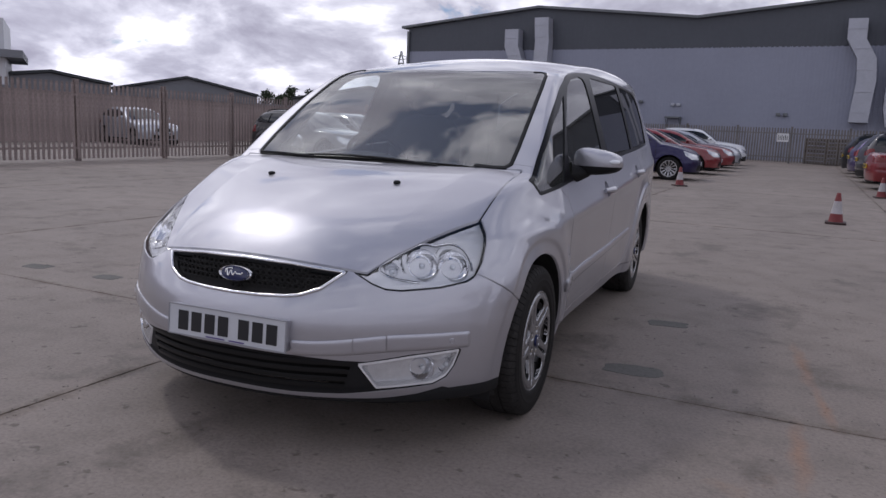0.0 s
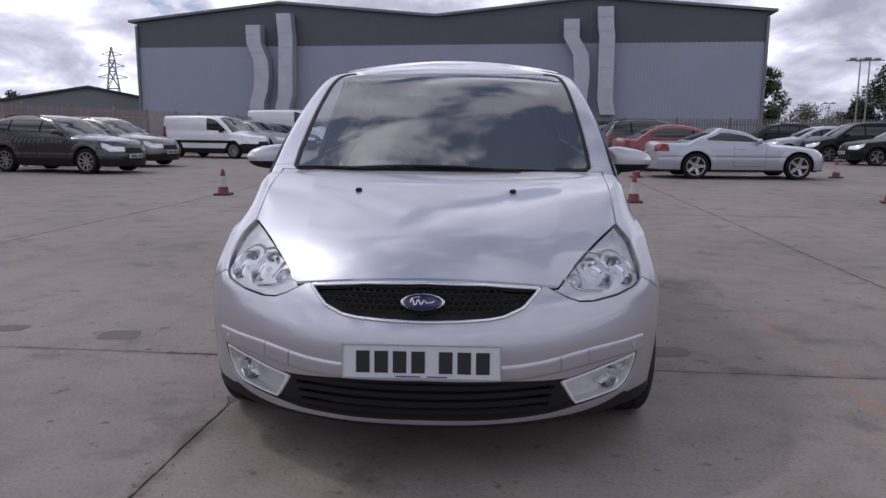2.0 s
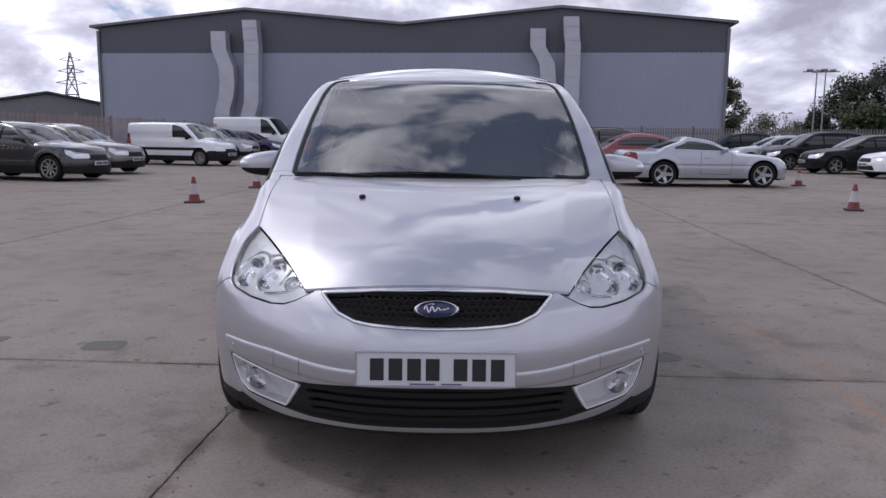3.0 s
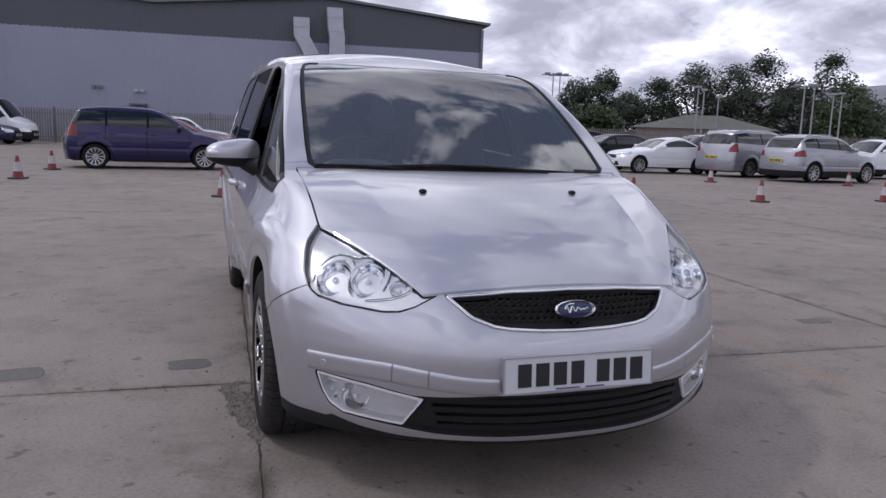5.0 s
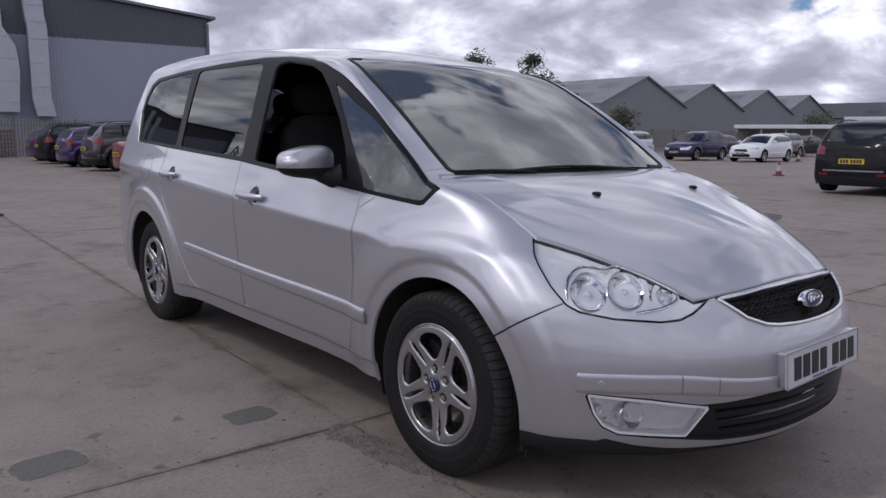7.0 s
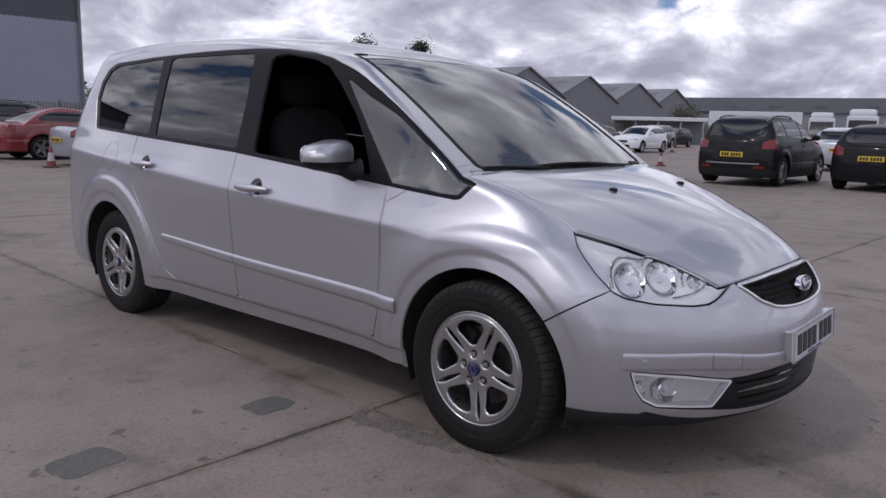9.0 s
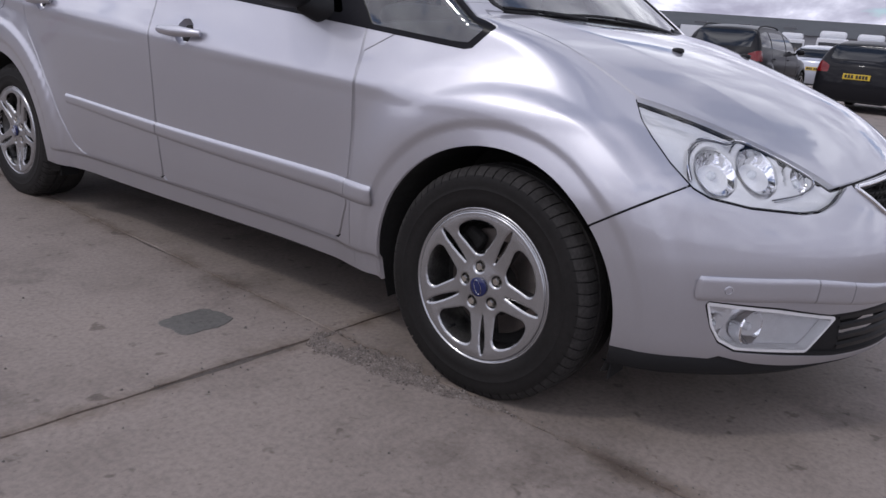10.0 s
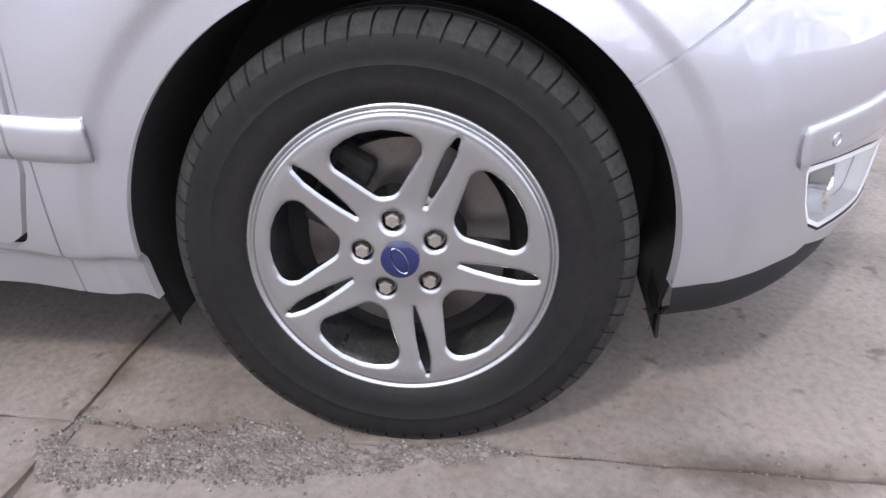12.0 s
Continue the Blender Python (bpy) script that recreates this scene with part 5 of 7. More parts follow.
bm = bmesh.new()
rows = 6
for r in range(rows):
    z0 = 0.588 + r * 0.0175
    cells = [(-0.42 + (i + 0.5 * (r % 2)) * 0.024, z0) for i in range(36)]
    for x, z in cells:
        f = outline(np.array([abs(x)]), np.array([z]), grille_pts, 0.005)[0]
        if f > -0.0215:
            continue
        y = float(nose_y(np.array([abs(x)]), np.array([z]))[0]) + 0.014
        q = [Vector((x + 0.0135 * math.cos(math.pi / 3 * k + math.pi / 6), y, z + 0.0110 * math.sin(math.pi / 3 * k + math.pi / 6))) for k in range(6)]
        p = [Vector((x + 0.0095 * math.cos(math.pi / 3 * k + math.pi / 6), y + 0.002, z + 0.0068 * math.sin(math.pi / 3 * k + math.pi / 6))) for k in range(6)]
        d = [v + Vector((0, 0.012, 0)) for v in p]
        q, p, d = ([bm.verts.new(v) for v in ring_] for ring_ in (q, p, d))
        for k in range(6):
            n = (k + 1) % 6
            bm.faces.new((q[k], q[n], p[n], p[k])); bm.faces.new((p[k], p[n], d[n], d[k]))
part("grille_mesh", bm, DARK_VOID, chrome_ring, "black honeycomb mesh")

by = float(nose_y(np.array([0.0]), np.array([0.634]))[0])
tilt = Matrix.Translation((0, by - 0.016, 0.634)) @ Matrix.Rotation(radians(90 - 16), 4, "X") @ Matrix.Diagonal((1, 0.40, 1, 1))
bm = bmesh.new(); lathe(bm, [(0.074, -0.012), (0.073, 0.002), (0.068, 0.006), (0.064, 0.003)], 48, tilt)
badge = part("badge", bm, CHROME, chrome_ring, "oval blue badge with a chrome rim", True)
bm = bmesh.new(); lathe(bm, [(0.065, 0.002), (0.05, 0.0045), (0.0, 0.006)], 48, tilt)
part("badge_face", bm, BADGE_BLUE, badge, smooth=True)
bm = bmesh.new()
lathe(bm, [(0.0585, 0.0045), (0.060, 0.006), (0.0605, 0.0035)], 48, tilt)
sweep(bm, [tilt @ Vector((-0.040 + 0.0020 * k, 0.030 * math.sin(k * 0.62) * math.cos(k * 0.05), 0.0065)) for k in range(41)], 0.0024, 6)
sweep(bm, [tilt @ Vector((-0.040 + 0.004 * k, 0.044 - 0.0006 * (k - 6) ** 2, 0.0065)) for k in range(9)], 0.0026, 6)
part("badge_mark", bm, CHROME, badge)

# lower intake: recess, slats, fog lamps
# near-black backing sheet: the shade deep behind the slats is put into its colour
lower = body_mesh("lower_grille", joined(moved(intake_skin, -0.085)), INTAKE_SHADE, hero, label="black slatted lower grille", flange=0)
V = intake_skin[0]
lip_, _ = cut(intake_skin, np.maximum(-0.010 - intake(V), 0.002 - fog(V)))
body_mesh("intake_edge", joined(moved(lip_, -0.003)), BLACK_PLASTIC, lower, flange=0.05)
for k in range(4):
    z0 = 0.252 + k * 0.0295
    V = intake_skin[0]
    slat, _ = cut(intake_skin, np.maximum(np.abs(V[:, 2] - z0 - 0.007 - 0.03 * np.minimum(0, -0.45 - V[:, 0] - V[:, 1])) - 0.0062, V[:, 0] - 0.46 + 0.3 * (0.34 - V[:, 2])))
    if len(slat[2]):
        body_mesh("slat", joined(moved(slat, -0.007)), SLAT_PLASTIC, lower, flange=0.012)
V = intake_skin[0]
corner, _ = cut(intake_skin, np.maximum.reduce([-fog(V) + 0.006, 0.455 - V[:, 0] - 0.3 * (0.34 - V[:, 2])]))
both("fog_surround", moved(corner, -0.010), BLACK_PLASTIC, lower, flange=0.03)
fog_skin, _ = cut(intake_skin, fog(V))
for (mirror, sx), cover in zip(sides, both("fog_light", moved(fog_skin, -0.006), CLEAR, label="clear fog lamp set in the bumper", flange=0.0)):
    cover.visible_shadow = False
    body_mesh("fog_housing", moved(fog_skin, -0.035), FOG_SILVER, cover, mirror, flange=0)
    V = fog_skin[0]
    rim_, _ = cut(fog_skin, -0.007 - fog(V))
    body_mesh("fog_rim", moved(rim_, -0.004), LAMP_SHELL, cover, mirror, flange=0.03)
    for x, y, z, r in ((0.652, -0.655, 0.322, 0.043), (0.716, -0.588, 0.326, 0.028)):
        bm = bmesh.new()
        way = Vector((sx * 0.30, -0.95, 0))
        at = Vector((sx * x, y + 0.024, z))
        bowl(bm, at, way, [(0.006, -0.014), (r * 0.6, -0.008), (r * 0.95, 0.010), (r, 0.013), (r * 1.06, 0.010), (r * 1.06, -0.02)], 26)
        part("fog_reflector", bm, REFLECTOR, cover, smooth=True)
        bm = bmesh.new(); bowl(bm, at, way, [(0.010, -0.010), (0.010, 0.006), (0.005, 0.010), (0.0, 0.011)], 14)
        part("fog_bulb", bm, BULB, cover, smooth=True)

# headlights
for (mirror, sx), cover in zip(sides, both("headlight", moved(lamp_skin, -0.002), CLEAR, label="clear swept-back headlight", flange=0.0)):
    cover.visible_shadow = False
    body_mesh("lamp_housing", moved(lamp_skin, -0.036), LAMP_SHELL, cover, mirror, flange=0)
    V = lamp_skin[0]
    rim_, core = cut(lamp_skin, -0.0055 - lamp(V))
    body_mesh("lamp_rim", moved(rim_, -0.004), TRIM_BLACK, cover, mirror, flange=0.012)
    CV = core[0]
    CS = CV[:, 0] + CV[:, 1]
    arcs = np.maximum.reduce([0.070 - np.hypot((CS - 0.200) / 1.42, CV[:, 2] - 0.692), 0.074 - np.hypot((CS - 0.037) / 1.42, CV[:, 2] - 0.698), 0.045 - np.hypot((CS + 0.134) / 1.42, CV[:, 2] - 0.684), 0.675 - CV[:, 2]])
    bezel, _ = cut(core, arcs)
    seam, _ = cut(core, np.abs(arcs - 0.001) - 0.0014)
    body_mesh("lens_seam", moved(seam, -0.0215), SEAM_GREY, cover, mirror, flange=0.010)
    body_mesh("indicator_lens", moved(bezel, -0.024), LAMP_SHELL, cover, mirror, flange=0.02)
    for k in range(5):
        z0 = 0.745 + 0.016 * k
        V = core[0]
        rib, _ = cut(core, np.maximum(np.abs(V[:, 2] - z0 - 0.10 * (V[:, 0] + V[:, 1] - 0.2)) - 0.0022, 0.10 - V[:, 0] - V[:, 1]))
        if len(rib[2]):
            body_mesh("lens_rib", moved(rib, -0.0225), LAMP_SHELL, cover, mirror, flange=0.004)
    # bowls sunk into a silvered bezel
    bowls = ((0.202, 0.694, 0.056), (0.038, 0.699, 0.057), (-0.130, 0.684, 0.026))
    openings = np.minimum.reduce([np.hypot((CS - s0) / 1.42, CV[:, 2] - z0) - r for s0, z0, r in bowls])
    plate_, _ = cut(core, np.maximum(-arcs + 0.003, -openings))
    body_mesh("lamp_bezel", moved(plate_, -0.015), LAMP_SHELL, cover, mirror, flange=0.012)
    for s0, z0, r in bowls:
        near_ = np.argmin(np.hypot(CS - s0, CV[:, 2] - z0))
        n_ = Vector(core[1][near_])
        at = Vector(CV[near_]) - n_ * 0.017
        at.x *= sx
        n_.x *= sx
        way = (n_ + Vector((0, -0.25, 0))).normalized()
        bm = bmesh.new()
        bowl(bm, at, way, [(0.008, -0.030), (r * 0.5, -0.027), (r * 0.8, -0.014), (r * 0.98, -0.001), (r * 1.06, 0.0015)], 36)
        part("reflector", bm, REFLECTOR, cover, "round chrome lamp reflector", True)
        bm = bmesh.new(); bowl(bm, at, way, [(0.011, -0.029), (0.011, -0.012), (0.007, -0.006), (0.0, -0.004)], 16)
        part("bulb", bm, BULB, cover, smooth=True)

    # moulded brow that winds over the round lamps
    brow = [(0.296, 0.675), (0.297, 0.712), (0.272, 0.746), (0.225, 0.761), (0.170, 0.758), (0.125, 0.753), (0.088, 0.759), (0.040, 0.755), (-0.02, 0.739), (-0.09, 0.719), (-0.16, 0.697), (-0.185, 0.682), (-0.165, 0.666), (-0.10, 0.650), (0.0, 0.640)]
    along_s, along_z = curve([(k, q[0]) for k, q in enumerate(brow)]), curve([(k, q[1]) for k, q in enumerate(brow)])
    for name, mat, lift, depth, thick in (("lens_seam", SEAM_GREY, 0.0, 0.0125, 0.0020), ("lamp_brow", REFLECTOR, 0.0045, 0.0125, 0.0025)):
        pts = []
        for k in np.linspace(0, len(brow) - 1, 70):
            s0, z0 = float(along_s(k)), float(along_z(k))
            out = Vector((s0 - 0.08, (z0 - 0.69) * 3)).normalized()
            far = np.hypot(CS - s0 - out.x * lift, CV[:, 2] - z0 - out.y * lift)
            few = np.argsort(far)[:5]
            w = 1 / (far[few] + 0.002)
            at = ((CV[few] - core[1][few] * depth) * w[:, None]).sum(0) / w.sum()
            pts.append(Vector((at[0] * sx, at[1], at[2])))
        for _ in range(3):
            pts = [pts[0]] + [(a + b * 2 + c) / 4 for a, b, c in zip(pts, pts[1:], pts[2:])] + [pts[-1]]
        bm = bmesh.new(); sweep(bm, pts, thick, 8)
        part(name, bm, mat, cover, smooth=True)

# number plate with unreadable marks
plate = new("number_plate"); plate.parent = hero
plate.matrix_local = Matrix.Translation((0, -0.924, 0.446)) @ Matrix.Rotation(radians(-4.5), 4, "X")
tagged(plate, "white front number plate with black marks")
bm = bmesh.new(); box(bm, (-0.26, 0.004, -0.0565), (0.26, 0.011, 0.0585), 0.002)
part("plate_board", bm, PLATE_WHITE, plate)
bm = bmesh.new(); box(bm, (-0.256, 0.0105, -0.054), (0.256, 0.060, 0.056), 0.004)
part("plate_plinth", bm, SILVER, plate)
bm = bmesh.new()
for lo, hi in (((-0.262, 0.001, 0.0545), (0.262, 0.006, 0.0585)), ((-0.262, 0.001, -0.0565), (0.262, 0.006, -0.0525)), ((-0.262, 0.001, -0.0525), (-0.258, 0.006, 0.0545)), ((0.258, 0.001, -0.0525), (0.262, 0.006, 0.0545))):
    box(bm, lo, hi)
part("plate_border", bm, material("grey_plate_edge", (0.3, 0.3, 0.32), 0.4), plate)
for k in range(7):
    x = -0.214 + k * 0.0605 + (0.030 if k > 3 else 0)
    bm = bmesh.new()
    box(bm, (x, 0.0015, -0.036), (x + 0.0445, 0.005, 0.036), 0.0)
    part("plate_mark", bm, PLATE_INK, plate)
for x0, x1 in ((-0.085, -0.002), (0.018, 0.085)):
    bm = bmesh.new(); box(bm, (x0, 0.002, -0.050), (x1, 0.005, -0.0455))
    part("plate_line", bm, PURPLE_INK, plate)

# rubbing strip round the bumper, with parking sensors
V = nose[0]
S = V[:, 0] + V[:, 1]
strip_top = lambda s: 0.458 - 0.028 * step(-0.1, -0.6, s)
strip_low = lambda s: 0.398 - 0.022 * step(-0.05, -0.6, s)
mid_z, half_z = (strip_top(S) + strip_low(S)) / 2, (strip_top(S) - strip_low(S)) / 2
ends = S - 0.262 + 0.012 * np.clip(np.abs(V[:, 2] - mid_z) / half_z, 0, 1) ** 4
bar, _ = cut(nose, np.where(V[:, 1] < -0.2, np.maximum(np.abs(V[:, 2] - mid_z) - half_z, ends), 1.0))
for lo, hi in ((0.262, 0.46), (0.464, 0.56), (0.564, 1.2)):
    V = bar[0]
    piece, _ = cut(bar, np.maximum(lo - V[:, 0], V[:, 0] - hi))
    if not len(piece[2]):
        continue
    for mirror, sx in sides:
        pv, pn, pt = piece
        S = pv[:, 0] + pv[:, 1]
        q = np.clip((pv[:, 2] - (strip_top(S) + strip_low(S)) / 2) / ((strip_top(S) - strip_low(S)) / 2), -1, 1)
        e = np.clip((S - 0.240) / 0.022, 0, 1)
        pn2 = pn + np.stack([0.5 * e, 0.5 * e, 0.7 * q ** 5], 1)
        pn2 /= np.linalg.norm(pn2, axis=1, keepdims=True)
        body_mesh("bumper_strip", (pv + pn * ((0.003 + 0.0075 * (1 - np.abs(q) ** 5)) * (1 - 0.6 * e ** 2))[:, None], pn2, pt), SILVER, front_bumper, mirror, "silver rubbing strip", 0.011)
for sx in (-1, 1):
    for x in (0.745,):
        y = float(nose_y(np.array([x]), np.array([0.428]))[0])
        e = 0.004
        g = [float(H.field(np.array([x + a]), np.array([y + b]), np.array([0.428]))[0]) for a, b in ((e, 0), (-e, 0), (0, e), (0, -e))]
        way = Vector((sx * (g[0] - g[1]), g[2] - g[3], 0)).normalized()
        bm = bmesh.new(); bowl(bm, Vector((sx * x, y, 0.428)) + way * 0.0085, way, [(0.0105, 0.0), (0.0105, 0.0035), (0.009, 0.0042), (0.0085, 0.0028), (0.0, 0.0032)], 20)
        part("parking_sensor", bm, SILVER, front_bumper, smooth=True)

# fuel flap seam on the rear quarter
ring_pts = []
for k in range(41):
    a = 2 * math.pi * k / 40
    y, z = 2.80 + 0.082 * math.cos(a), 0.955 + 0.082 * math.sin(a)
    x = 0.98
    for _ in range(14):
        x -= float(H.field(np.array([x]), np.array([y]), np.array([z]))[0]) * 0.9
    ring_pts.append((-x - 0.0002, y, z))
bm = bmesh.new(); sweep(bm, ring_pts, 0.0006, 6, False)
part("fuel_flap_seam", bm, DARK_VOID, hero)

# rubbing strips along the doors
top_line = curve([(0.3, 0.500), (0.5, 0.503), (1.55, 0.524), (2.25, 0.554)])
deep = curve([(0.3, 0.060), (0.55, 0.062), (1.5, 0.052), (2.25, 0.040)])
V = whole[0]
zc = top_line(V[:, 1]) - deep(V[:, 1]) / 2
stripe_all, _ = cut(whole, np.where(V[:, 0] > 0.4, np.abs(V[:, 2] - zc) - deep(V[:, 1]) / 2, 1.0))
for name, y0, y1, owners in (("wing_strip", 0.398, 0.508, None), ("door_strip", 0.513, 1.552, doors), ("door_strip", 1.562, 2.235, back_doors)):
    V = stripe_all[0]
    piece, _ = cut(stripe_all, np.maximum(y0 - V[:, 1], V[:, 1] - y1))
    for i, (mirror, sx) in enumerate(sides):
        pv, pn, pt = piece
        half_h = deep(pv[:, 1]) / 2
        q = np.clip((pv[:, 2] - top_line(pv[:, 1]) + half_h) / half_h, -1, 1)
        pn2 = pn + np.stack([0 * q, 0 * q, 1.1 * q ** 3], 1)
        pn2 /= np.linalg.norm(pn2, axis=1, keepdims=True)
        lifted = (pv + pn * (0.004 + 0.008 * (1 - q ** 4))[:, None], pn2, pt)
        body_mesh(name, lifted, SILVER, owners[i] if owners else hero, mirror, "silver rubbing strip", 0.010)

# door handles, mirrors, jets, wipers
for i, (mirror, sx) in enumerate(sides):
    for owner, y, z, length in ((doors[i], 1.365, 0.866, 0.125), (back_doors[i], 2.40, 0.928, 0.105)):
        x = 0.9
        for _ in range(20):
            x -= float(H.field(np.array([x]), np.array([y]), np.array([z]))[0])
        body_mesh("handle_cup", cup_f if owner is doors[i] else cup_r, SILVER, owner, mirror, flange=0)
        bm = bmesh.new()
        n = 14
        pts = [(sx * (x + 0.006 + 0.026 * math.sin(math.pi * k / n) ** 0.6), y - length + 2 * length * k / n, z + 0.004) for k in range(n + 1)]
        sweep(bm, pts, [0.012 + 0.007 * math.sin(math.pi * k / n) for k in range(n + 1)], 12)
        part("handle", bm, SILVER, owner, "silver door handle", True)
    m = Matrix.Translation((sx * 0.955, 0.765, 1.048)) @ Matrix.Rotation(sx * radians(-12), 4, "Z")
    mirror_part = new("door_mirror"); mirror_part.parent = hero
    tagged(mirror_part, "silver door mirror with a black underside")
    bm = bmesh.new(); blob(bm, (0, 0, 0.0), (0.122, 0.085, 0.076), 3.2, 20, 32)
    for v in bm.verts:
        t = min(1.0, max(0.0, sx * v.co.x / 0.244 + 0.5))
        v.co.z = v.co.z * (1 - 0.40 * t ** 1.4) - 0.006 * t
        v.co.y *= 1 - 0.25 * t * t
        v.co = m @ v.co
    low_half = bm.copy()
    bmesh.ops.bisect_plane(bm, geom=bm.verts[:] + bm.edges[:] + bm.faces[:], plane_co=m @ Vector((0, 0, -0.022)), plane_no=(0, 0.0, 1), clear_inner=True)
    part("mirror_cap", bm, SILVER, mirror_part, smooth=True)
    for v in low_half.verts:
        v.co = m @ (Matrix.Diagonal((0.985, 0.985, 0.985, 1)) @ (m.inverted() @ v.co))
    part("mirror_body", low_half, BLACK_PLASTIC, mirror_part, smooth=True)
    bm = bmesh.new(); blob(bm, (sx * 0.090, -0.028, 0.002), (0.034, 0.036, 0.016), 2.4, 12, 18, m)
    part("turn_lamp", bm, BULB, mirror_part, "clear turn lamp", True)
    bm = bmesh.new(); blob(bm, (sx * -0.012, 0.072, 0.0), (0.092, 0.012, 0.046), 3.0, 10, 22, m)
    part("mirror_glass", bm, CHROME, mirror_part, smooth=True)
    bm = bmesh.new(); sweep(bm, [(sx * 0.905, 0.745, 1.000), (sx * 0.865, 0.715, 0.985), (sx * 0.83, 0.70, 0.985)], [0.030, 0.040, 0.055], 14)
    part("mirror_arm", bm, BLACK_PLASTIC, mirror_part, smooth=True)
    jx, jy = 0.316, -0.212
    jz = float(H.bonnet(jy) - H.crown(jy) * jx * jx)
    bm = bmesh.new(); blob(bm, (sx * jx, jy, jz + 0.003), (0.014, 0.018, 0.009), 2.4, 8, 14)
    part("washer_jet", bm, BLACK_PLASTIC, hero, smooth=True)


def glass_point(x, y, up=0.0):
    ye = y - 0.12 * x * x
    return Vector((x, y, float(H.cabin(ye)) - 0.03 * x * x + up))


for x0, y0, x1, y1 in ((0.36, 0.118, -0.42, 0.140), (-0.30, 0.122, -0.66, 0.185)):
    wiper = new("wiper"); wiper.parent = hero
    n = 16
    bm = bmesh.new()
    sweep(bm, [glass_point(x0 + (x1 - x0) * k / n, y0 - 0.012 + (y1 - y0) * k / n, 0.004) for k in range(n + 1)], 0.005, 6)
    part("wiper_blade", bm, BLACK_PLASTIC, wiper)
    bm = bmesh.new()
    sweep(bm, [glass_point(x0 + (x1 - x0) * k / n, y0 + (y1 - y0) * k / n - 0.020, 0.009) for k in range(n // 2 + 2)], 0.006, 6)
    part("wiper_arm", bm, BLACK_PLASTIC, wiper)

# wheels and wheel housings
def side_x(y, z):
    """x of the body's flank."""
    lo, hi = 0.4, 1.1
    for _ in range(24):
        mid = (lo + hi) / 2
        out = H.field(np.array([mid]), np.array([y]), np.array([z]))[0] > 0
        lo, hi = (lo, mid) if out else (mid, hi)
    return lo


for (wy, wz), fine in zip(H.wheels, (True, True)):
    for sx in (1, -1):
        road_wheel(hero, sx, 0.897 if wy < 1 else 0.856, wy, 0.301, fine)
        bm = bmesh.new()
        n, r = 40, H.arch + 0.012
        rows_ = []
        for inset in (0.012, 0.045, None):
            rr = r - (0.012 if inset == 0.012 else 0)
            row = []
            for k in range(n + 1):
                a = math.pi * (-0.12 + 1.24 * k / n)
                y, z = wy + rr * math.cos(a), wz + rr * math.sin(a)
                x = 0.56 if inset is None else float(side_x(y, max(z, 0.2))) - inset
                row.append(bm.verts.new((sx * x, y, z)))
            rows_.append(row)
        for a, b in zip(rows_, rows_[1:]):
            for k in range(n):
                bm.faces.new((a[k], a[k + 1], b[k + 1], b[k]))
        bm.faces.new(rows_[-1])
        part("wheel_housing", bm, DARK_VOID, hero)
        bm = bmesh.new()
        box(bm, (min(sx * 0.74, sx * 0.826), wy - 0.372, 0.140), (max(sx * 0.74, sx * 0.826), wy - 0.366, 0.215), 0.002)
        part("mud_flap", bm, BLACK_PLASTIC, hero)
bm = bmesh.new(); box(bm, (-0.60, -0.66, 0.20), (0.60, -0.40, 0.40), 0.02); box(bm, (-0.54, -0.45, 0.19), (0.54, 3.6, 0.36), 0.02); box(bm, (-0.82, 0.42, 0.20), (0.82, 2.40, 0.36), 0.02)
part("underbody", bm, DARK_VOID, hero, "dark underside")

# cabin
bm = bmesh.new()
blob(bm, (0, 0.52, 0.86), (0.70, 0.34, 0.13), 3.5, 12, 30)
blob(bm, (-0.36, 0.70, 0.98), (0.19, 0.10, 0.055), 2.8, 10, 20)
part("dashboard", bm, DASH, hero, "dark dashboard", True)
bm = bmesh.new()
m = Matrix.Translation((-0.36, 0.86, 0.97)) @ Matrix.Rotation(radians(-62), 4, "X")
ring_pts = [m @ Vector((0.185 * math.cos(2 * math.pi * k / 40), 0.185 * math.sin(2 * math.pi * k / 40), 0)) for k in range(41)]
sweep(bm, ring_pts, 0.014, 8, False)
blob(bm, (0, 0, -0.01), (0.07, 0.05, 0.02), 3, 8, 16, m)
for a in (0, math.pi, -math.pi / 2):
    sweep(bm, [m @ Vector((0.05 * math.cos(a), 0.05 * math.sin(a), 0)), m @ Vector((0.18 * math.cos(a), 0.18 * math.sin(a), 0))], 0.013, 6)
part("steering_wheel", bm, BLACK_PLASTIC, hero, "black steering wheel", True)
for x, y, w in ((-0.38, 1.42, 0.25), (0.38, 1.42, 0.25), (-0.46, 2.35, 0.20), (0.0, 2.35, 0.20), (0.46, 2.35, 0.20)):
    seat = new("seat"); seat.parent = hero
    bm = bmesh.new(); blob(bm, (x, y - 0.22, 0.62), (w, 0.28, 0.10), 3.2)
    part("seat_cushion", bm, SEAT_CLOTH, seat, smooth=True)
    bm = bmesh.new(); blob(bm, (0, 0, 0), (w, 0.09, 0.33), 3.2, 14, 22, Matrix.Translation((x, y + 0.12, 0.94)) @ Matrix.Rotation(radians(-14), 4, "X"))
    part("seat_back", bm, SEAT_CLOTH, seat, smooth=True)
    bm = bmesh.new(); blob(bm, (0, 0, 0), (0.135, 0.055, 0.085), 2.8, 12, 18, Matrix.Translation((x, y + 0.235, 1.35)) @ Matrix.Rotation(radians(-10), 4, "X"))
    for sx in (-1, 1):
        sweep(bm, [(x + sx * 0.06, y + 0.23, 1.30), (x + sx * 0.06, y + 0.20, 1.20)], 0.007, 6)
    part("headrest", bm, SEAT_CLOTH, seat, smooth=True)
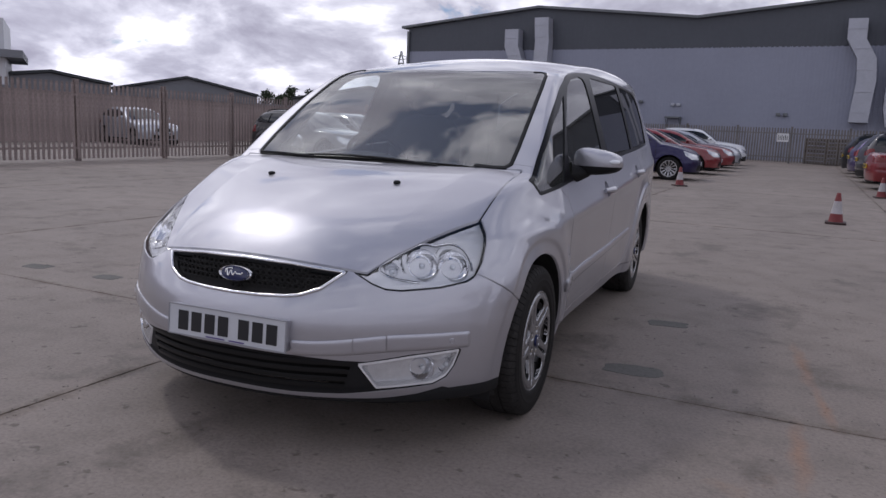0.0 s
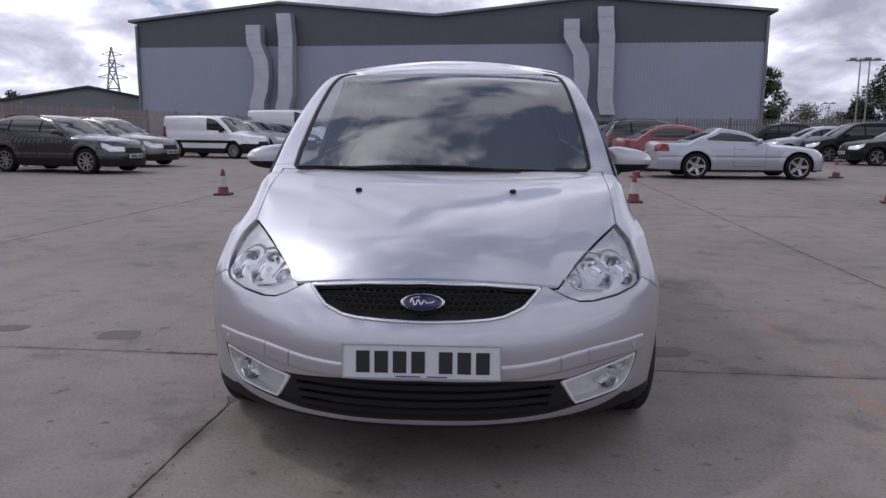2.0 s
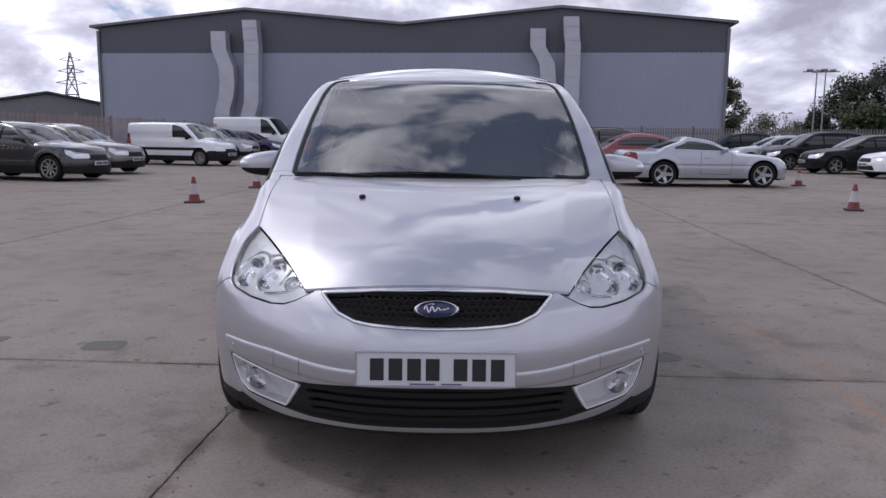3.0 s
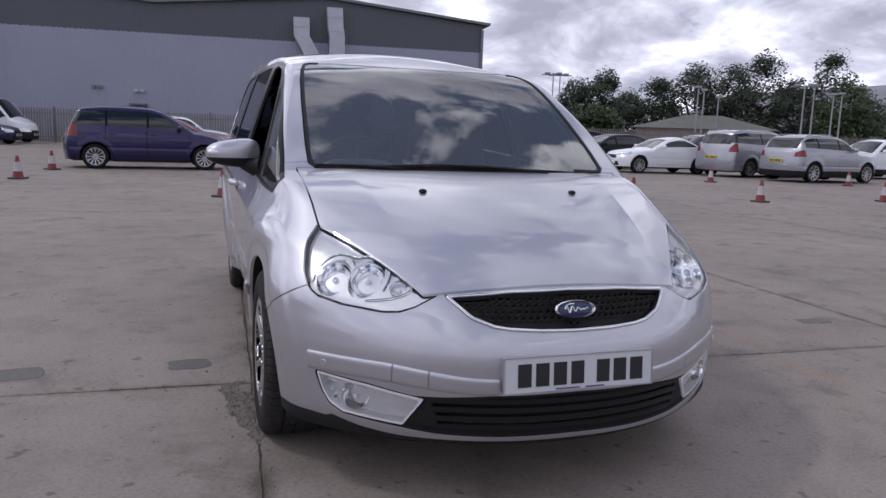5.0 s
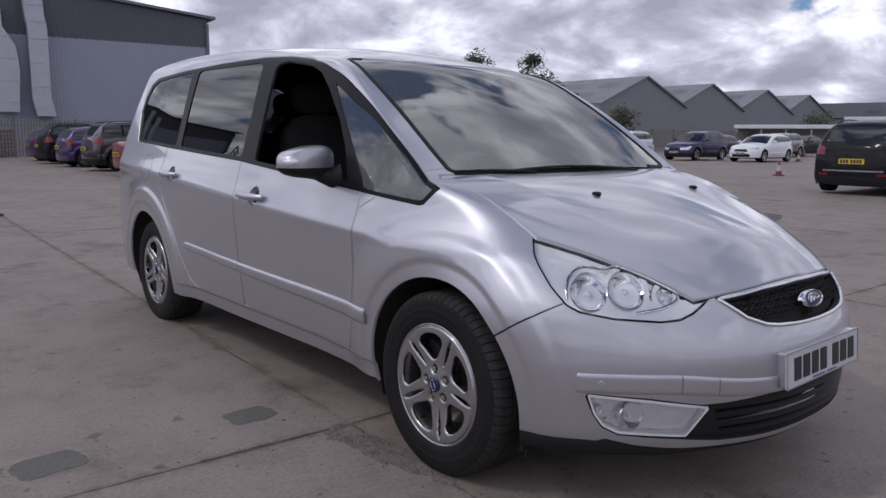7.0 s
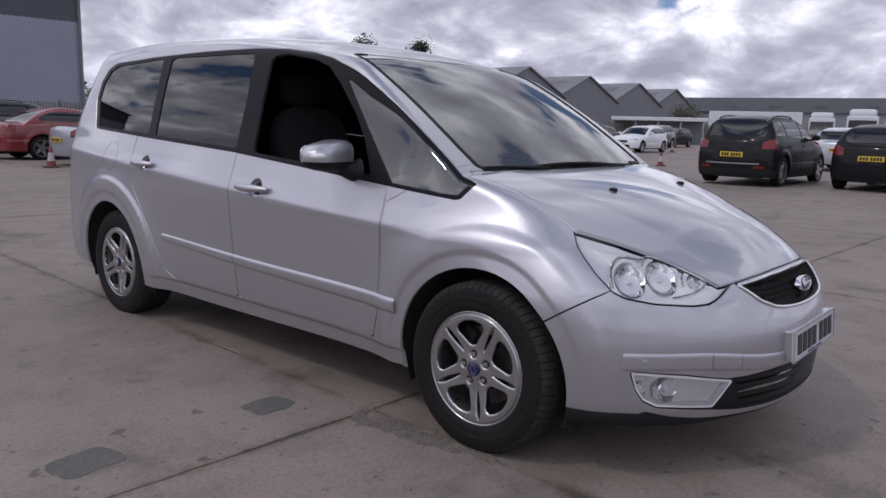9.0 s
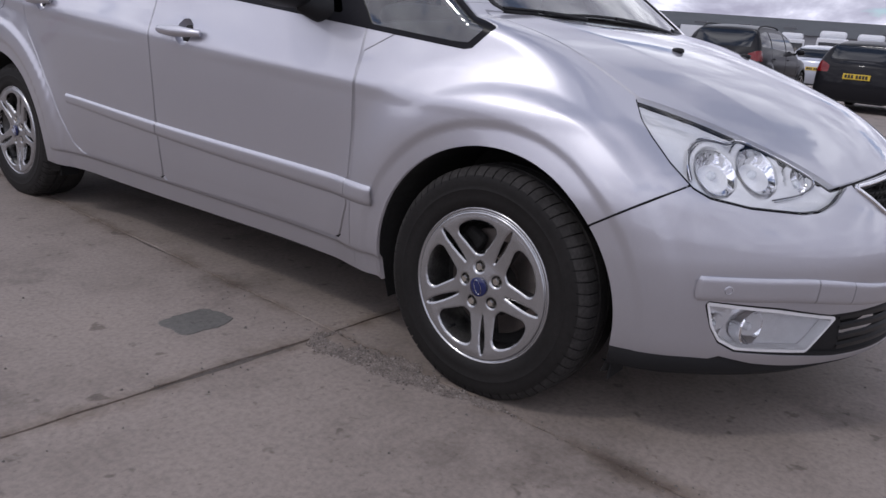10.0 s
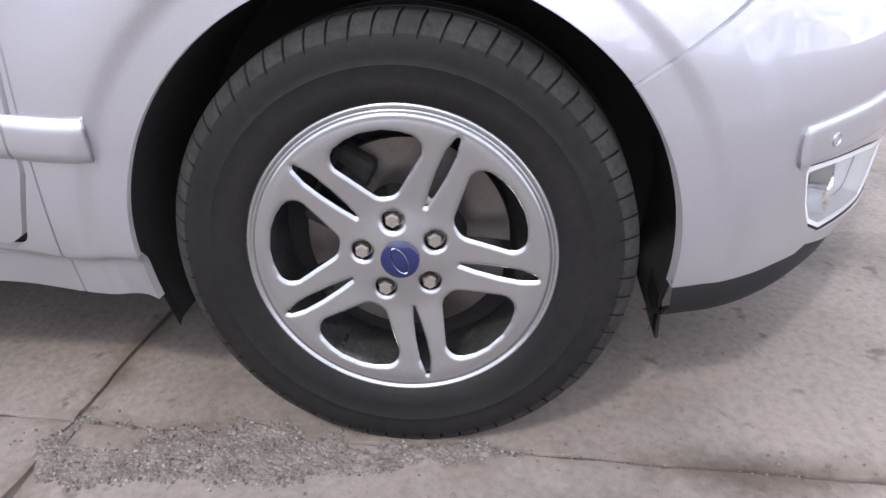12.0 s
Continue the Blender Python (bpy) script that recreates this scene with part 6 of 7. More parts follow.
bm = bmesh.new(); blob(bm, (0, 1.02, 1.36), (0.12, 0.022, 0.036), 3)
part("interior_mirror", bm, BLACK_PLASTIC, hero, smooth=True)
# unseen dark block, added to stop bright ground shining in through the rear window
bm = bmesh.new(); box(bm, (-0.64, 2.95, 1.09), (0.64, 3.50, 1.175), 0.01)
part("rear_light_block", bm, SEAT_CLOTH, hero)
bm = bmesh.new(); box(bm, (-0.78, 0.42, 0.36), (0.78, 2.40, 0.40))
part("cabin_floor", bm, DASH, hero)

# ---------------------------------------------------------------- parked vehicles
GLASS_DARK = material("dark_car_glass", (0.012, 0.014, 0.016), 0.03, spec=0.55, coat=0.15)
LAMP_CLEAR = material("clear_headlamp", (0.62, 0.63, 0.66), 0.12, 0.5, 1.0)
LAMP_RED = material("red_tail_lamp", (0.16, 0.005, 0.006), 0.2, coat=0.25)
PLATE_YELLOW = material("yellow_number_plate", (0.62, 0.43, 0.03), 0.4)
PAINTS = {}


def paint(key):
    tones = {"dark_grey": (0.036, 0.033, 0.036), "brown_grey": (0.16, 0.15, 0.145), "white": (0.72, 0.73, 0.76), "silver": (0.30, 0.305, 0.335), "navy": (0.016, 0.012, 0.066), "red": (0.19, 0.012, 0.018),
             "black": (0.010, 0.010, 0.012), "purple": (0.045, 0.025, 0.12), "light_silver": (0.40, 0.415, 0.465)}
    if key not in PAINTS:
        metal = 0.0 if key in ("white", "red", "black") else 0.5
        PAINTS[key] = material("car_paint_" + key, tones[key], 0.35, metal, {"black": 0.22, "navy": 0.5}.get(key, 1.0), spec=0.1 if key == "black" else 0.5, grain=(0.6, 0.04, 0.002, 0.05))
    return PAINTS[key]


class Shape:
    """A parked vehicle's form from a few lengths; its front axle at y = 0, nose towards -y."""

    def __init__(c, wb, fo, ro, w, h, hb, hn, cowl, top, rear, tail, deck, box_van=False, tyre=0.32):
        c.wb, c.w, c.h, c.hb, c.cowl, c.top, c.rear, c.van, c.tyre = wb, w, h, hb, cowl, top, rear, box_van, tyre
        c.front, c.back, c.high, c.low = -fo - 0.15, wb + ro + 0.15, h + 0.15, 0.6
        c.spine = (0.35, wb + ro - 0.75)
        c.nose_y, c.tail_y = -fo, wb + ro
        c.body_top = steady([(-fo - 0.3, 0.35), (-fo, hn - 0.16), (-fo + 0.12, hn), (-fo + 0.5, hn + 0.55 * (hb - hn)), (cowl, hb), (wb * 0.6, hb + 0.05), (wb + ro * 0.4, max(deck, hb + 0.03) if deck else hb + 0.08), (wb + ro - 0.12, deck or hb + 0.05), (wb + ro + 0.2, (deck or hb + 0.05) - 0.12)])
        c.roof = steady([(cowl - 0.9, hb - 0.62), (cowl, hb), (cowl + (top - cowl) * 0.5, hb + (h - 0.10 - hb) * 0.56), (top, h - 0.09), (top + 0.45, h - 0.015), ((top + rear) / 2 + 0.2, h), (rear, h - (0.02 if box_van else 0.07)), (tail, (deck or hb + 0.02)), (tail + 0.5, (deck or hb) - 0.7)])
        k = w
        lean = 0.90 if box_van else 0.70
        c.side = curve([(0.0, k * 0.86), (0.2, k * 0.945), (0.35, k * 0.985), (0.6, k), (hb - 0.1, k * 0.98), (hb, k * 0.955), (hb + (h - hb) * 0.5, k * (0.955 + lean) / 2 + 0.015), (h - 0.08, k * lean), (h + 0.3, k * (lean - 0.25))])
        c.nose = curve([(0.0, -fo + 0.12), (0.2, -fo + 0.03), (0.4, -fo), (0.6, -fo + 0.02), (hn, -fo + 0.12), (hn + 0.4, -fo + 0.5)])
        c.tails = curve([(0.0, wb + ro - 0.14), (0.3, wb + ro - 0.02), (0.6, wb + ro), (0.95, wb + ro - (0.02 if box_van else 0.06)), (h, wb + ro - (0.08 if box_van else 0.40))])
        c.wheels = ((0.0, tyre), (wb, tyre))

    def field(c, x, y, z):
        w = c.side(z) - np.maximum(0.35 - y, 0) ** 2 * (0.03 + 0.13 * step(0.5, 0.9, z)) - np.maximum(y - c.wb + 0.2, 0) ** 2 * (0.02 if c.van else 0.05)
        for wy, wz in c.wheels:
            w = w + 0.018 * step(c.tyre + 0.19, c.tyre + 0.10, np.hypot(y - wy, z - wz))
        w = w - 0.008 * step(0.05, 0.0, np.abs(z - 0.55))
        side = x - w
        crown = 0.10 * x * x
        top = np.minimum(z - c.body_top(y) + crown, z - c.roof(y - 0.10 * x * x) + crown * 0.8)
        front = (c.nose(z) + 0.50 * np.abs(x) ** 2.4 - y) / np.sqrt(1 + (1.2 * np.abs(x) ** 1.4) ** 2)
        rear = y - c.tails(z) + (0.04 if c.van else 0.22) * x * x
        d = smax(side, front, 0.14)
        d = smax(d, top, 0.08)
        return smax(d, rear, 0.10)


SHAPES = {
    "hatch": Shape(2.62, 0.86, 0.72, 0.89, 1.48, 0.98, 0.76, 0.42, 1.25, 2.75, 3.20, 0),
    "suv": Shape(2.62, 0.86, 0.82, 0.91, 1.62, 1.06, 0.86, 0.40, 1.10, 2.85, 3.32, 0, tyre=0.345),
    "low_suv": Shape(2.56, 0.86, 0.78, 0.875, 1.52, 1.01, 0.82, 0.40, 1.12, 2.75, 3.20, 0, tyre=0.335),
    "mpv": Shape(2.70, 0.82, 0.80, 0.87, 1.63, 1.03, 0.78, 0.22, 1.05, 3.05, 3.40, 0),
    "big_mpv": Shape(3.05, 0.92, 1.05, 0.97, 1.75, 1.12, 0.88, 0.35, 1.25, 3.65, 4.02, 0, tyre=0.34),
    "saloon": Shape(2.72, 0.85, 1.00, 0.88, 1.42, 0.94, 0.72, 0.50, 1.30, 2.45, 3.05, 1.0),
    "coupe": Shape(2.56, 0.86, 1.08, 0.91, 1.31, 0.90, 0.72, 0.62, 1.28, 1.98, 2.66, 0.95, tyre=0.335),
    "cabrio": Shape(2.66, 0.77, 0.95, 0.875, 1.40, 0.95, 0.73, 0.55, 1.30, 2.15, 2.75, 1.0),
    "van": Shape(2.80, 0.88, 0.76, 0.90, 1.73, 1.06, 0.86, 0.08, 0.82, 3.38, 3.53, 0, True),
    "big_van": Shape(3.45, 0.95, 1.0, 1.02, 2.33, 1.30, 0.98, -0.15, 0.75, 4.25, 4.42, 0, True, tyre=0.34),
}
PIECES = {}


def pieces(kind):
    """Cut surfaces of one kind of vehicle, made once."""
    if kind in PIECES:
        return PIECES[kind]
    c = SHAPES[kind]
    s = shell(c, 0.042, 0.042, 1.0)
    got = {}
    V = s[0]
    _, s = cut(s, V[:, 2] - 0.20)
    V = s[0]
    inner, _ = cut(s, np.maximum(V[:, 2] - c.hb + 0.03, 0.42 - V[:, 2]))
    for wy, wz in c.wheels:
        V = inner[0]
        _, inner = cut(inner, np.where(V[:, 0] > 0.4, np.hypot(V[:, 1] - wy, V[:, 2] - wz) - c.tyre - 0.09, 1.0))
    got["inner_shell"] = moved(inner, -0.03)
    for wy, wz in c.wheels:
        V = s[0]
        _, s = cut(s, np.where(V[:, 0] > 0.4, np.hypot(V[:, 1] - wy, V[:, 2] - wz) - c.tyre - 0.055, 1.0))
    belt = lambda y: c.body_top(y) * 0 + c.hb + 0.015 + 0.03 * y

    def side_glass(V):
        x, y, z = V.T
        upper = z - (c.roof(y - 0.10 * x * x) - 0.115)
        return np.maximum.reduce([belt(y) - z, upper, 0.40 - x, z - c.h + 0.13])
    ends = {"van": (0.10, 1.28), "big_van": (0.0, 1.15), "coupe": (0.75, 2.30), "cabrio": (0.7, 2.6)}.get(kind, (c.cowl + 0.18, c.rear + (0.30 if kind == "saloon" else 0.18)))
    band_, s = cut(s, np.maximum.reduce([side_glass(s[0]), ends[0] - s[0][:, 1], s[0][:, 1] - ends[1]]))
    n = 1 if kind in ("van", "big_van", "coupe", "cabrio") else 3 if kind in ("mpv", "big_mpv", "suv", "low_suv") else 2
    marks = {1: [], 2: [1.45], 3: [1.42, 2.42]}[n]
    edges = [-9] + marks + [99]
    got["side_window"] = []
    for a, b in zip(edges, edges[1:]):
        p, _ = cut(band_, np.maximum(a + 0.03 - band_[0][:, 1], band_[0][:, 1] - b + 0.03))
        got["side_window"].append(p)
    got["pillar_trim"] = moved(band_, -0.012)
    V = s[0]
    got["windscreen"], s = cut(s, np.maximum.reduce([V[:, 0] - (c.w * 0.80 - 0.14 * (V[:, 1] - c.cowl)), V[:, 1] - c.top - 0.02, c.cowl + 0.05 - V[:, 1], c.hb - 0.06 - V[:, 2], c.body_top(V[:, 1]) - 0.1 * V[:, 0] ** 2 + 0.015 - V[:, 2]]))
    V = s[0]
    zb = c.hb + 0.08
    got["rear_window"], s = cut(s, np.maximum.reduce([V[:, 0] - c.w * 0.70, c.rear + 0.10 - V[:, 1], zb - V[:, 2], V[:, 2] - c.h + 0.13]) if not c.van else V[:, 2] + 9)
    V = s[0]
    got["headlight"], s = cut(s, np.where(V[:, 1] < 0.1, outline(V[:, 0] + (V[:, 1] - c.nose_y), V[:, 2], [(0.42, 0.60), (0.42, 0.68), (0.95, 0.74), (1.22, 0.80), (1.18, 0.70), (0.95, 0.60)], 0.015), 1.0))
    V = s[0]
    q = c.tail_y - V[:, 1]
    tall = 0.45 if c.van or kind in ("big_mpv", "mpv") else 0.12
    got["tail_light"], s = cut(s, np.where(V[:, 1] > c.tail_y - 0.40, outline(V[:, 0] - q * 0.6, V[:, 2], [(0.62 * c.w, c.hb - 0.19), (0.60 * c.w, c.hb - 0.07), (0.74 * c.w, c.hb + tall - 0.10), (1.2, c.hb + tall - 0.08), (1.2, c.hb - 0.16)] if not c.van else [(0.80 * c.w, 0.7), (0.80 * c.w, 1.25), (1.2, 1.25), (1.2, 0.7)], 0.015), 1.0))
    V = s[0]
    got["grille"], s = cut(s, np.where(V[:, 1] < -0.4, np.minimum(outline(V[:, 0], V[:, 2], [(-0.4, 0.55), (0.36, 0.55), (0.42, 0.66), (-0.4, 0.67)], 0.01), outline(V[:, 0], V[:, 2], [(-0.5, 0.28), (0.50, 0.28), (0.44, 0.42), (-0.5, 0.42)], 0.01)), 1.0))
    V = s[0]
    dark_low = kind in ("suv", "low_suv", "van", "big_van")
    got["lower_trim"], s = cut(s, V[:, 2] - (0.40 if dark_low else 0.245) - (0.20 * step(0.0, -0.45, V[:, 1]) if c.van else 0.0))
    got["side_strip"] = None
    if c.van:
        V = s[0]
        got["side_strip"], s = cut(s, np.where(V[:, 0] > 0.5, np.maximum(np.abs(V[:, 2] - 0.66) - 0.055, np.abs(V[:, 1] - c.wb / 2 - 0.2) - c.wb / 2 - 0.35), 1.0))
    got["door"] = []
    bounds = [(c.cowl + 0.16, 1.45), (1.45, 2.45)] if n > 1 else [(c.cowl + 0.2, 1.62)]
    for a, b in bounds:
        d, s = take(s, lambda V: np.where((V[:, 0] > 0.5), np.maximum.reduce([a + 0.004 - V[:, 1], V[:, 1] - b + 0.004, 0.34 + 0.06 * (kind == "suv") - V[:, 2], V[:, 2] - belt(V[:, 1]) - 0.02, c.tyre + 0.10 - np.hypot(V[:, 1] - c.wb, V[:, 2] - c.tyre)]), 1.0), 0.006)
        got["door"].append(d)
    got["body"] = s
    PIECES[kind] = got
    return got


WHEEL_PARTS, MARK = {}, {}


def plain_wheel(parent, side, y, z, x, r, style):
    key = (round(r, 3), style)
    if key not in WHEEL_PARTS:
        bm = tyre_bm(r, r * 0.70, 0.205, 36, False)
        tyre = bpy.data.meshes.new("tyre"); bm.to_mesh(tyre); bm.free(); tyre.materials.append(RUBBER)
        tyre.polygons.foreach_set("use_smooth", [True] * len(tyre.polygons))
        R = r * 0.72
        disc = polar_disc(R, 18, 80, curve([(0.0, -0.01), (0.05, -0.012), (R * 0.8, 0.002), (R, 0.004)]))
        yy, zz = disc[0][:, 1], disc[0][:, 2]
        f = np.full(len(yy), 1e9)
        n = {"five": 5, "ten": 9, "cap": 12}[style]
        for i in range(n):
            a = (i + 0.5) * 2 * math.pi / n
            u, v = yy * math.cos(a) + zz * math.sin(a), -yy * math.sin(a) + zz * math.cos(a)
            wide = {"five": 0.38, "ten": 0.20, "cap": 0.09}[style]
            f = np.minimum(f, outline(u, v, [(R * 0.36, -0.008), (R * 0.36, 0.008), (R * 0.84, R * wide), (R * 0.88, 0), (R * 0.84, -R * wide)], 0.006))
        _, sp = cut(disc, f)
        holder = new("holder")
        ob = body_mesh("rim", sp, ALLOY, holder, flange=0.03)
        rim = ob.data
        bpy.data.objects.remove(ob); bpy.data.objects.remove(holder)
        bm = bmesh.new(); lathe(bm, [(R, -0.01), (R * 0.92, -0.06), (0.0, -0.07)], 24, Matrix.Rotation(math.pi / 2, 4, "Y"))
        back_ = bpy.data.meshes.new("wheel_back"); bm.to_mesh(back_); bm.free(); back_.materials.append(DARK_VOID)
        WHEEL_PARTS[key] = tyre, rim, back_
    hub = new("wheel"); hub.parent = parent
    hub.location = (side * x, y, z)
    if side < 0:
        hub.rotation_euler = (0, 0, math.pi)
    for name, data in zip(("tyre", "rim", "wheel_back"), WHEEL_PARTS[key]):
        o = new(name, data); o.parent = hub


COLOUR_WORDS = {"dark_grey": "dark grey", "brown_grey": "brownish grey", "white": "white", "silver": "silver", "navy": "dark blue", "red": "red", "black": "black", "purple": "purple-blue", "light_silver": "pale silver"}
KIND_WORDS = {"hatch": "hatchback", "suv": "crossover", "low_suv": "small crossover", "mpv": "people carrier", "big_mpv": "large people carrier", "saloon": "saloon", "coupe": "two-seat coupe", "cabrio": "soft-top convertible", "van": "panel van", "big_van": "high-roofed panel van"}


def roof_height(c, x, y):
    """Height of a vehicle's top skin over (x, y)."""
    zs = np.linspace(c.hb, c.h + 0.1, 160)
    inside = c.field(np.full(160, x), np.full(160, y), zs) < 0
    return float(zs[inside].max()) if inside.any() else c.h


def tail_at(c, x, z):
    """How far back a vehicle's tail reaches at (x, z)."""
    ys = np.linspace(c.wb, c.tail_y + 0.1, 240)
    inside = c.field(np.full(240, abs(x)), ys, np.full(240, z)) < 0
    return float(ys[inside].max()) if inside.any() else c.tail_y


def vehicle(kind, colour, x, y, heading, note, style="five", rear_strip=False):
    """x, y: middle between the axles; heading: degrees, 0 drives towards +x."""
    c, got = SHAPES[kind], pieces(kind)
    m = Matrix.Translation((x, y, 0)) @ Matrix.Rotation(radians(heading + 90), 4, "Z") @ Matrix.Translation((0, -c.wb / 2, 0))
    ob = thing("van" if c.van else "car", m, f"{COLOUR_WORDS[colour]} {KIND_WORDS[kind]} {note}", "van" if c.van else "car", "parked vehicles in the yard")
    mat = paint(colour)
    body_mesh("body", joined(got["body"]), mat, ob, flange=0.02)
    body_mesh("inner_shell", joined(got["inner_shell"]), DARK_VOID, ob, flange=0)
    for name, m_, fl in (("windscreen", GLASS_DARK, 0.01), ("rear_window", GLASS_DARK, 0.01), ("grille", BLACK_PLASTIC, 0), ("lower_trim", BLACK_PLASTIC, 0)):
        if len(got[name][2]):
            body_mesh(name, joined(moved(got[name], -0.006 if name != "lower_trim" else 0.0)), m_, ob, flange=fl)
    for mirror in (False, True):
        for p in got["side_window"]:
            if len(p[2]):
                body_mesh("side_window", moved(p, -0.004), GLASS_DARK, ob, mirror, flange=0.0)
        body_mesh("pillar_trim", got["pillar_trim"], TRIM_BLACK, ob, mirror, flange=0.0)
        for d in got["door"]:
            door = body_mesh("door", d, mat, ob, mirror, flange=0.02)
            y1 = d[0][np.unique(d[2]), 1].max()
            z1 = c.hb - 0.13
            xx = float(c.side(z1)) - 0.001
            bm = bmesh.new(); blob(bm, ((-1 if mirror else 1) * (xx + 0.012), y1 - 0.16, z1), (0.016, 0.09, 0.014), 2.5, 6, 10)
            part("handle", bm, mat, door, smooth=True)
        body_mesh("headlight", moved(got["headlight"], 0.002), LAMP_CLEAR, ob, mirror, flange=0.02)
        body_mesh("tail_light", moved(got["tail_light"], 0.004), LAMP_RED, ob, mirror, flange=0.02)
        sx = -1 if mirror else 1
        bm = bmesh.new(); blob(bm, (sx * (c.w + 0.09), c.cowl + 0.42, c.hb + 0.07), (0.10, 0.06, 0.065 + 0.05 * c.van), 2.8, 8, 12)
        sweep(bm, [(sx * (c.w * 0.94), c.cowl + 0.40, c.hb + 0.0), (sx * (c.w + 0.04), c.cowl + 0.42, c.hb + 0.05)], 0.022, 6)
        part("door_mirror", bm, BLACK_PLASTIC if c.van else mat, ob, smooth=True)
        for wy, wz in c.wheels:
            plain_wheel(ob, sx, wy, c.tyre - 0.003, c.w - 0.012, c.tyre, style)
            bm = bmesh.new()
            n, r = 16, c.tyre + 0.058
            rows_ = [[bm.verts.new((sx * xx, wy + r * math.cos(math.pi * k / n), wz + r * math.sin(math.pi * k / n))) for k in range(n + 1)] for xx in (c.w - 0.03, c.w - 0.32)]
            for k in range(n):
                bm.faces.new((rows_[0][k], rows_[0][k + 1], rows_[1][k + 1], rows_[1][k]))
            bm.faces.new(rows_[1])
            part("wheel_housing", bm, DARK_VOID, ob)
    bm = bmesh.new(); box(bm, (-c.w * 0.6, c.nose_y + 0.25, 0.19), (c.w * 0.6, c.tail_y - 0.25, 0.5)); box(bm, (-c.w * 0.9, c.tyre + 0.12, 0.19), (c.w * 0.9, c.wb - c.tyre - 0.12, 0.45))
    part("underbody", bm, DARK_VOID, ob)
    if kind in ("suv", "low_suv", "big_mpv"):
        for sx in (-1, 1):
            bm = bmesh.new()
            xr = c.w * 0.66
            way = [(sx * xr, yy, roof_height(c, xr, yy) + lift) for yy, lift in [(c.top + 0.42, 0.0), (c.top + 0.50, 0.035)] + [(c.top + 0.50 + (c.rear - c.top - 0.60) * k / 6, 0.045) for k in range(1, 6)] + [(c.rear - 0.10, 0.035), (c.rear - 0.02, 0.0)]]
            sweep(bm, way, 0.016, 6)
            part("roof_rail", bm, BLACK_PLASTIC if colour in ("black", "dark_grey") else ALLOY, ob, smooth=True)
    if got["side_strip"] is not None:
        for mirror in (False, True):
            body_mesh("side_strip", moved(got["side_strip"], 0.006), BLACK_PLASTIC, ob, mirror, flange=0.01)
    if rear_strip:
        for zc, hh, name, mat_, xs in ((0.52, 0.016, "bumper_strip", ALLOY, [(-0.62, 0.62)]), (0.44, 0.024, "reflector", LAMP_RED, [(-0.72, -0.50), (0.50, 0.72)])):
            for xa, xb in xs:
                bm = bmesh.new()
                cols = [[bm.verts.new((xa + (xb - xa) * k / 12, tail_at(c, xa + (xb - xa) * k / 12, zc + dz) + o, zc + dz)) for dz, o in ((-hh, -0.01), (-hh, 0.010), (hh, 0.010), (hh, -0.01))] for k in range(13)]
                for a, b in zip(cols, cols[1:]):
                    for q in range(3):
                        bm.faces.new((a[q], a[q + 1], b[q + 1], b[q]))
                bm.faces.new(cols[0]); bm.faces.new(cols[-1][::-1])
                part(name, bm, mat_, ob)
    for at, mat_, sgn in ((c.nose_y - 0.012, PLATE_WHITE, 1), (c.tail_y + 0.006, PLATE_YELLOW, -1)):
        zc = 0.46 if sgn > 0 else (0.72 if kind in ("suv", "low_suv", "hatch", "mpv", "big_mpv") else 0.62)
        bm = bmesh.new(); box(bm, (-0.26, at - 0.012, zc - 0.055), (0.26, at + 0.012, zc + 0.055), 0.004)
        pl = part("number_plate", bm, mat_, ob)
        if "mark" not in MARK:
            bm = bmesh.new(); box(bm, (0, -0.002, -0.036), (0.044, 0.002, 0.036))
            MARK["mark"] = bpy.data.meshes.new("plate_mark"); bm.to_mesh(MARK["mark"]); bm.free(); MARK["mark"].materials.append(PLATE_INK)
        for k in range(7):
            o = new("plate_mark", MARK["mark"]); o.parent = pl
            o.location = (-0.214 + k * 0.0605 + (0.030 if k > 3 else 0), at - sgn * 0.013, zc)
    return ob


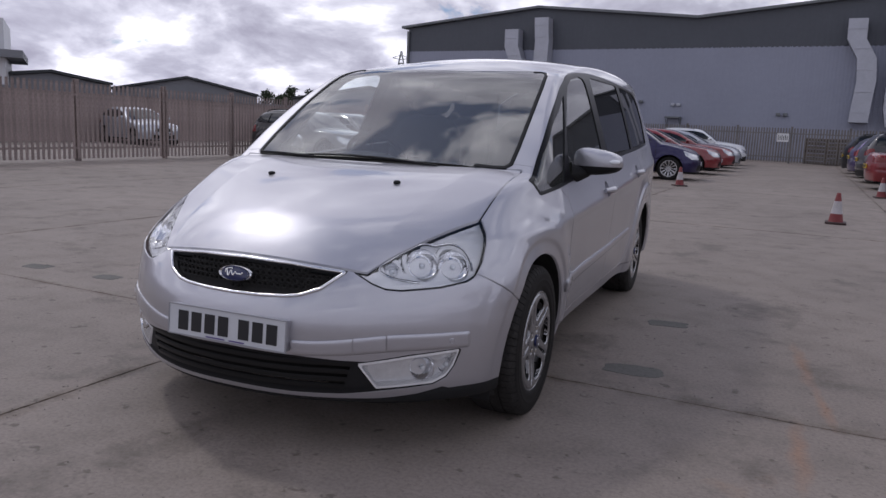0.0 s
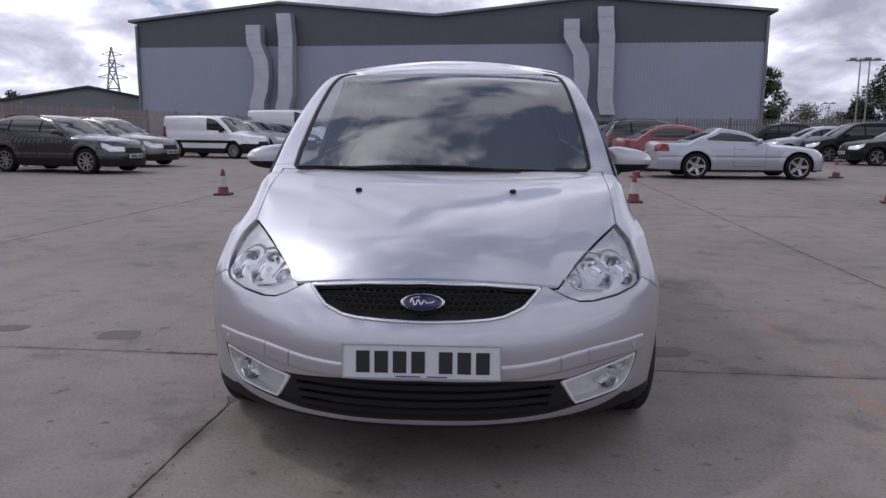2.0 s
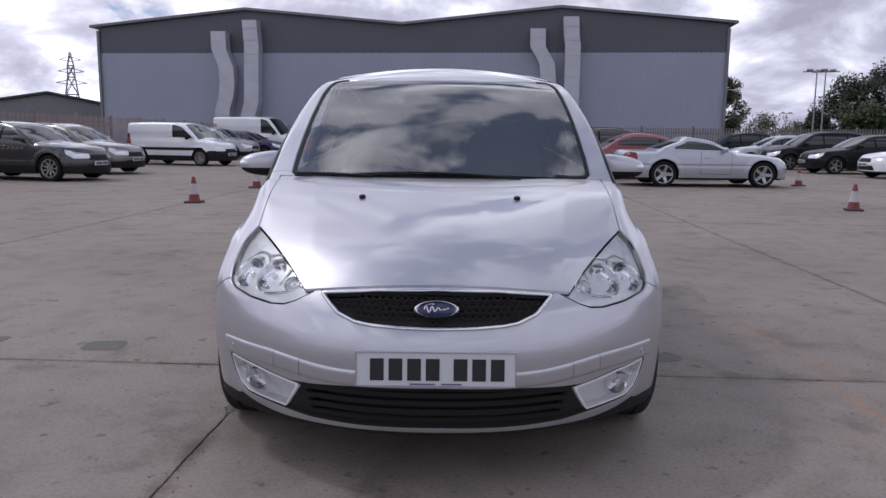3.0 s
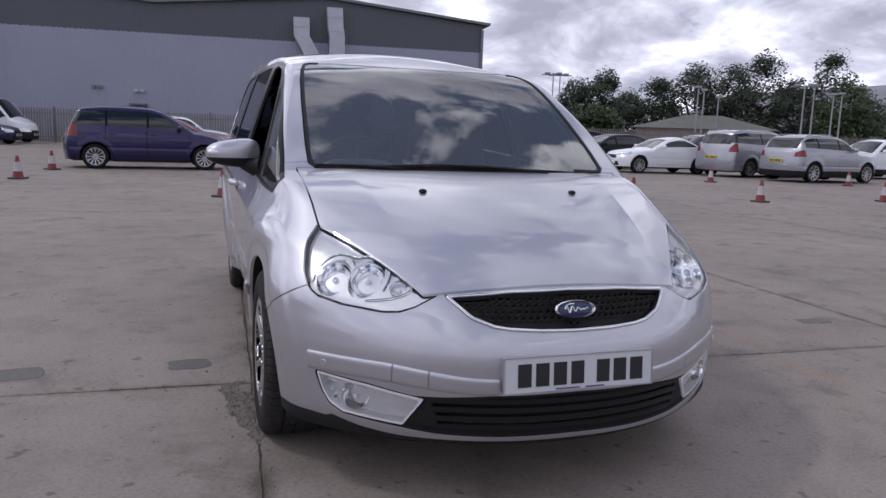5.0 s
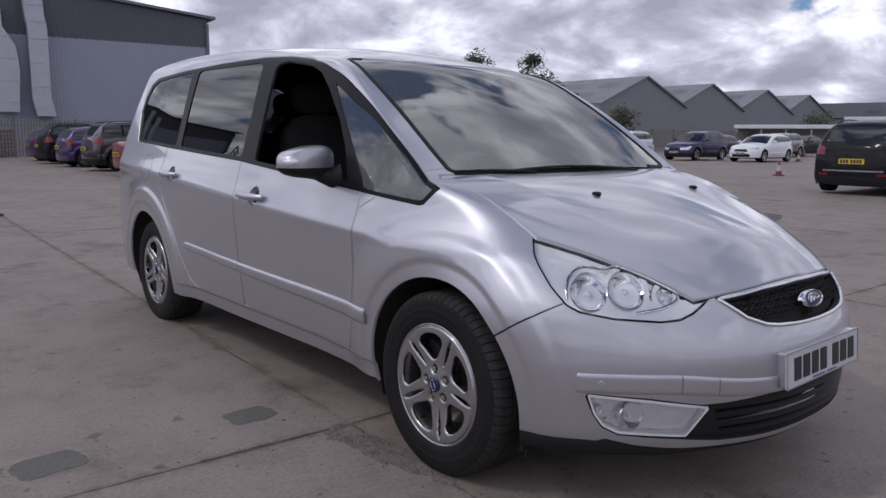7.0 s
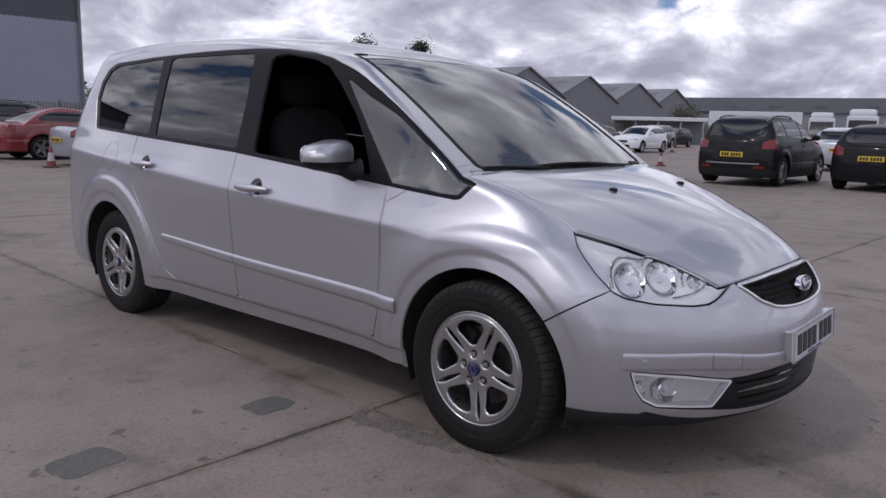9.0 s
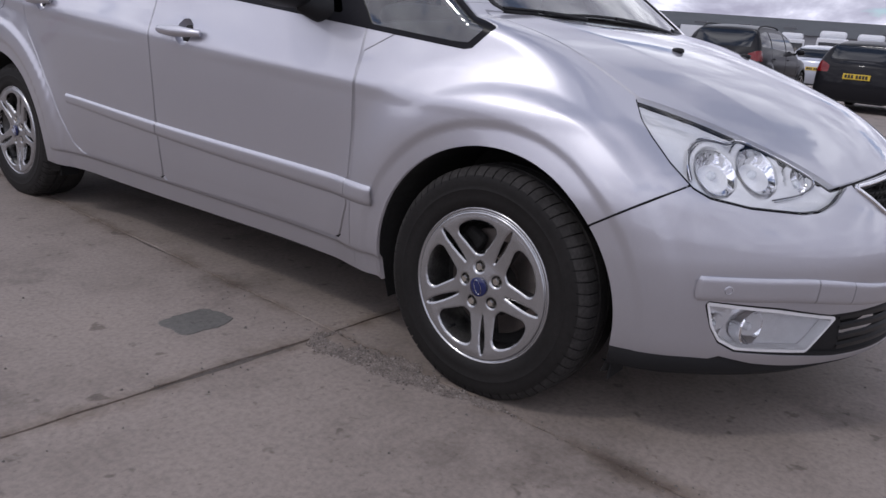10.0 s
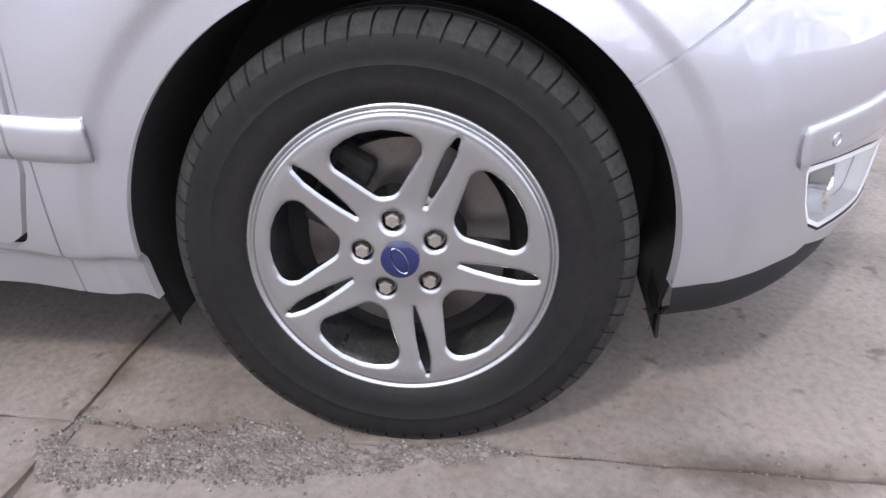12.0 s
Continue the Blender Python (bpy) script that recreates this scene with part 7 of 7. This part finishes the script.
yard_cars = [
    ("low_suv", "dark_grey", -11.1, 16.75, -12, "parked by the palisade fence", "ten"), ("low_suv", "brown_grey", -11.6, 20.3, -12, "parked beside a dark crossover", "five"),
    ("van", "white", -10.75, 27.5, -18, "with black bumpers", "cap"), ("suv", "silver", -11.9, 36.2, -16, "parked before a tall white van", "five"),
    ("hatch", "navy", -11.0, 38.9, -14, "parked beside a white van", "five"), ("big_van", "white", -11.2, 42.0, -16, "standing before the far fence", "cap"),
    ("mpv", "navy", -2.12, 19.3, 3, "with silver wheel trims", "cap"), ("hatch", "red", -1.8, 23.6, 2, "parked in a row", "five"), ("hatch", "red", -1.5, 27.0, 2, "parked behind another red car", "five"),
    ("hatch", "light_silver", -1.4, 30.6, 2, "parked in a row", "five"), ("suv", "white", -1.3, 34.6, 2, "parked near the far fence", "five"),
    ("coupe", "light_silver", 6.90, 17.05, 0, "with large alloy wheels", "five"), ("saloon", "red", 6.6, 20.6, 1, "parked behind a silver coupe", "five"), ("suv", "dark_grey", 6.5, 24.4, 1, "parked in a row", "five"),
    ("hatch", "purple", 6.5, 28.2, 1, "parked in a row", "five"), ("suv", "black", 6.7, 31.9, 1, "parked in a row", "five"), ("hatch", "purple", 7.0, 35.6, 1, "parked by the far fence", "five"),
    ("suv", "black", 14.9, 36.2, 178, "parked by the far fence", "five"), ("hatch", "light_silver", 15.4, 32.6, 178, "parked between black cars", "five"), ("mpv", "black", 15.75, 29.3, 180, "with clear lamps", "five"),
    ("hatch", "black", 15.8, 25.7, 180, "parked beside a white convertible", "five"), ("cabrio", "white", 16.2, 22.3, 180, "with a black soft top", "ten"), ("suv", "dark_grey", 21.6, 27.2, 180, "standing behind a convertible", "five"),
    ("big_mpv", "silver", 19.67, 20.75, 10, "seen from behind", "ten"), ("suv", "silver", 19.85, 17.9, 6, "with dark sill trim", "ten"), ("suv", "white", 25.75, 21.0, 180, "with dark sill trim", "five"),
    ("suv", "white", 33.0, 24.4, 180, "parked in a row", "five"), ("suv", "navy", 35.8, 21.4, 180, "parked in a row", "five"), ("hatch", "white", 36.6, 18.0, 180, "parked at the row's end", "five"),
    ("suv", "brown_grey", 48.0, 22.6, 180, "parked far across the yard", "five"), ("hatch", "black", 53.0, 23.4, 180, "parked far across the yard", "five"), ("hatch", "dark_grey", 44.5, 25.4, 180, "parked far across the yard", "five"),
    ("suv", "black", 16.5, 4.60, -2, "with red tail lamps", "five", True), ("hatch", "black", 17.3, 1.90, -3, "parked beside a black crossover", "five"), ("hatch", "light_silver", 26.6, 5.0, 3, "parked across the yard", "five"),
    ("hatch", "silver", 30.5, 28.6, 180, "parked by the fence", "five"), ("saloon", "light_silver", 23.8, 31.2, 180, "parked by the fence", "five"),
]
for row in yard_cars:
    vehicle(*row)

# ---------------------------------------------------------------- traffic cones
CONE_RED = material("faded_red_plastic", (0.17, 0.022, 0.024), 0.55, grain=(0.2, 0.15, 0.02, 0.1))
CONE_WHITE = material("white_sleeve", (0.42, 0.40, 0.41), 0.4, grain=(0.2, 0.15, 0.02, 0.12))
CONE_BASE = material("dirty_dark_base", (0.05, 0.03, 0.028), 0.7, grain=(0.1, 0.2, 0.02, 0.2))
cone = thing("traffic_cone", Matrix.Translation((-4.52, 10.15, 0)), "red and white plastic traffic cone on a dark base", "traffic cone", "traffic cones across the yard")
bm = bmesh.new(); box(bm, (-0.145, -0.145, 0.0), (0.145, 0.145, 0.035), 0.012)
part("base", bm, CONE_BASE, cone)
bm = bmesh.new(); lathe(bm, [(0.108, 0.033), (0.100, 0.05), (0.082, 0.155)], 24)
part("lower_cone", bm, CONE_RED, cone, smooth=True)
bm = bmesh.new(); lathe(bm, [(0.0825, 0.155), (0.050, 0.345)], 24)
part("sleeve", bm, CONE_WHITE, cone, smooth=True)
bm = bmesh.new(); lathe(bm, [(0.0495, 0.345), (0.028, 0.462), (0.022, 0.468), (0.0, 0.468)], 24)
part("upper_cone", bm, CONE_RED, cone, smooth=True)
for k, (x, y) in enumerate(((-4.42, 14.2), (-4.32, 17.6), (-0.60, 10.35), (2.78, 9.62), (7.25, 10.02), (10.3, 9.9), (14.0, 10.1), (21.8, 9.8), (25.6, 9.8), (-0.17, 16.2), (4.22, 16.6), (9.62, 17.25), (14.3, 16.6), (18.9, 15.7), (22.6, 15.3), (38.6, 16.9), (41.3, 16.3))):
    copy_thing(cone, Matrix.Translation((x, y, 0)) @ Matrix.Rotation(rnd.uniform(0, 1.5), 4, "Z"))

# ---------------------------------------------------------------- trees, sheds and the distance
BARK = material("bark", (0.09, 0.07, 0.05), 0.9, grain=(0.2, 0.3, 0.03, 0.3))


def leaf_material(name, tone):
    m = material(name, tone, 0.65)
    tree = m.node_tree
    b = tree.nodes["Principled BSDF"]
    geo = tree.nodes.new("ShaderNodeNewGeometry")
    r = ramp(tree, geo.outputs["Random Per Island"], [(0.0, tuple(v * 0.45 for v in tone)), (0.6, tone), (1.0, tuple(v * 1.7 for v in tone))])
    tree.links.new(r.outputs["Color"], b.inputs["Base Color"])
    return m


LEAVES = [leaf_material("dark_leaves", (0.026, 0.040, 0.016)), leaf_material("green_leaves", (0.040, 0.060, 0.016)), leaf_material("olive_leaves", (0.055, 0.060, 0.024))]


def tree(x, y, height, spread, tone, seed, label="broad dark green tree behind the fence", base=0.18, leaf=0.24, n=9000, name="tree"):
    r = random.Random(seed)
    ob = thing(name, Matrix.Translation((x, y, 0)), label, "bush" if name == "bush" else "tree", "trees beyond the yard")
    bm = bmesh.new()
    top = height * 0.75
    n0 = 7
    sweep(bm, [(0.15 * r.uniform(-1, 1) * k, 0.15 * r.uniform(-1, 1) * k, top * k / n0) for k in range(n0 + 1)], [0.035 * height * (1 - 0.85 * k / n0) for k in range(n0 + 1)], 7)
    tips = []
    for k in range(11):
        h0 = top * r.uniform(base + 0.05, 0.85)
        a = r.uniform(0, 2 * math.pi)
        reach = spread * r.uniform(0.45, 0.95) * (1 - 0.35 * h0 / top)
        tip = Vector((reach * math.cos(a), reach * math.sin(a), min(height * 0.97, h0 + reach * r.uniform(0.35, 1.0))))
        mid = Vector((tip.x * 0.5, tip.y * 0.5, h0 + (tip.z - h0) * 0.35))
        sweep(bm, [(0, 0, h0), mid, tip], [0.012 * height, 0.008 * height, 0.002 * height], 5)
        tips.append(tip)
    part("trunk", bm, BARK, ob)
    clumps = []
    for k in range(44):
        z = height * r.uniform(base, 1.0)
        f = math.sin(math.pi * min(1, max(0.06, (z / height - base) / (1 - base)) ** 0.8)) ** 0.6
        a, q = r.uniform(0, 2 * math.pi), spread * f * r.uniform(0.25, 0.85)
        clumps.append((Vector((q * math.cos(a), q * math.sin(a), z * 0.94)), spread * r.uniform(0.18, 0.36)))
    clumps += [(t, spread * 0.22) for t in tips]
    verts, faces = [], []
    for k in range(n):
        c, rad = clumps[r.randrange(len(clumps))]
        d = Vector((r.gauss(0, 1), r.gauss(0, 1), r.gauss(0, 0.8))).normalized() * rad * r.uniform(0.3, 1.15) ** 0.6
        p = c + d
        if p.z < height * base * 0.6:
            continue
        u = Vector((r.gauss(0, 1), r.gauss(0, 1), r.gauss(0, 1))).normalized()
        w = u.orthogonal().normalized()
        s = leaf * r.uniform(0.5, 1.2)
        o = len(verts)
        verts += [p - u * s * 0.5, p + w * s * 0.35, p + u * s * 0.6, p - w * s * 0.3]
        faces.append((o, o + 1, o + 2, o + 3))
    mesh_object("crown", verts, faces, LEAVES[tone], ob)
    return ob


def polar(bearing, d, cx=-1.0, cy=-2.6):
    return cx + d * math.sin(radians(bearing)), cy + d * math.cos(radians(bearing))


for k, (bearing, d, h, spread, tone) in enumerate((
        (20.9, 84, 7.9, 2.3, 2), (28.6, 76, 7.0, 3.0, 0), (30.6, 74, 7.6, 3.2, 0), (32.2, 78, 6.0, 2.6, 1), (34.4, 76, 7.2, 3.2, 0), (36.9, 74, 8.4, 3.6, 0), (39.2, 76, 8.8, 3.4, 0), (41.4, 74, 9.4, 3.6, 0), (43.3, 78, 7.4, 3.0, 0),
        (45.6, 73, 9.3, 3.0, 0), (46.6, 71, 6.4, 3.2, 1), (47.6, 76, 5.6, 2.6, 1), (30.0, 70, 4.2, 2.6, 1), (26.9, 72, 3.8, 1.8, 0))):
    x, y = polar(bearing, d)
    tree(x, y, h, spread, tone, 40 + k, leaf=0.27, n=8500)
for k, (bearing, d, h, spread) in enumerate(((23.2, 110, 4.6, 3.6), (25.2, 120, 3.8, 3.0), (52.3, 85, 4.4, 2.6), (49.6, 86, 4.0, 2.4), (66.0, 120, 5.2, 3.2), (-35.2, 100, 4.9, 2.0), (-33.5, 98, 5.4, 2.2), (-32.2, 99, 5.2, 1.9), (-34.3, 105, 4.6, 1.8))):
    x, y = polar(bearing, d)
    tree(x, y, h, spread, 2 if bearing > 0 else 0, 90 + k, "small bushy tree in the distance", 0.05, 0.3, 2600, "bush")
tree(2.9 + 3, 66, 11.6, 1.6, 1, 140, "tree top showing over the warehouse roof", 0.5, 0.3, 1500)

SHED_WALL = material("grey_shed_cladding", (0.20, 0.205, 0.225), 0.6, grain=(4.0, 0.06, 0.5, 0.05))
SHED_ROOF = material("weathered_fibre_roof", (0.21, 0.21, 0.23), 0.8, grain=(3.0, 0.15, 0.4, 0.12))
ROOFLIGHT = material("dirty_rooflight", (0.10, 0.10, 0.11), 0.4)
DARK_ROOF = material("dark_sheet_roof", (0.050, 0.055, 0.060), 0.7, grain=(3.0, 0.15, 0.4, 0.1))
BRICK = material("red_brown_brick", (0.34, 0.27, 0.255), 0.9, grain=(1.5, 0.15, 0.08, 0.2), bump=(0.03, 0.3))


def gable_shed(x, y, w, depth, eave, apex, turn, wall, roof, label, lights=True):
    """A gabled shed whose gable faces -y."""
    ob = thing("shed", Matrix.Translation((x, y, 0)) @ Matrix.Rotation(radians(turn), 4, "Z"), label, "shed", "sheds beyond the yard")
    bm = bmesh.new()
    ring = [(-w / 2, 0), (w / 2, 0), (w / 2, eave), (0, apex), (-w / 2, eave)]
    a, b = [bm.verts.new((u, 0, z)) for u, z in ring], [bm.verts.new((u, depth, z)) for u, z in ring]
    bm.faces.new(a); bm.faces.new(b[::-1])
    for k in (0, 1, 4):
        bm.faces.new((a[k], b[k], b[(k + 1) % 5], a[(k + 1) % 5]))
    part("wall", bm, wall, ob)
    for sx in (-1, 1):
        bm = bmesh.new()
        e = 0.35
        drop = (apex - eave) / (w / 2) * e
        q = [(0, -e, apex + 0.05), (sx * (w / 2 + e * 0.3), -e, eave - drop * 0.3 + 0.05), (sx * (w / 2 + e * 0.3), depth + e, eave - drop * 0.3 + 0.05), (0, depth + e, apex + 0.05)]
        lo, hi = [bm.verts.new(p) for p in q], [bm.verts.new((p[0], p[1], p[2] + 0.2)) for p in q]
        bm.faces.new(lo); bm.faces.new(hi[::-1])
        for k in range(4):
            bm.faces.new((lo[k], lo[(k + 1) % 4], hi[(k + 1) % 4], hi[k]))
        bmesh.ops.recalc_face_normals(bm, faces=bm.faces[:])
        slope = part("roof", bm, roof, ob)
        if lights:
            for i in range(7):
                for f in (0.3, 0.68):
                    bm = bmesh.new()
                    y0 = 2.5 + i * 6 + (1.5 if f > 0.5 else 0)
                    p = [(sx * w / 2 * (f + df), y0 + dy, apex - (apex - eave) * (f + df) + 0.28) for df, dy in ((-0.09, 0), (0.09, 0), (0.09, 3), (-0.09, 3))]
                    bm.faces.new([bm.verts.new(v) for v in p])
                    part("rooflight", bm, ROOFLIGHT, slope)
    return ob


for k, (x, y) in enumerate(((84.5, 59.0), (103.5, 60.5), (122.5, 61.5), (141.5, 63.0))):
    gable_shed(x, y, 18.6, 45, 5.5, 9.3, -2, SHED_WALL, SHED_ROOF, "grey industrial shed with a low gable and dirty rooflights")
long_shed = thing("long_building", Matrix.Translation((163, 48, 0)) @ Matrix.Rotation(radians(-80), 4, "Z"), "long grey industrial building with a dark roof", "building")
bm = bmesh.new(); box(bm, (-26, 0, 0), (60, 20, 5.8)); part("wall", bm, SHED_WALL, long_shed)
bm = bmesh.new()
q = [bm.verts.new(p) for p in ((-27, -0.5, 5.7), (61, -0.5, 5.7), (61, 12, 9.2), (-27, 12, 9.2), (-27, 20, 5.7), (61, 20, 5.7))]
bm.faces.new(q[:4]); bm.faces.new((q[3], q[2], q[5], q[4])); bm.faces.new((q[0], q[3], q[4])); bm.faces.new((q[1], q[5], q[2]))
part("roof", bm, DARK_ROOF, long_shed)
for k in range(9):
    bm = bmesh.new(); box(bm, (-22 + k * 9, 3.4, 6.75), (-19.5 + k * 9, 4.6, 7.15)); part("rooflight", bm, ROOFLIGHT, long_shed)

# low brick building among the trees
x, y = polar(37.6, 66)
lodge = thing("brick_building", Matrix.Translation((x, y, 0)) @ Matrix.Rotation(radians(-37), 4, "Z"), "low red-brown brick building with a grey hipped roof", "building")
bm = bmesh.new(); box(bm, (-5.4, 0, 0), (5.4, 6, 2.45)); part("wall", bm, BRICK, lodge)
bm = bmesh.new()
q = [bm.verts.new(p) for p in ((-5.9, -0.5, 2.4), (5.9, -0.5, 2.4), (5.9, 6.5, 2.4), (-5.9, 6.5, 2.4), (-1.5, 3, 3.6), (1.5, 3, 3.6))]
for f in ((0, 1, 5, 4), (1, 2, 5), (2, 3, 4, 5), (3, 0, 4), (3, 2, 1, 0)):
    bm.faces.new([q[i] for i in f])
part("roof", bm, material("lodge_roof_felt", (0.13, 0.13, 0.115), 0.9, grain=(1.0, 0.15, 0.2, 0.1)), lodge)

# lamp posts
POLE = material("grey_painted_pole", (0.30, 0.31, 0.32), 0.5, 0.3, grain=(0.5, 0.1, 0.05, 0.1))


def lamp_post(bearing, d, h, heads):
    x, y = polar(bearing, d)
    ob = thing("lamp_post", Matrix.Translation((x, y, 0)) @ Matrix.Rotation(radians(-bearing), 4, "Z"), "tall grey steel lamp post with flood lamps", "lamp post", "lamp posts round the yard")
    bm = bmesh.new(); sweep(bm, [(0, 0, 0), (0, 0, h * 0.5), (0, 0, h)], [0.075, 0.06, 0.045], 8); part("pole", bm, POLE, ob)
    for k in range(heads):
        u = (k - (heads - 1) / 2) * 1.0
        bm = bmesh.new(); box(bm, (u - 0.24, -0.15, h - 0.06), (u + 0.24, 0.15, h + 0.09), 0.03); part("lamp_head", bm, POLE, ob)
    if heads > 1:
        bm = bmesh.new(); sweep(bm, [(-heads * 0.5, 0, h - 0.1), (heads * 0.5, 0, h - 0.1)], 0.05, 6); part("arm", bm, POLE, ob)


for row in ((26.7, 66, 6.7, 2), (27.2, 68, 6.8, 2), (37.1, 62, 5.5, 1), (37.5, 62, 5.3, 1), (38.5, 66, 5.0, 1), (44.0, 62, 5.7, 2), (44.6, 63, 5.8, 1), (45.8, 61, 5.0, 1), (46.3, 62, 5.1, 1), (24.5, 130, 5.6, 2), (-33.5, 110, 5.7, 2), (-40.6, 100, 5.9, 2), (20.7, 70, 5.6, 1), (28.9, 72, 4.4, 1)):
    lamp_post(*row)

# low white canopy, trailer, lorries behind the fence
WHITE_METAL = material("white_painted_metal", (0.62, 0.63, 0.66), 0.45, grain=(1.5, 0.06, 0.2, 0.05))
x, y = polar(63.4, 73)
canopy = thing("canopy", Matrix.Translation((x, y, 0)) @ Matrix.Rotation(radians(-62), 4, "Z"), "long low white canopy roof on posts", "canopy")
bm = bmesh.new(); box(bm, (-4.2, 0, 2.15), (4.6, 3, 2.5), 0.05); part("roof", bm, WHITE_METAL, canopy)
for k in range(5):
    bm = bmesh.new(); box(bm, (-4.0 + k * 2.05, 0.1, 0), (-3.88 + k * 2.05, 0.22, 2.15)); part("post", bm, POLE, canopy)
bm = bmesh.new(); box(bm, (-4.0, 2.7, 0), (4.4, 2.9, 2.15)); part("back_wall", bm, SHED_WALL, canopy)
x, y = polar(70.2, 78)
trailer = thing("trailer", Matrix.Translation((x, y, 0)) @ Matrix.Rotation(radians(-70), 4, "Z"), "long white box trailer behind the fence", "trailer")
bm = bmesh.new(); box(bm, (-4.2, 0, 1.0), (4.2, 2.5, 3.3), 0.04); part("box", bm, WHITE_METAL, trailer)
bm = bmesh.new(); box(bm, (-4.0, 0.3, 0.7), (4.0, 2.2, 1.0)); part("chassis", bm, DARK_VOID, trailer)
for u in (-3.0, -1.8, 3.0):
    bm = bmesh.new(); lathe(bm, [(0.2, 0), (0.5, 0.0), (0.5, 0.3), (0.2, 0.3)], 20, Matrix.Translation((u, 0.35, 0.5)) @ Matrix.Rotation(math.pi / 2, 4, "X"), True); part("wheel", bm, RUBBER, trailer)
for bearing, d in ((76.9, 72), (79.2, 74), (74.6, 84)):
    x, y = polar(bearing, d)
    lorry = thing("lorry", Matrix.Translation((x, y, 0)) @ Matrix.Rotation(radians(-bearing), 4, "Z"), "white lorry cab behind the palisade fence", "lorry", "lorries behind the fence")
    bm = bmesh.new(); box(bm, (-1.2, 0, 0.6), (1.2, 2.2, 2.9), 0.10); part("cab", bm, WHITE_METAL, lorry)
    bm = bmesh.new(); box(bm, (-1.05, 0.5, 2.85), (1.05, 2.2, 3.5), 0.25); part("wind_deflector", bm, WHITE_METAL, lorry)
    bm = bmesh.new(); box(bm, (-1.05, -0.03, 1.75), (1.05, 0.05, 2.55), 0.03); part("windscreen", bm, GLASS_DARK, lorry)
    bm = bmesh.new(); box(bm, (-1.1, -0.02, 0.7), (1.1, 0.06, 1.3), 0.03); part("grille", bm, BLACK_PLASTIC, lorry)
    for sx in (-1, 1):
        bm = bmesh.new(); lathe(bm, [(0.2, 0), (0.5, 0.0), (0.5, 0.3), (0.2, 0.3)], 20, Matrix.Translation((sx * 1.05, 1.0, 0.5)) @ Matrix.Rotation(sx * math.pi / 2, 4, "Y"), True); part("wheel", bm, RUBBER, lorry)

# sheds beyond the left fence
x, y = polar(-49.3, 62); gable_shed(x, y, 9, 22, 3.3, 3.95, 72, SHED_WALL, DARK_ROOF, "low dark-roofed shed beyond the fence", False)
x, y = polar(-40.6, 74); gable_shed(x, y, 13, 26, 3.3, 4.65, 42, SHED_WALL, DARK_ROOF, "low dark-roofed shed with a shallow gable", False)
x, y = polar(-27.4, 80); gable_shed(x, y, 16, 26, 3.4, 4.9, 26, SHED_WALL, DARK_ROOF, "low grey shed beside the warehouse", False)
x, y = polar(-55.0, 58)
office = thing("office_building", Matrix.Translation((x, y, 0)) @ Matrix.Rotation(radians(50), 4, "Z"), "white flat-roofed office building with a projecting canopy", "building")
bm = bmesh.new(); box(bm, (-5, 0, 0), (3.2, 8, 7.2)); part("wall", bm, WHITE_METAL, office)
bm = bmesh.new(); box(bm, (-5.6, -0.9, 4.6), (4.3, 8.4, 5.1)); part("canopy", bm, SHED_WALL, office)
bm = bmesh.new(); box(bm, (-4.5, -0.04, 2.6), (2.8, 0.02, 4.3)); part("window", bm, GLASS_DARK, office)
# brick bank and stored van behind the left fence
bank = thing("brick_wall", Matrix.Translation((-24.0, 12.0, 0)), "long low red-brown brick wall behind the fence", "wall")
bm = bmesh.new(); box(bm, (-0.3, -22, 0), (0.0, 34, 1.95)); part("wall_face", bm, BRICK, bank)
bm = bmesh.new(); box(bm, (-0.36, -22, 1.95), (0.06, 34, 2.05)); part("coping", bm, SHED_WALL, bank)
vehicle("hatch", "light_silver", -22.0, 20.6, -20, "standing behind the palisade fence")
vehicle("suv", "red", -20.8, 9.2, 80, "standing behind the palisade fence")

# pylon far off
x, y = polar(-26.2, 300)
pylon = thing("pylon", Matrix.Translation((x, y, 0)) @ Matrix.Rotation(radians(20), 4, "Z"), "tall grey lattice electricity pylon far away", "pylon")
bm = bmesh.new()
levels = [(0, 4.2), (8, 3.0), (15, 2.0), (21, 1.2), (25, 1.0), (29.5, 0.3)]
corners = [[Vector((sx * w, sy * w, z)) for sx, sy in ((-1, -1), (1, -1), (1, 1), (-1, 1))] for z, w in levels]
for a, b in zip(corners, corners[1:]):
    for k in range(4):
        j = (k + 1) % 4
        for p, q in ((a[k], b[k]), (a[k], b[j]), (a[j], b[k]), (b[k], b[j])):
            sweep(bm, [p, q], 0.14, 4, False)
part("lattice", bm, POLE, pylon)
for z, w in ((19, 5.0), (23, 4.2), (27, 3.4)):
    bm = bmesh.new()
    for sx in (-1, 1):
        sweep(bm, [(0, 0, z + 1.2), (sx * w, 0, z)], 0.13, 4, False); sweep(bm, [(0, 0, z - 0.6), (sx * w, 0, z)], 0.13, 4, False)
    part("cross_arm", bm, POLE, pylon)
